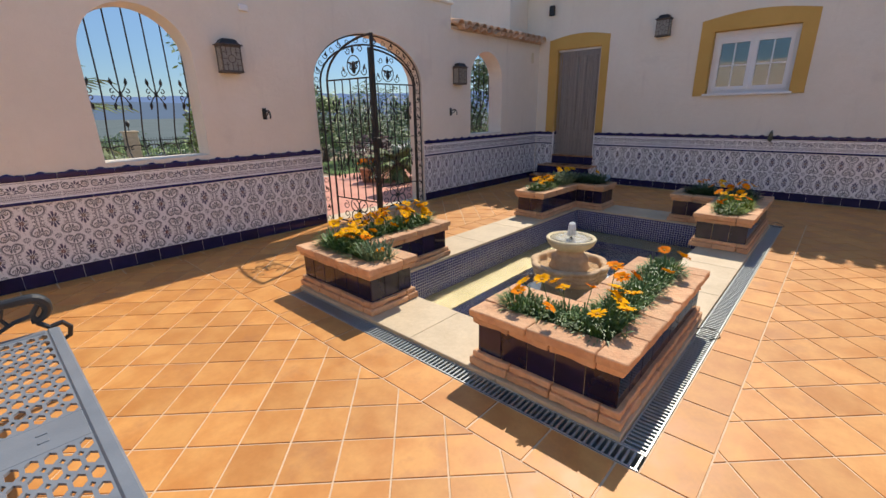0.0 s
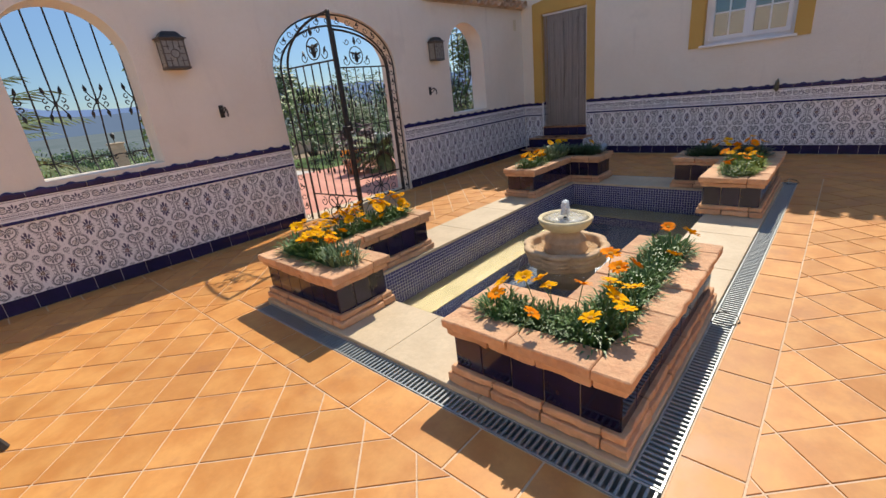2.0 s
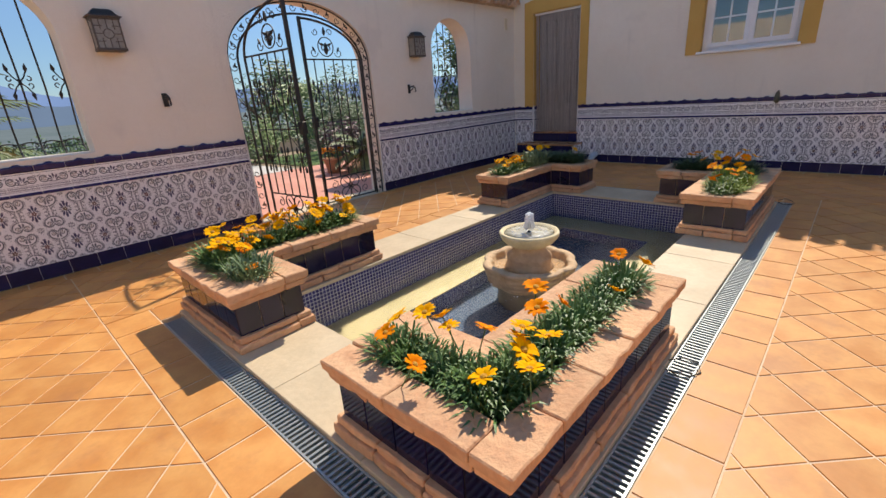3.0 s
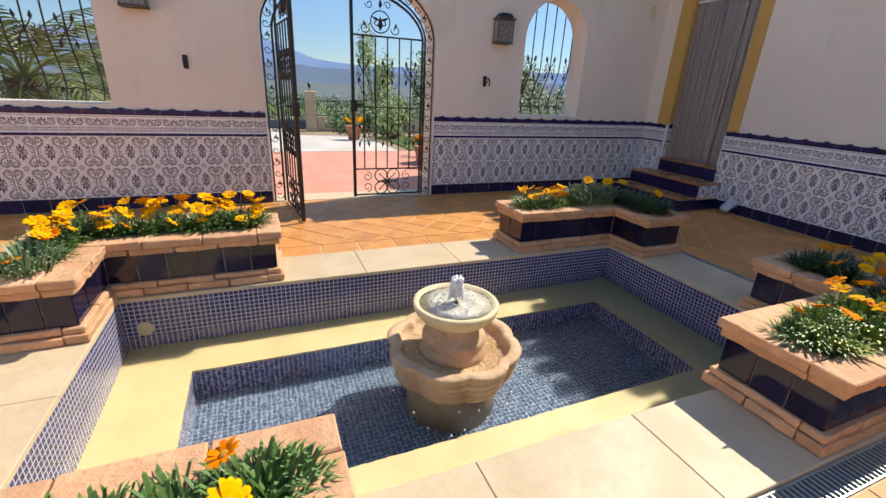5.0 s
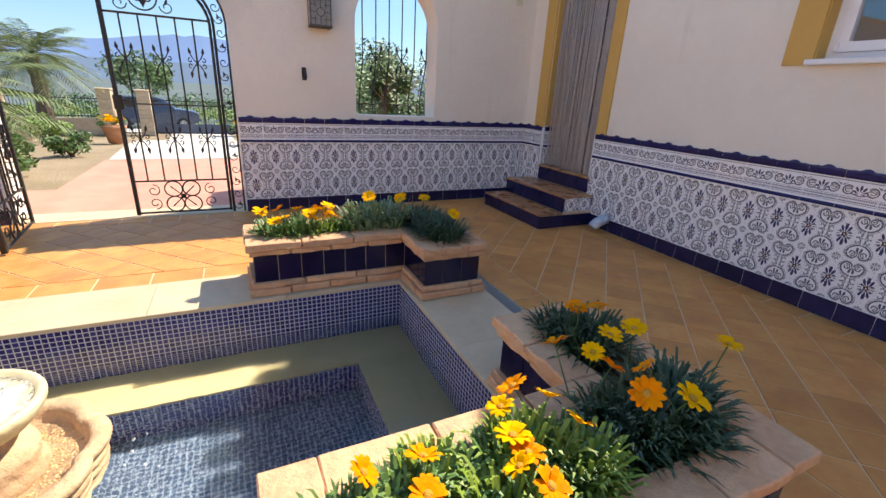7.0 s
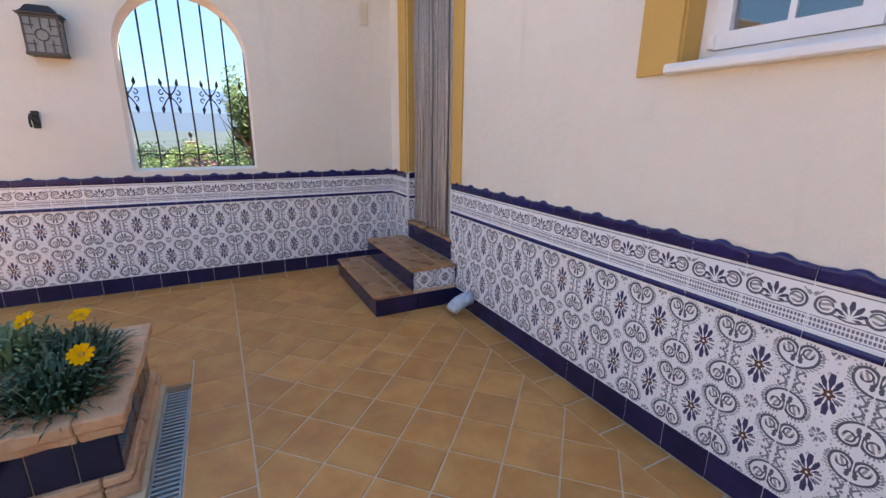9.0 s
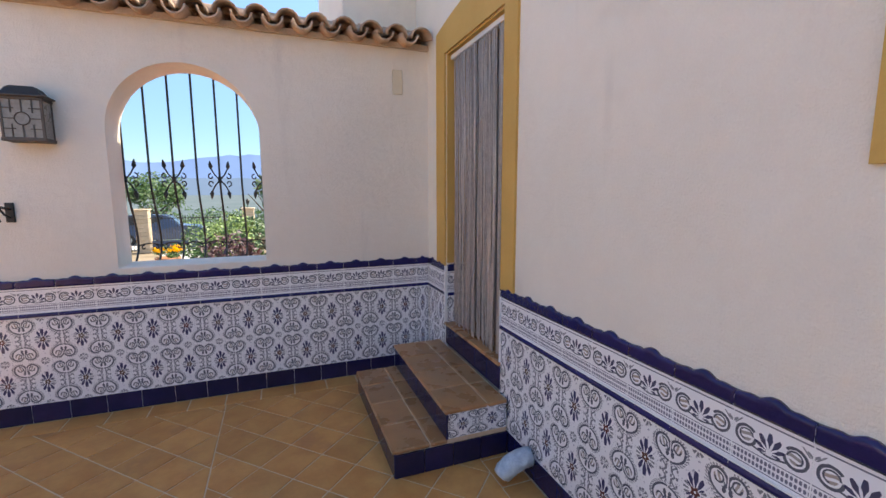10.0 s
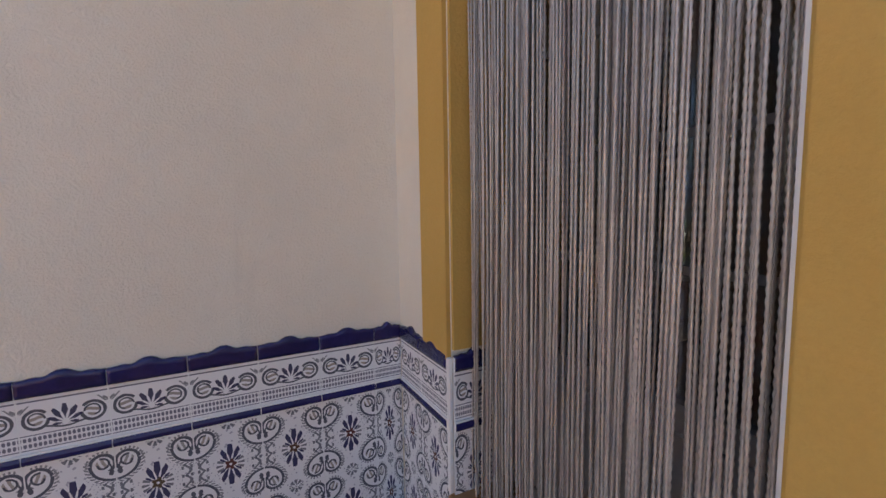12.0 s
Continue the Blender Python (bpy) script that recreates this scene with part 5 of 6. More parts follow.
D_BLOOMS = ((-2.26, -3.66, 0.50, "o"), (-2.20, -3.71, 0.52, "o"), (-2.29, -3.70, 0.53, "o"), (-2.50, -3.83, 0.50, "o"), (-2.30, -3.87, 0.51, "y"), (-2.20, -3.88, 0.52, "y"), (-2.42, -3.92, 0.50, "y"), (-2.42, -4.00, 0.50, "o"), (-2.74, -3.95, 0.48, "o"), (-2.69, -4.04, 0.50, "y"), (-2.82, -4.01, 0.48, "y"),
            (-2.67, -4.14, 0.49, "y"), (-2.38, -4.08, 0.54, "o"), (-2.45, -4.15, 0.52, "o"), (-2.35, -4.21, 0.52, "y"), (-1.98, -4.07, 0.52, "y"), (-2.84, -4.10, 0.47, "y"), (-2.89, -4.20, 0.49, "y"), (-2.83, -4.15, 0.46, "o"), (-2.83, -4.24, 0.45, "o"), (-3.10, -4.18, 0.48, "o"), (-3.20, -4.05, 0.45, "o"), (-3.06, -4.06, 0.45, "o"))
DY = QY0 + h + 0.03
bed([(x, DY, GREEN + SILVER[:1], mixed, 1.0) for x in (-3.26, -3.13, -3.0, -2.87, -2.75, -2.65)] + [(x, DY + d, FRESH, "low yellow green leafy plant among the flowers", 1.25) for x, d in ((-3.18, -0.06), (-3.04, 0.06), (-2.92, -0.08), (-2.78, 0.05), (-2.66, -0.05))]
    + [(-2.46, DY + 0.02, TUFT, dark_tuft, 1.0), (-2.33, DY - 0.01, TUFT, dark_tuft, 1.15), (-2.22, DY + 0.05, TUFT, dark_tuft, 1.1), (-2.21, -3.70, TUFT, dark_tuft, 1.0), (-2.25, -3.60, TUFT, dark_tuft, 0.8)], D_BLOOMS, 1.1)

# ---- fountain ----
WET_STONE = surf("wet_brown_stone", (0.26, 0.20, 0.13), (0.34, 0.27, 0.18), 6, 0.6, 0.5, 30, 0.01)
MILKY = surf("stirred_water", (0.50, 0.46, 0.33), (0.72, 0.71, 0.66), 20, 0.12, 0.6, 60, 0.012, grain=0.12)

FX, FY = -4.345, -3.03
fountain = tagged(empty("fountain", FX, FY, PIT_Z + 0.03), "carved sandstone fountain with a round bowl over a lobed basin", "fountain")


def lobes(a, r):
    return 1.0 if r < 0.20 else 0.945 + 0.095 * abs(math.sin(4 * (a + 0.2))) ** 0.6


def strata(bm, amount):
    for v in bm.verts:
        a = math.atan2(v.co.y - FY, v.co.x - FX)
        k = amount * (noise.noise(Vector((math.cos(a) * 2.2, math.sin(a) * 2.2, v.co.z * 38))) + 0.4 * noise.noise(v.co * 30))
        d = Vector((v.co.x - FX, v.co.y - FY, 0))
        if d.length > 0.02:
            v.co += d.normalized() * k


bm = bmesh.new()
lathe(bm, [(0.24, -0.292), (0.318, -0.285), (0.332, -0.262), (0.334, -0.246), (0.324, -0.240), (0.334, -0.232), (0.345, -0.220), (0.346, -0.204), (0.336, -0.198), (0.346, -0.190), (0.354, -0.176), (0.353, -0.162), (0.345, -0.157), (0.355, -0.148), (0.363, -0.134), (0.362, -0.116), (0.352, -0.111), (0.368, -0.102), (0.376, -0.085), (0.377, -0.070), (0.370, -0.060),
           (0.330, -0.058), (0.312, -0.064), (0.303, -0.085), (0.295, -0.12), (0.10, -0.125)], FX, FY, 128, lobes)
strata(bm, 0.009)
part("basin", bm, FOUNT, fountain, "lobed sandstone basin", True)
bm = bmesh.new()
lathe(bm, [(0.27, PIT_Z + 0.03), (0.265, -0.5), (0.26, -0.288)], FX, FY, 48)
part("foot", bm, WET_STONE, fountain, "wet brown stone foot under water", True)
bm = bmesh.new()
lathe(bm, [(0.19, -0.135), (0.20, -0.11), (0.185, -0.085), (0.178, -0.06), (0.186, -0.035), (0.18, -0.01), (0.15, 0.01), (0.135, 0.03), (0.13, 0.06), (0.14, 0.08)], FX, FY, 48)
strata(bm, 0.005)
part("pedestal", bm, FOUNT, fountain, "ringed sandstone pedestal", True)
bm = bmesh.new()
lathe(bm, [(0.13, 0.07), (0.165, 0.082), (0.20, 0.105), (0.228, 0.138), (0.24, 0.165), (0.243, 0.182), (0.236, 0.192), (0.218, 0.192), (0.205, 0.175), (0.17, 0.155), (0.04, 0.148)], FX, FY, 56)
strata(bm, 0.003)
part("bowl", bm, BOWL_STONE, fountain, "shallow round sandstone bowl", True)
part("nozzle", lathe(bmesh.new(), [(0.013, 0.145), (0.013, 0.185), (0.009, 0.19)], FX, FY, 12), IRON, fountain, "dark metal nozzle")
bm = bmesh.new()
lathe(bm, [(0.209, 0.1765), (0.10, 0.1775), (0.002, 0.178)], FX, FY, 40)
w2 = tagged(part("bowl_water", bm, MILKY, None, smooth=True), "thin rippling water in the fountain bowl", "water", kind="stuff")
w2.visible_shadow = False
bm = bmesh.new()
r3 = random.Random(8)
for k in range(40):
    a = r3.random() * 6.283
    top = r3.uniform(0.10, 0.15)
    reach = r3.uniform(0.015, 0.05)
    pts = [(FX + reach * f * math.cos(a), FY + reach * f * math.sin(a), 0.185 + top * (4 * f * (1 - f)) ** 0.8 if f < 0.5 else 0.185 + top * (4 * f * (1 - f))) for f in (0.05, 0.2, 0.35, 0.5, 0.65, 0.8, 0.95)]
    tube(bm, pts, [0.009, 0.010, 0.012, 0.013, 0.010, 0.006, 0.003], 6)
for k in range(60):
    a, q = r3.random() * 6.283, math.sqrt(r3.random()) * 0.028
    bmesh.ops.create_icosphere(bm, subdivisions=2, radius=r3.uniform(0.008, 0.014), matrix=Matrix.Translation((FX + q * math.cos(a), FY + q * math.sin(a), r3.uniform(0.26, 0.325))))
for k in range(160):
    a, q = r3.random() * 6.283, r3.random() ** 0.7 * 0.15
    bmesh.ops.create_icosphere(bm, subdivisions=1, radius=r3.uniform(0.002, 0.006), matrix=Matrix.Translation((FX + q * math.cos(a), FY + q * math.sin(a), 0.185 + max(0, 0.13 - q) * r3.random())))
jet = tagged(part("water_jet", bm, FOAM, None, smooth=True), "low bubbling jet of white water in the bowl", "water jet", kind="stuff")
bm = bmesh.new()
for k in range(46):
    a, q = r3.random() * 6.283, r3.uniform(0.36, 0.55)
    bmesh.ops.create_icosphere(bm, subdivisions=1, radius=r3.uniform(0.0025, 0.007), matrix=Matrix.Translation((FX + q * math.cos(a), FY + q * math.sin(a) - 0.05, WATER_Z + 0.003)))
tagged(part("splash_drops", bm, FOAM, None, smooth=True), "water drops and bubbles round the fountain", "water drops", kind="stuff")
bm = bmesh.new()
for k in range(900):
    a, q = r3.random() * 6.283, math.sqrt(r3.uniform(0.19 ** 2, 0.30 ** 2))
    bmesh.ops.create_icosphere(bm, subdivisions=1, radius=r3.uniform(0.003, 0.007), matrix=Matrix.Translation((FX + q * math.cos(a), FY + q * math.sin(a), -0.122)) @ Matrix.Diagonal((1.2, 1, 0.7, 1)))
gravel = tagged(part("basin_gravel", bm, GRAVEL), "orange gravel lying in the fountain basin", "gravel", kind="stuff")
for ob in (fountain, w2, jet, gravel):
    ob.location.z -= 0.03
# round inlet fitting on the mosaic wall
bm = bmesh.new()
lathe(bm, [(0.045, 0.0), (0.045, 0.006), (0.036, 0.010), (0.030, 0.006), (0.018, 0.007), (0.012, 0.011)], 0, 0, 24)
for k in range(8):
    a = k * math.pi / 4
    box(bm, 0.024 * math.cos(a) - 0.003, 0.024 * math.cos(a) + 0.003, 0.024 * math.sin(a) - 0.003, 0.024 * math.sin(a) + 0.003, 0.005, 0.011)
ob = part("pool_inlet", bm, surf("cream_plastic_fitting", (0.6, 0.52, 0.32), (0.55, 0.47, 0.28), 9, 0.4, 0.1, 60), None)
ob.matrix_world = pose(-6.03, IY1 - 0.001, -0.185, 90)
tagged(ob, "round cream plastic pool inlet in the mosaic", "pool inlet")


# ---- garden bench ----
def hex_panel(x0, x1, y0, y1, z):
    """Cast plate pierced with rows of long hexagons and small lozenges between them."""
    nx, ny = round((x1 - x0) / 0.043), round((y1 - y0) / 0.088)
    px, py = (x1 - x0) / nx, (y1 - y0) / ny
    holes = []
    for i in range(nx):
        for j in range(ny):
            cx, cy = x0 + (i + 0.5) * px, y0 + (j + 0.5) * py
            holes.append([(cx + a * px, cy + b * py) for a, b in ((0.36, -0.2), (0.36, 0.2), (0.0, 0.40), (-0.36, 0.2), (-0.36, -0.2), (0.0, -0.40))])
            if i and j:
                dx, dy = x0 + i * px, y0 + j * py
                holes.append([(dx + a * px, dy + b * py) for a, b in ((0.20, 0.0), (0.0, 0.17), (-0.20, 0.0), (0.0, -0.17))])
    return plate([(x0, y0), (x1, y0), (x1, y1), (x0, y1)], holes, -0.009, lambda u, v, d: (u, v, z + d))


CHAIR = surf("dark_painted_aluminium", (0.026, 0.03, 0.034), (0.036, 0.041, 0.046), 8, 0.4, 0.25, 120, 0.0015, grain=0.1)
bench = tagged(empty("garden_bench", -8.37, -3.1, 0), "grey cast aluminium garden bench with a hexagon lattice seat", "bench")
BX, BY, BZ = (-8.62, -8.118), (-4.12, -2.09), 0.372
rim = bmesh.new()
for a in ((BX[1] - 0.05, BX[1], BY[0], BY[1]), (BX[0], BX[0] + 0.05, BY[0], BY[1]), (BX[0] + 0.05, BX[1] - 0.05, BY[1] - 0.05, BY[1]), (BX[0] + 0.05, BX[1] - 0.05, BY[0], BY[0] + 0.05)):
    box(rim, *a, BZ - 0.03, BZ, 0.008)
part("seat_rim", rim, ALU, bench, "rounded grey seat rim")
part("rib", boxed(BX[0] + 0.05, BX[1] - 0.05, -3.185, -3.005, BZ - 0.018, BZ - 0.004, bevel=0.003), ALU, bench)
for y in (-3.12, -3.07):
    part("rib_boss", boxed(-8.30, -8.27, y - 0.006, y + 0.006, BZ - 0.004, BZ - 0.001, bevel=0.001), ALU, bench)
part("lattice_panel", hex_panel(BX[0] + 0.05, BX[1] - 0.05, -3.005, BY[1] - 0.05, BZ - 0.005), ALU, bench)
part("lattice_panel", hex_panel(BX[0] + 0.05, BX[1] - 0.05, BY[0] + 0.05, -3.185, BZ - 0.005), ALU, bench)
for y, s in ((BY[1] + 0.03, 1), (BY[0] - 0.03, -1)):
    bm = bmesh.new()
    curl = [(-8.64 + 0.44 * k / 9, y, 0.585 - 0.05 * math.sin(k / 9 * math.pi * 0.55)) for k in range(10)]
    curl += [(-8.20 + 0.062 * math.sin(k * 0.30), y, 0.476 + 0.060 * math.cos(k * 0.30)) for k in range(1, 12)]
    tube(bm, curl, [0.017 + 0.009 * min(1, k / 10) if k < 14 else 0.026 - 0.002 * (k - 13) for k in range(21)], 10)
    part("armrest", bm, CHAIR, bench, "dark curved armrest")
    bm = bmesh.new()
    tube(bm, [(-8.165, y, 0.50), (-8.20, y, 0.45), (-8.185, y, 0.40), (-8.15, y, 0.365), (-8.10, y, 0.375), (-8.075, y, 0.34), (-8.085, y, 0.295), (-8.115, y, 0.28)], [0.012, 0.014, 0.014, 0.014, 0.013, 0.013, 0.012, 0.009], 7)
    tube(bm, [(-8.20, y, 0.45), (-8.27, y, 0.435), (-8.34, y, 0.40), (-8.38, y, 0.36)], 0.011, 6)
    tube(bm, [(-8.29, y, 0.53), (-8.31, y, 0.47), (-8.29, y, 0.425)], 0.010, 6)
    tube(bm, [(-8.42, y, 0.53), (-8.40, y, 0.46), (-8.44, y, 0.38)], 0.010, 6)
    part("arm_scroll", bm, CHAIR, bench, "dark scrolled arm support")
    for x, dx in ((-8.17, 0.05), (-8.58, -0.04)):
        part("leg", tube(bmesh.new(), [(x, y - s * 0.05, BZ - 0.03), (x + dx * 0.2, y - s * 0.05, 0.22), (x + dx, y - s * 0.05, 0.06), (x + dx * 1.25, y - s * 0.05, 0.0)], [0.022, 0.017, 0.019, 0.024], 8), CHAIR, bench)
part("top_rail", tube(bmesh.new(), [(-8.655, BY[0] - 0.03 + (BY[1] - BY[0] + 0.06) * k / 12, 0.76 + 0.06 * math.sin(math.pi * k / 12)) for k in range(13)], 0.02, 8), CHAIR, bench)
for k in range(15):
    y = BY[0] + 0.03 + (BY[1] - BY[0] - 0.06) * k / 14
    part("back_slat", tube(bmesh.new(), [(-8.61, y, BZ - 0.01), (-8.64, y, 0.55), (-8.655, y, 0.765 + 0.05 * math.sin(math.pi * k / 14))], 0.009, 6), CHAIR, bench)


# ---- garden and distance ----
def leaf_cloud(bm, centre, radii, n, size, r, gap=0.0):
    """Many small leaves filling an uneven crown made of several clumps."""
    clumps = []
    for _ in range(9):
        a, b = r.random() * 6.283, r.uniform(-0.8, 0.95)
        q = r.uniform(0.35, 0.8)
        clumps.append((Vector((q * math.cos(a) * radii[0] * math.sqrt(1 - b * b * 0.6), q * math.sin(a) * radii[1] * math.sqrt(1 - b * b * 0.6), b * 0.7 * radii[2])), r.uniform(0.3, 0.55)))
    for _ in range(n):
        c, s = r.choice(clumps)
        d = Vector((r.gauss(0, 1), r.gauss(0, 1), r.gauss(0, 1))).normalized() * (r.random() ** 0.4) * s
        p = Vector(centre) + c + Vector((d.x * radii[0], d.y * radii[1], d.z * radii[2]))
        u = Vector((r.gauss(0, 1), r.gauss(0, 1), r.gauss(0, 0.7))).normalized()
        w = u.orthogonal().normalized()
        l = size * r.uniform(0.6, 1.3)
        vs = [bm.verts.new(p - u * l), bm.verts.new(p + w * l * 0.38), bm.verts.new(p + u * l), bm.verts.new(p - w * l * 0.38)]
        bm.faces.new(vs)


def shrub(name, x, y, radius, height, material, label, n=900, size=0.05, seed=0):
    r = random.Random(seed + round(x * 31 + y * 17))
    z = ground_z(x, y)
    ob = empty(name, x, y, z)
    bm = bmesh.new()
    for k in range(6):
        a = r.random() * 6.283
        tube(bm, [(x, y, z - 0.02), (x + 0.3 * radius * math.cos(a), y + 0.3 * radius * math.sin(a), z + height * 0.4), (x + 0.6 * radius * math.cos(a), y + 0.6 * radius * math.sin(a), z + height * 0.75)], [0.02, 0.014, 0.006], 5)
    part("stems", bm, BARK, ob)
    bm = bmesh.new()
    leaf_cloud(bm, (x, y, z + height * 0.55), (radius, radius, height * 0.5), n, size, r)
    part("leaves", bm, material, ob)
    return tagged(ob, label, "shrub")


def tree(x, y, trunk_h, crown_r, crown_h, material, label, n=2600, size=0.11, seed=1, slim=1.0):
    r = random.Random(seed)
    z = ground_z(x, y)
    ob = empty("garden_tree", x, y, z)
    bm = bmesh.new()
    tube(bm, [(x, y, z - 0.05), (x + 0.05, y, z + trunk_h * 0.5), (x + 0.02, y + 0.04, z + trunk_h), (x, y, z + trunk_h + crown_h * 0.6)], [0.12 * slim, 0.09 * slim, 0.07 * slim, 0.02 * slim], 8)
    part("trunk", bm, BARK, ob)
    for k in range(9):
        bm = bmesh.new()
        a, h0 = k * 2.4, z + trunk_h * r.uniform(0.8, 1.3)
        tube(bm, [(x, y, h0), (x + crown_r * 0.45 * math.cos(a), y + crown_r * 0.45 * math.sin(a), h0 + crown_h * 0.25), (x + crown_r * 0.8 * math.cos(a), y + crown_r * 0.8 * math.sin(a), h0 + crown_h * 0.5)], [0.045 * slim, 0.03 * slim, 0.01 * slim], 6)
        part("limb", bm, BARK, ob)
    bm = bmesh.new()
    leaf_cloud(bm, (x, y, z + trunk_h + crown_h * 0.5), (crown_r, crown_r, crown_h * 0.55), n, size, r)
    part("crown", bm, material, ob)
    return tagged(ob, label, "tree")


def palm(x, y, trunk_h, reach, label, fronds=34, seed=3, thick=0.17):
    r = random.Random(seed)
    z = ground_z(x, y)
    ob = empty("palm_tree", x, y, z)
    bm = bmesh.new()
    tube(bm, [(x, y, z - 0.05)] + [(x + 0.03 * math.sin(k), y, z + trunk_h * k / 12) for k in range(13)], [thick * 1.15] + [thick * (1 if k % 2 else 1.14) for k in range(13)], 10)
    part("trunk", bm, BARK, ob)
    bm = bmesh.new()
    for k in range(fronds):
        az = k * 2.39996
        el = 1.35 - 2.0 * (k / fronds) + r.uniform(-0.15, 0.15)
        d = Vector((math.cos(az), math.sin(az), 0))
        s = Vector((-math.sin(az), math.cos(az), 0))
        pts = [Vector((x, y, z + trunk_h)) + d * reach * f * math.cos(el * (1 - 0.35 * f)) + Vector((0, 0, reach * (f * math.sin(el) - 0.42 * f * f))) for f in (0, 0.25, 0.5, 0.75, 1.0)]
        tube(bm, pts, [0.016, 0.014, 0.011, 0.008, 0.004], 4)
        for i in range(16):
            f = 0.22 + 0.78 * i / 16
            seg = min(3, int(f * 4))
            p = pts[seg].lerp(pts[seg + 1], f * 4 - seg)
            ax = (pts[seg + 1] - pts[seg]).normalized()
            for side in (-1, 1):
                l = reach * 0.34 * (1 - 0.45 * f) * r.uniform(0.8, 1.1)
                tip = p + s * side * l * 0.72 + ax * l * 0.65 - Vector((0, 0, l * 0.30))
                mid_p = p.lerp(tip, 0.5) + Vector((0, 0, l * 0.05))
                bm.faces.new([bm.verts.new(p - ax * 0.012), bm.verts.new(mid_p - ax * 0.02), bm.verts.new(tip), bm.verts.new(mid_p + ax * 0.02), bm.verts.new(p + ax * 0.012)])
    part("fronds", bm, PALM_LEAF, ob)
    return tagged(ob, label, "palm")


palm(-10.6, 19.6, 3.3, 2.1, "green fan palm with a rough brown trunk", 54, 3, 0.24)
palm(-12.6, 4.2, 1.0, 1.9, "low spreading green date palm", 34, 5)
palm(-8.0, 2.5, 1.15, 1.6, "low spreading green date palm", 34, 6)
palm(-7.9, 6.2, 0.9, 1.8, "low spreading green date palm", 30, 8)
palm(-1.95, 2.2, 0.35, 0.75, "small green cycad beside the lawn", 30, 7, 0.12)
tree(-8.2, 27.6, 1.3, 2.0, 3.1, SHRUB, "leafy green roadside tree", 2600, 0.13, 2)
tree(-1.15, 2.3, 0.95, 0.45, 0.8, SHRUB, "small round crowned tree beyond the window", 3400, 0.045, 5, 0.3)
tree(0.9, 9.4, 0.9, 1.0, 1.5, SHRUB_LIGHT, "small round crowned garden tree", 2200, 0.075, 6)
tree(-0.4, 15.0, 0.9, 1.05, 3.9, SHRUB_LIGHT, "slender light green garden tree", 2600, 0.08, 9)
tree(0.95, 2.2, 0.5, 0.85, 2.2, SHRUB, "dense dark green tree beside the house", 2800, 0.06, 21, 0.4)
tree(1.2, 12.5, 1.2, 1.5, 2.8, SHRUB, "leafy green garden tree", 2400, 0.10, 11)
tree(-6.0, 1.35, 0.5, 0.34, 2.1, SHRUB_LIGHT, "slender pale leafed tree beside the wall", 1500, 0.045, 14, 0.3)
shrub("purple_shrub", -1.75, 3.2, 0.45, 0.95, SHRUB_RED, "purple leafed shrub on the lawn edge", 900, 0.05)
for k, (x, y, q, hh, mt, lab) in enumerate((
        (-2.6, 8.2, 0.9, 1.0, SHRUB, "dense dark green shrub by the lawn"), (-1.4, 9.8, 1.0, 1.3, SHRUB, "dense dark green shrub by the lawn"), (0.6, 9.2, 1.0, 1.2, SHRUB_LIGHT, "bright green shrub by the lawn"),
        (2.4, 9.8, 1.2, 1.6, SHRUB, "dense dark green shrub by the lawn"), (4.2, 8.6, 1.2, 1.7, SHRUB, "dense dark green shrub by the lawn"), (3.0, 6.6, 0.7, 0.8, SHRUB_LIGHT, "bright green shrub by the lawn"),
        (-1.15, 5.2, 0.6, 1.15, SHRUB, "leafy green shrub beyond the terrace"), (-0.2, 5.8, 0.8, 1.9, SHRUB, "tall dark green shrub beyond the terrace"), (0.9, 6.3, 1.0, 2.2, SHRUB, "tall dark green shrub beyond the terrace"), (2.0, 7.2, 1.1, 2.4, SHRUB, "tall dark green shrub beyond the terrace"), (-2.05, 6.1, 0.55, 1.1, SHRUB_LIGHT, "bright green shrub beyond the terrace"),
        (-6.2, 2.6, 0.42, 0.6, SHRUB, "low green shrub in the gravel bed"), (-6.9, 3.3, 0.5, 0.5, SHRUB_LIGHT, "low bright green shrub in the bed"), (-5.9, 4.4, 0.35, 0.4, SHRUB, "low green shrub in the bed"),
        (-7.3, 4.8, 0.6, 0.7, SHRUB, "rounded green shrub in the bed"), (-8.6, 12.5, 0.7, 0.9, SHRUB_LIGHT, "spiky yellow green shrub"), (-7.6, 9.0, 0.5, 0.5, SHRUB_LIGHT, "low bright green shrub"),
        (-1.9, 12.6, 1.0, 1.1, SHRUB, "dense green shrub by the fence"), (-2.0, 6.6, 0.45, 0.35, SHRUB, "clipped low green shrub"), (5.6, 5.4, 0.9, 1.1, SHRUB_LIGHT, "bright green shrub by the lawn"))):
    shrub("garden_shrub", x, y, q, hh, mt, lab, 1000 + int(1500 * (q > 0.7)), 0.045 + 0.012 * (q > 0.8), k)


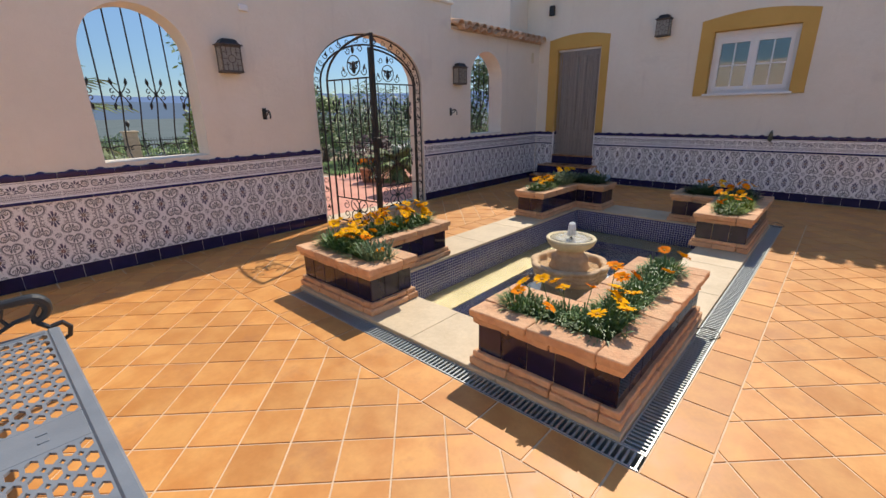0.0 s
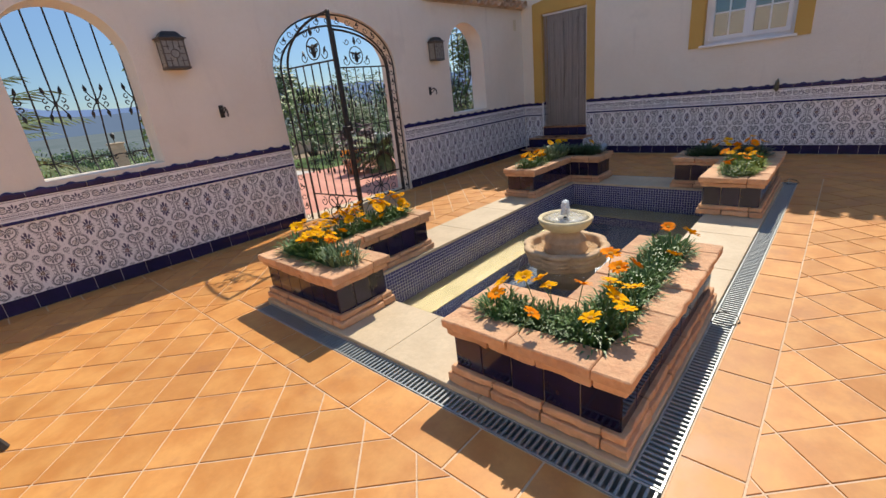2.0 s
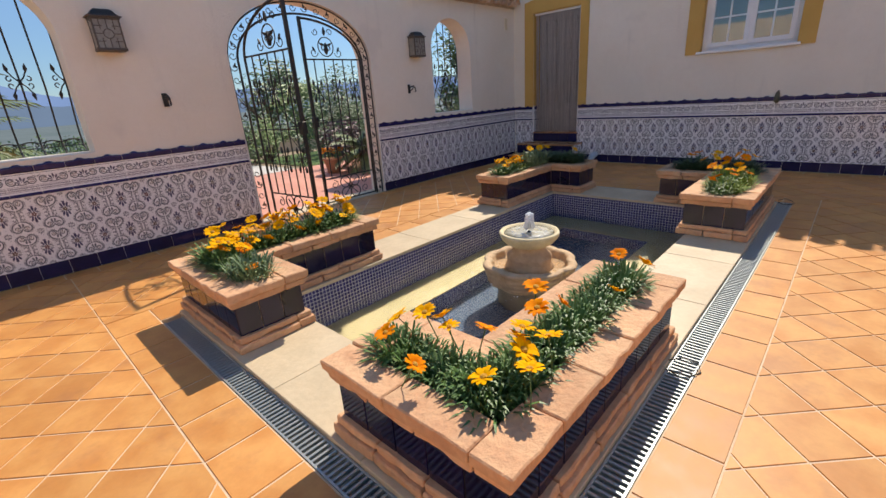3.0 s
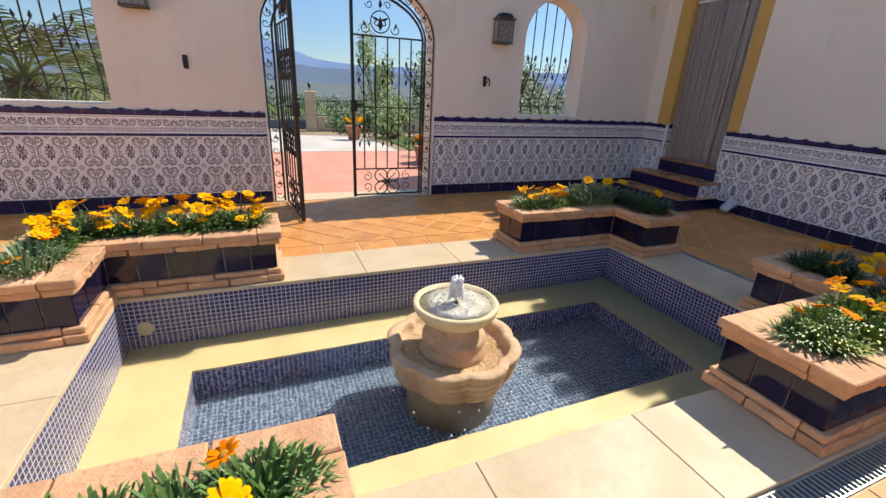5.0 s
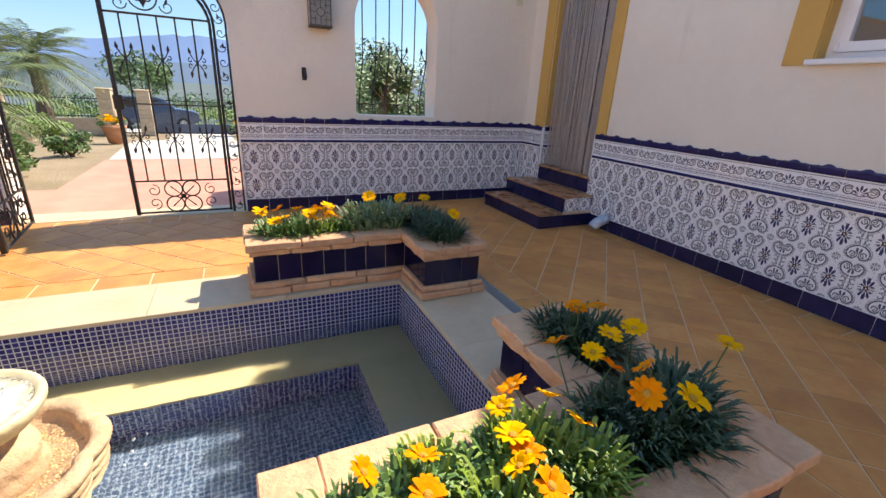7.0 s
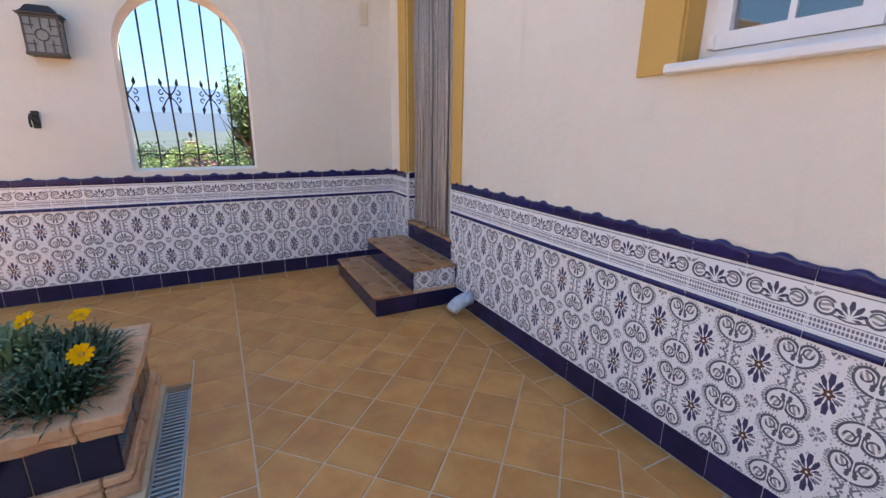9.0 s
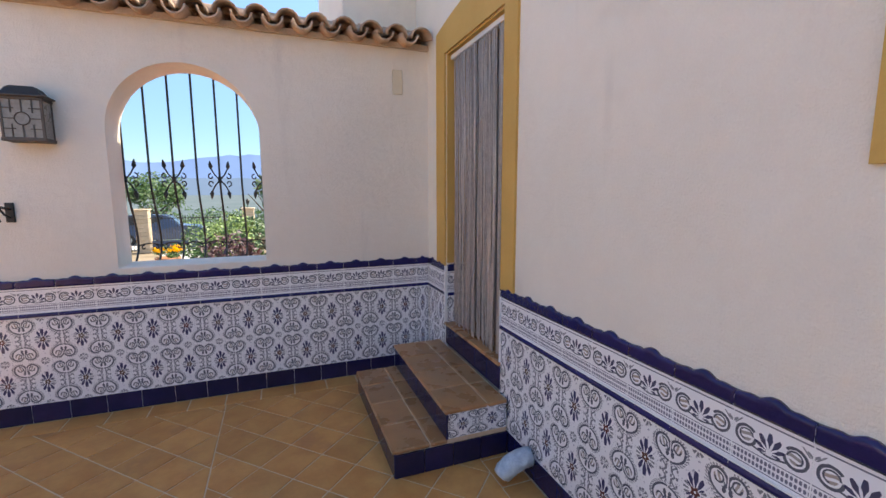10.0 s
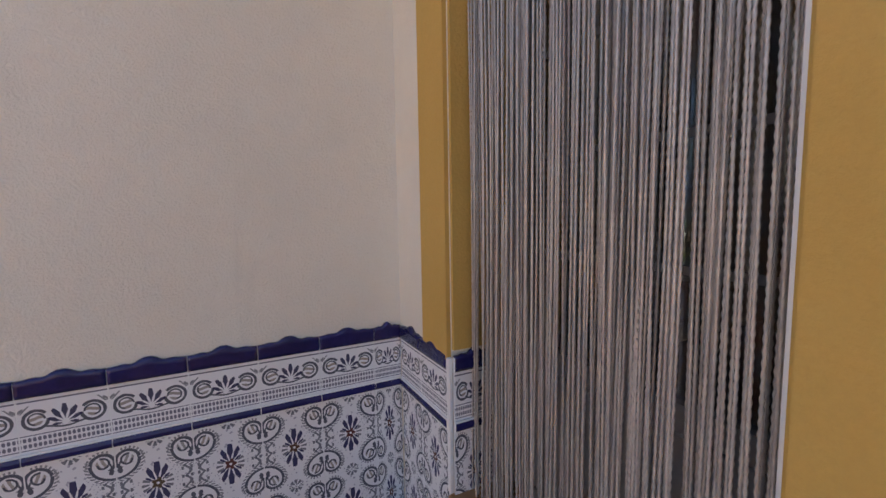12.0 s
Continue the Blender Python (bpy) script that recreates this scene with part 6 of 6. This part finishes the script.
def flower_pot(x, y, s, blooms):
    z = ground_z(x, y)
    ob = empty("flower_pot", x, y, z)
    part("pot", lathe(bmesh.new(), [(0.16 * s, z), (0.21 * s, z + 0.22 * s), (0.25 * s, z + 0.36 * s), (0.27 * s, z + 0.37 * s), (0.27 * s, z + 0.42 * s), (0.235 * s, z + 0.42 * s), (0.22 * s, z + 0.36 * s)], x, y, 24), POT, ob, "red clay pot", True)
    r = random.Random(round(x * 9))
    bm = bmesh.new()
    leaf_cloud(bm, (x, y, z + 0.50 * s), (0.30 * s, 0.30 * s, 0.16 * s), 420, 0.035, r)
    part("leaves", bm, SHRUB, ob)
    bm = bmesh.new()
    leaf_cloud(bm, (x, y, z + 0.60 * s), (0.28 * s, 0.28 * s, 0.12 * s), 260, 0.028, r)
    part("blossom", bm, blooms, ob)
    return tagged(ob, "terracotta pot of yellow flowers by the drive", "flower pot", group="flower pots")


flower_pot(-3.15, 5.9, 0.8, PETAL_Y), flower_pot(-5.7, 6.6, 0.85, PETAL_Y), flower_pot(-2.55, 2.5, 0.7, PETAL_O)

# stone pillars and fence along the street
FENCE_Y = 20.8


def pillar(x, y, top, lamp=False):
    z = ground_z(x, y)
    ob = empty("gate_pillar", x, y, z)
    h, k = top - z, 0
    for k in range(int(h / 0.2)):
        part("block", boxed(x - 0.27, x + 0.27, y - 0.27, y + 0.27, z + k * 0.2, z + k * 0.2 + 0.194, bevel=0.012), PILLAR, ob)
    zt = z + (k + 1) * 0.2
    part("cap", boxed(x - 0.32, x + 0.32, y - 0.32, y + 0.32, zt, zt + 0.09, bevel=0.03), PILLAR, ob)
    if lamp:
        part("lamp", lathe(bmesh.new(), [(0.02, zt + 0.09), (0.02, zt + 0.25), (0.07, zt + 0.3), (0.09, zt + 0.45), (0.1, zt + 0.46), (0.02, zt + 0.55)], x, y, 10), IRON, ob)
    return tagged(ob, "sand coloured block pillar of the street fence", "pillar", group="fence pillars")


def fence(x0, x1, y, z0, h, name="iron_fence", solid=0.0):
    ob = empty(name, (x0 + x1) / 2, y, z0)
    bar_me = mesh_of(tube(bmesh.new(), [(0, 0, 0.05), (0, 0, h)], 0.012, 4), "bar", IRON)
    for k in range(int((x1 - x0 - 0.06) / 0.12) + 1):
        piece("bar", bar_me, pose(x0 + 0.06 + 0.12 * k, y, z0), ob)
    for z in (z0 + 0.12, z0 + h - 0.12):
        part("rail", boxed(x0, x1, y - 0.018, y + 0.018, z - 0.018, z + 0.018), IRON, ob)
    if solid:
        part("panel", boxed(x0 + 0.02, x1 - 0.02, y - 0.012, y + 0.012, z0 + 0.08, z0 + solid), CARPAINT, ob, "dark sheet metal lower panel")
    return tagged(ob, "black iron bar fence along the street", "fence")


zf = ground_z(0, FENCE_Y)
for x in (-16.5, -12.6, -8.7, -7.2, -2.6, 1.2, 5.0, 9.0):
    pillar(x, FENCE_Y, zf + 2.0, x == -2.6)
fence(-6.93, -2.87, FENCE_Y, zf, 1.75, "sliding_gate", 0.55)
fence(-8.43, -7.47, FENCE_Y, zf, 1.8, "garden_gate")
for a, b in ((-16.2, -12.9), (-12.3, -9.0), (-2.3, 0.9), (1.5, 4.7), (5.3, 8.7)):
    tagged(part("fence_wall", boxed(a, b, FENCE_Y - 0.12, FENCE_Y + 0.12, zf, zf + 0.75, bevel=0.02), PILLAR), "low sand coloured block wall under the fence", "wall")
    fence(a, b, FENCE_Y, zf + 0.72, 1.0)
tagged(part("garden_wall", boxed(-13.0, -9.6, 14.5, 14.75, ground_z(0, 14.6), ground_z(0, 14.6) + 0.6, bevel=0.03), PILLAR), "low curved sand coloured garden wall", "wall")


# parked car
def car(x, y, z, rz):
    ob = empty("parked_car")
    side = [(-2.25, 0.45), (-2.28, 0.75), (-2.2, 1.02), (-1.95, 1.08), (-1.55, 1.62), (-1.3, 1.68), (0.25, 1.66), (0.55, 1.58), (1.05, 1.10), (2.0, 0.98), (2.22, 0.80), (2.25, 0.45), (1.95, 0.30), (-1.95, 0.30)]
    bm = plate(side, [], 1.78, lambda u, v, d: (u, -0.89 + d, v))
    for v in bm.verts:
        if v.co.z > 1.12:
            v.co.y *= 0.84
        elif v.co.z < 0.5:
            v.co.y *= 0.95
    bmesh.ops.bevel(bm, geom=[e for e in bm.edges if len(e.link_faces) == 2 and e.calc_face_angle(0) > 0.6], offset=0.05, segments=2, affect="EDGES")
    body = part("body", bm, CARPAINT, ob, "dark blue painted body")
    for y0 in (-0.80, 0.785):
        for pts in ([(-1.75, 1.14), (-1.48, 1.54), (-0.75, 1.57), (-0.75, 1.14)], [(-0.68, 1.14), (-0.68, 1.57), (0.25, 1.56), (0.62, 1.36), (0.86, 1.14)]):
            part("side_window", plate(pts, [], 0.015, lambda u, v, d: (u, y0 * (1 - 0.07 * (v - 1.1)) + d, v)), GLASS_DARK, body)
    part("windscreen", plate([(-0.66, 1.14), (0.66, 1.14), (0.58, 1.55), (-0.58, 1.55)], [], 0.02, lambda u, v, d: (1.06 - (v - 1.1) * 1.02 + d, u, v)), GLASS_DARK, body)
    part("rear_window", plate([(-0.62, 1.16), (0.62, 1.16), (0.55, 1.55), (-0.55, 1.55)], [], 0.02, lambda u, v, d: (-1.93 + (v - 1.12) * 0.78 - d, u, v)), GLASS_DARK, body)
    for sx in (-1.38, 1.42):
        for sy in (-0.80, 0.80):
            wheel = empty("wheel", 0, 0, 0)
            wheel.parent = ob
            bm = bmesh.new()
            tube(bm, [(sx + 0.25 * math.cos(a * math.pi / 12), sy, 0.33 + 0.25 * math.sin(a * math.pi / 12)) for a in range(24)], 0.09, 8, True)
            part("tyre", bm, TYRE, wheel)
            bm = lathe(bmesh.new(), [(0.18, -0.07), (0.19, 0.0), (0.18, 0.07), (0.05, 0.085)], 0, 0, 18)
            bmesh.ops.rotate(bm, matrix=Matrix.Rotation(math.pi / 2 * (-1 if sy > 0 else 1), 3, "X"), verts=bm.verts)
            bmesh.ops.translate(bm, vec=(sx, sy, 0.33), verts=bm.verts)
            part("rim", bm, STEEL, wheel)
    for sy in (-0.62, 0.62):
        part("headlight", boxed(2.16, 2.27, sy - 0.17, sy + 0.17, 0.74, 0.88, bevel=0.02), LAMP_GLASS, ob)
        part("tail_light", boxed(-2.30, -2.2, sy - 0.14, sy + 0.14, 0.82, 1.02, bevel=0.02), PETAL_O, ob)
    part("number_plate", boxed(2.255, 2.275, -0.26, 0.26, 0.5, 0.61), WHITE, ob)
    ob.matrix_world = pose(x, y, z, 0, 0, rz)
    return tagged(ob, "dark blue estate car parked on the lane", "car")


GLASS_DARK = surf("dark_car_glass", (0.03, 0.035, 0.04), (0.05, 0.055, 0.06), 3, 0.06, 0.0, 30, grain=0.05)
car(-7.5, 25.2, ground_z(0, 25.2), 4)

# green belt beyond the lane, hedges and far ridges
rb = random.Random(77)
bm = bmesh.new()
for k in range(110):
    x, y = rb.uniform(-60, 45), rb.uniform(28, 60)
    s = rb.uniform(0.8, 1.7)
    leaf_cloud(bm, (x, y, ground_z(x, y) + s * 0.6), (s * 1.5, s, s * 0.8), 230, 0.16, rb)
tagged(part("far_shrubs", bm, SHRUB), "belt of green orchard and scrub beyond the lane", "vegetation", kind="stuff")
bm = bmesh.new()
for row_k in range(6):
    for k in range(60):
        x, y = -45 + k * 1.5 + rb.uniform(-0.3, 0.3), 27.5 + row_k * 2.2
        leaf_cloud(bm, (x, y, ground_z(x, y) + 0.5), (0.9, 0.4, 0.6), 70, 0.12, rb)
tagged(part("vine_rows", bm, SHRUB_LIGHT), "rows of yellow green vines beyond the lane", "vegetation", kind="stuff")


def far_ridge(name, dist, base, peaks, col, label, seed):
    """A long mountain ridge; peaks are (azimuth in degrees from +y to +x, height, width)."""
    bm = bmesh.new()
    rows = []
    for k in range(181):
        az = -90 + k
        a = radians(az)
        hgt = base + sum(hh * math.exp(-((az - c) / w) ** 2) for c, hh, w in peaks)
        hgt *= 1 + 0.10 * noise.noise(Vector((az * 0.18, seed, 0))) + 0.05 * noise.noise(Vector((az * 0.9, seed, 3)))
        rows.append([bm.verts.new((math.sin(a) * (dist + q * dist * 0.25), math.cos(a) * (dist + q * dist * 0.25), -60 + (hgt + 60) * q)) for q in (0, 0.35, 0.7, 1.0)])
    for p, q in zip(rows, rows[1:]):
        for i in range(3):
            bm.faces.new((p[i], p[i + 1], q[i + 1], q[i]))
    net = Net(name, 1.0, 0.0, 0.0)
    # distance haze is put into col: a pale blue instead of the ridge's own colour
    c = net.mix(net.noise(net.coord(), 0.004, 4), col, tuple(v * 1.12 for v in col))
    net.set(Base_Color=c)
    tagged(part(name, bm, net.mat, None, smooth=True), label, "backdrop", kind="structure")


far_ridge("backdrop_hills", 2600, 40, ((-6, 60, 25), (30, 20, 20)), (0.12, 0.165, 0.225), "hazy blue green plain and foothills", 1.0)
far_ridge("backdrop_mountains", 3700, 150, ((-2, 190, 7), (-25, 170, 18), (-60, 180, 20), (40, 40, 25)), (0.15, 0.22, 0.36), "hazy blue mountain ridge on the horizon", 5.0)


# ---- drains round the pool surround ----
def slat_mesh(l):
    return mesh_of(boxed(-l, l, -0.0055, 0.0055, -0.016, -0.003, bevel=0.002), "slat", STEEL)


SLAT = slat_mesh(0.05)


def gutter(x0, x1, y0, y1, along):
    ob = tagged(empty("drain_channel", (x0 + x1) / 2, (y0 + y1) / 2, -0.1), "galvanised steel slotted drain channel beside the pool", "drain", kind="structure")
    part("channel", boxed(x0, x1, y0, y1, -0.11, -0.09), DARK, ob)
    rims = ((x0, x0 + 0.009, y0, y1), (x1 - 0.009, x1, y0, y1)) if along == "y" else ((x0, x1, y0, y0 + 0.009), (x0, x1, y1 - 0.009, y1))
    for a in rims:
        part("edge_strip", boxed(*a, -0.10, 0.001, bevel=0.001), STEEL, ob)
    L = (y1 - y0) if along == "y" else (x1 - x0)
    n = int(L / 0.027)
    for k in range(n):
        s = (k + 0.5) * L / n
        m = pose((x0 + x1) / 2, y0 + s, 0) if along == "y" else pose(x0 + s, (y0 + y1) / 2, 0, 0, 0, 90)
        piece("slat", SLAT, m, ob)


G = 0.113
gutter(PX0 - G, PX0 - 0.002, PY0 - G, PY1 - 0.06, "y")
gutter(PX1 + 0.002, PX1 + G, PY0 - G, PY1 - 0.06, "y")
gutter(PX0 - 0.002, PX1 + 0.002, PY0 - G, PY0 - 0.002, "x")
# thin cable loops lying over the gutter
for x, s in ((-5.35, 1), (-1.9, 1)):
    bm = bmesh.new()
    tube(bm, [(x, PY0 + 0.0, 0.03), (x + 0.03, PY0 - 0.05, 0.045), (x + 0.06, PY0 - 0.11, 0.02), (x + 0.02, PY0 - 0.13, 0.004), (x - 0.03, PY0 - 0.10, 0.004), (x - 0.05, PY0 - 0.04, 0.006), (x - 0.08, PY0 - 0.01, 0.03)], 0.003, 5)
    tagged(part("cable", bm, IRON, None, smooth=True), "thin black cable looping over the drain", "cable")

# ---- tiled dado ----
TILE_H = 0.2875
PAT_MESH = mesh_of(boxed(-0.0985, 0.0985, -0.006, 0.0, -TILE_H / 2 + 0.0008, TILE_H / 2 - 0.0008, bevel=0.0012), "wall_tile", PATTERN)
HALF_MESH = {}


def border_mesh():
    bm = boxed(-0.0985, 0.0985, -0.008, 0.0, -0.078, 0.079, bevel=0.0015)
    made = []
    prof = [(0.0, -0.1135), (-0.011, -0.113), (-0.017, -0.105), (-0.018, -0.096), (-0.014, -0.085), (-0.007, -0.079), (0.0, -0.0785)]
    a, b = [bm.verts.new((-0.0985, y, z)) for y, z in prof], [bm.verts.new((0.0985, y, z)) for y, z in prof]
    for i in range(len(prof)):
        m = (i + 1) % len(prof)
        made.append(bm.faces.new((a[i], a[m], b[m], b[i])))
    made += [bm.faces.new(a), bm.faces.new(b[::-1])]
    for f in made:
        f.material_index = 1
    return mesh_of(bm, "border_tile", [BORDER, NAVY_TRIM])


def crest_mesh():
    """Moulded blue crest tile with a wavy top edge and a raised middle."""
    bm = bmesh.new()
    n = 18
    f, g = [], []
    for k in range(n + 1):
        s = -1 + 2 * k / n
        top = 0.036 + 0.017 * math.exp(-(abs(s) / 0.30) ** 3) + 0.004 * math.exp(-((abs(s) - 0.62) / 0.16) ** 2)
        x = s * 0.0985
        f.append([bm.verts.new((x, y, z)) for y, z in ((0.0, -0.012), (-0.013, -0.012), (-0.017, 0.002), (-0.014, top * 0.55), (-0.019, top * 0.85), (-0.010, top), (0.0, top))])
    for a, b in zip(f, f[1:]):
        for i in range(7):
            bm.faces.new((a[i], a[(i + 1) % 7], b[(i + 1) % 7], b[i]))
    bm.faces.new(f[0]), bm.faces.new(f[-1][::-1])
    return mesh_of(bm, "crest_tile", NAVY_TRIM, True)


BORDER_MESH, CREST_MESH = border_mesh(), crest_mesh()
SKIRT_MESH = mesh_of(boxed(-0.0985, 0.0985, -0.009, 0.0, 0.001, SKIRT - 0.001, bevel=0.0015), "skirting_tile", NAVY)


def dado(name, label, length, m, first=0.199, joint=0.199):
    """Tiles along +x of the pose m, which faces -y; the first tile may be cut."""
    ob = tagged(empty(name), label, "wall tiles", kind="structure")
    bed_bm = bmesh.new()
    top = SKIRT + 2 * TILE_H
    for z0, z1, d in ((0, SKIRT, 0.0055), (SKIRT, top, 0.0054), (top, top + 0.036, 0.0135), (top + 0.036, DADO - 0.063, 0.0073), (DADO - 0.063, DADO - 0.020, 0.0122)):
        box(bed_bm, 0, length, -d, 0, z0, z1)
    part("backing", bed_bm, WHITE, ob, "white joint bed")
    s, k = 0.0, 0
    while s < length - 0.01:
        w = min(first if k == 0 else joint, length - s)
        q = w / 0.1995
        mm = pose(s + w / 2, 0, 0) @ Matrix.Diagonal((q, 1, 1, 1))
        for j in range(2):
            piece("wall_tile", PAT_MESH, pose(s + w / 2, 0, SKIRT + TILE_H * (j + 0.5)) @ Matrix.Diagonal((q, 1, 1, 1)), ob)
        piece("border_tile", BORDER_MESH, pose(s + w / 2, 0, SKIRT + 2 * TILE_H + 0.1140) @ Matrix.Diagonal((q, 1, 1, 1)), ob)
        piece("crest_tile", CREST_MESH, pose(s + w / 2, 0, DADO - 0.0515) @ Matrix.Diagonal((q, 1, 1, 1)), ob)
        piece("skirting_tile", SKIRT_MESH, mm, ob)
        s += w
        k += 1
    ob.matrix_world = m
    return ob


dado("dado_north", "blue and white patterned tile dado on the gate wall", 3.345, pose(-3.35, 0, 0), 0.2145, 0.2015)
dado("dado_north_2", "blue and white patterned tile dado on the gate wall", 5.22, pose(-10.43, 0, 0), 0.0585, 0.2015)
dado("dado_east", "blue and white patterned tile dado on the house wall", 5.2, pose(0, DOOR[0] - 0.004, 0, 0, 0, -90), 0.182, 0.1955)
dado("dado_east_2", "blue and white patterned tile dado beside the door", 0.38, pose(0, -0.02, 0, 0, 0, -90), 0.18)
dd = dado("dado_door", "blue and white patterned tiles in the door reveal", 0.15, pose(0.0, DOOR[1] - 0.012, 0.0, 0, 0, 0), 0.15)
tagged(part("corner_strip", boxed(-0.016, -0.001, DOOR[1] - 0.014, DOOR[1] + 0.004, 0.5, 0.935, bevel=0.003), WHITE), "white corner strip at the edge of the door tiles", "corner strip", kind="structure")
tagged(part("corner_strip_2", boxed(-0.014, -0.001, DOOR[0] - 0.004, DOOR[0] + 0.008, 0.5, 0.935, bevel=0.003), WHITE), "white corner strip at the edge of the door tiles", "corner strip", kind="structure")
for x in (GATE[0] - 0.012, GATE[1] + 0.0):
    tagged(part("corner_strip_3", boxed(x, x + 0.012, -0.012, 0.0, 0.0, 0.93, bevel=0.003), WHITE), "white corner strip at the edge of the gateway tiles", "corner strip", kind="structure")
for k, (a, b) in enumerate(((-0.376, -0.20), (-0.20, -0.018))):
    piece("side_tile", PAT_MESH, pose((a + b) / 2, SY0 + 0.011, 0.2305) @ Matrix.Diagonal(((b - a) / 0.199, 1, 0.147 / TILE_H, 1)), steps)

# ---- floor tiles ----
def clip(poly, axis, limit, keep_less):
    out = []
    for i in range(len(poly)):
        a, b = poly[i], poly[(i + 1) % len(poly)]
        ia, ib = (a[axis] <= limit) == keep_less, (b[axis] <= limit) == keep_less
        if ia:
            out.append(a)
        if ia != ib:
            t = (limit - a[axis]) / (b[axis] - a[axis])
            out.append((a[0] + (b[0] - a[0]) * t, a[1] + (b[1] - a[1]) * t))
    return out


def tile_geo(bm, poly, z=0.0, shrink=0.0035):
    cx, cy = sum(p[0] for p in poly) / len(poly), sum(p[1] for p in poly) / len(poly)
    r = max(math.hypot(p[0] - cx, p[1] - cy) for p in poly)
    tops = [bm.verts.new((cx + (p[0] - cx) * (1 - 0.004 / r), cy + (p[1] - cy) * (1 - 0.004 / r), z)) for p in poly]
    bots = [bm.verts.new((p[0], p[1], z - 0.006)) for p in poly]
    bm.faces.new(tops)
    for i in range(len(poly)):
        j = (i + 1) % len(poly)
        bm.faces.new((bots[i], bots[j], tops[j], tops[i]))


def lattice(pitch, p0, q0):
    """Centres of a diagonal lattice whose joints cross at p0, q0 along the two diagonals."""
    k = math.sqrt(0.5)
    for i in range(-60, 61):
        for j in range(-60, 61):
            p, q = p0 + (i + 0.5) * pitch, q0 + (j + 0.5) * pitch
            yield (p - q) * k, (p + q) * k


def full_tile(pitch):
    d = (pitch - 0.0055) / math.sqrt(2)
    bm = bmesh.new()
    tile_geo(bm, [(0, -d), (d, 0), (0, d), (-d, 0)])
    return d, mesh_of(bm, "floor_tile", TERRACOTTA)


STRIP, STRIP_S, STRIP_WALL = 0.255, 0.205, 0.172
EX0, EX1, EY0, EY1 = PX0 - 0.117, PX1 + 0.117, PY0 - 0.117, PY1 + 0.002
WX, NY = -0.011 - STRIP_WALL, -0.011 - STRIP_WALL
MAIN, EAST = (0.2275, -7.473, 3.003), (0.2325, -3.765, -1.873)
areas = [(MAIN, WEST, EX0 - STRIP, SOUTH, NY), (EAST, EX1 + STRIP, WX, SOUTH, NY), (MAIN, EX0 - STRIP, EX1 + STRIP, EY1 + STRIP, NY), (MAIN, EX0 - STRIP, EX1 + STRIP, SOUTH, EY0 - STRIP_S)]
rest = bmesh.new()
near = 0
full = {g: full_tile(g[0]) for g in (MAIN, EAST)}
for ar in areas:
    d2, tile_me = full[ar[0]]
    for cx, cy in lattice(*ar[0]):
        if not (ar[1] - d2 < cx < ar[2] + d2 and ar[3] - d2 < cy < ar[4] + d2):
            continue
        sq = [(cx, cy - d2), (cx + d2, cy), (cx, cy + d2), (cx - d2, cy)]
        whole = ar[1] + d2 < cx < ar[2] - d2 and ar[3] + d2 < cy < ar[4] - d2
        p = sq if whole else clip(clip(clip(clip(sq, 0, ar[1] + 0.003, False), 0, ar[2] - 0.003, True), 1, ar[3] + 0.003, False), 1, ar[4] - 0.003, True)
        if len(p) < 3:
            continue
        close = (-8.4 < cx < -6.9 and -4.6 < cy < -1.2) or (-1.75 < cx < -0.2 and -4.6 < cy < -0.3)
        if whole and close and near < 300:
            piece("floor_tile", tile_me, pose(cx, cy, random.uniform(-0.0008, 0.0004)), floor)
            near += 1
        else:
            area = 0.5 * abs(sum(p[k][0] * p[(k + 1) % len(p)][1] - p[(k + 1) % len(p)][0] * p[k][1] for k in range(len(p))))
            if area > 0.0002:
                tile_geo(rest, p, random.uniform(-0.0008, 0.0004))
ISLAND_TERRACOTTA = surf("terracotta_tile_field", (0.54, 0.225, 0.060), (0.64, 0.31, 0.095), 6.0, 0.48, 0.10, 45, 0.003, spec=0.35, vary=0.10, grain=0.10, stain=(0.40, 0.17, 0.07), per_island=True)
tagged(part("tile_field", rest, ISLAND_TERRACOTTA, floor), "diagonal terracotta floor tiles with pale joints", kind="stuff")


def strip(x0, x1, y0, y1, n, along):
    for k in range(n):
        a, b = k / n, (k + 1) / n
        bm = bmesh.new()
        if along == "x":
            p = [(x0 + (x1 - x0) * a + 0.0035, y0 + 0.003), (x0 + (x1 - x0) * b - 0.0035, y0 + 0.003), (x0 + (x1 - x0) * b - 0.0035, y1 - 0.0035), (x0 + (x1 - x0) * a + 0.0035, y1 - 0.0035)]
        else:
            p = [(x0 + 0.0035, y0 + (y1 - y0) * a + 0.0035), (x1 - 0.0035, y0 + (y1 - y0) * a + 0.0035), (x1 - 0.0035, y0 + (y1 - y0) * b - 0.0035), (x0 + 0.0035, y0 + (y1 - y0) * b - 0.0035)]
        tile_geo(bm, p)
        part("floor_tile", bm, TERRACOTTA, floor)


strip(EX0 - STRIP, EX0, EY0 - STRIP_S, EY1 + STRIP, 11, "y")
strip(EX1, EX1 + STRIP, EY0 - STRIP_S, EY1 + STRIP, 11, "y")
strip(EX0, EX1, EY1, EY1 + STRIP, 16, "x")
strip(EX0, EX1, EY0 - STRIP_S, EY0, 16, "x")
strip(WX, -0.011, SOUTH, -0.011, 41, "y")
strip(WEST, WX, NY, -0.011, 51, "x")
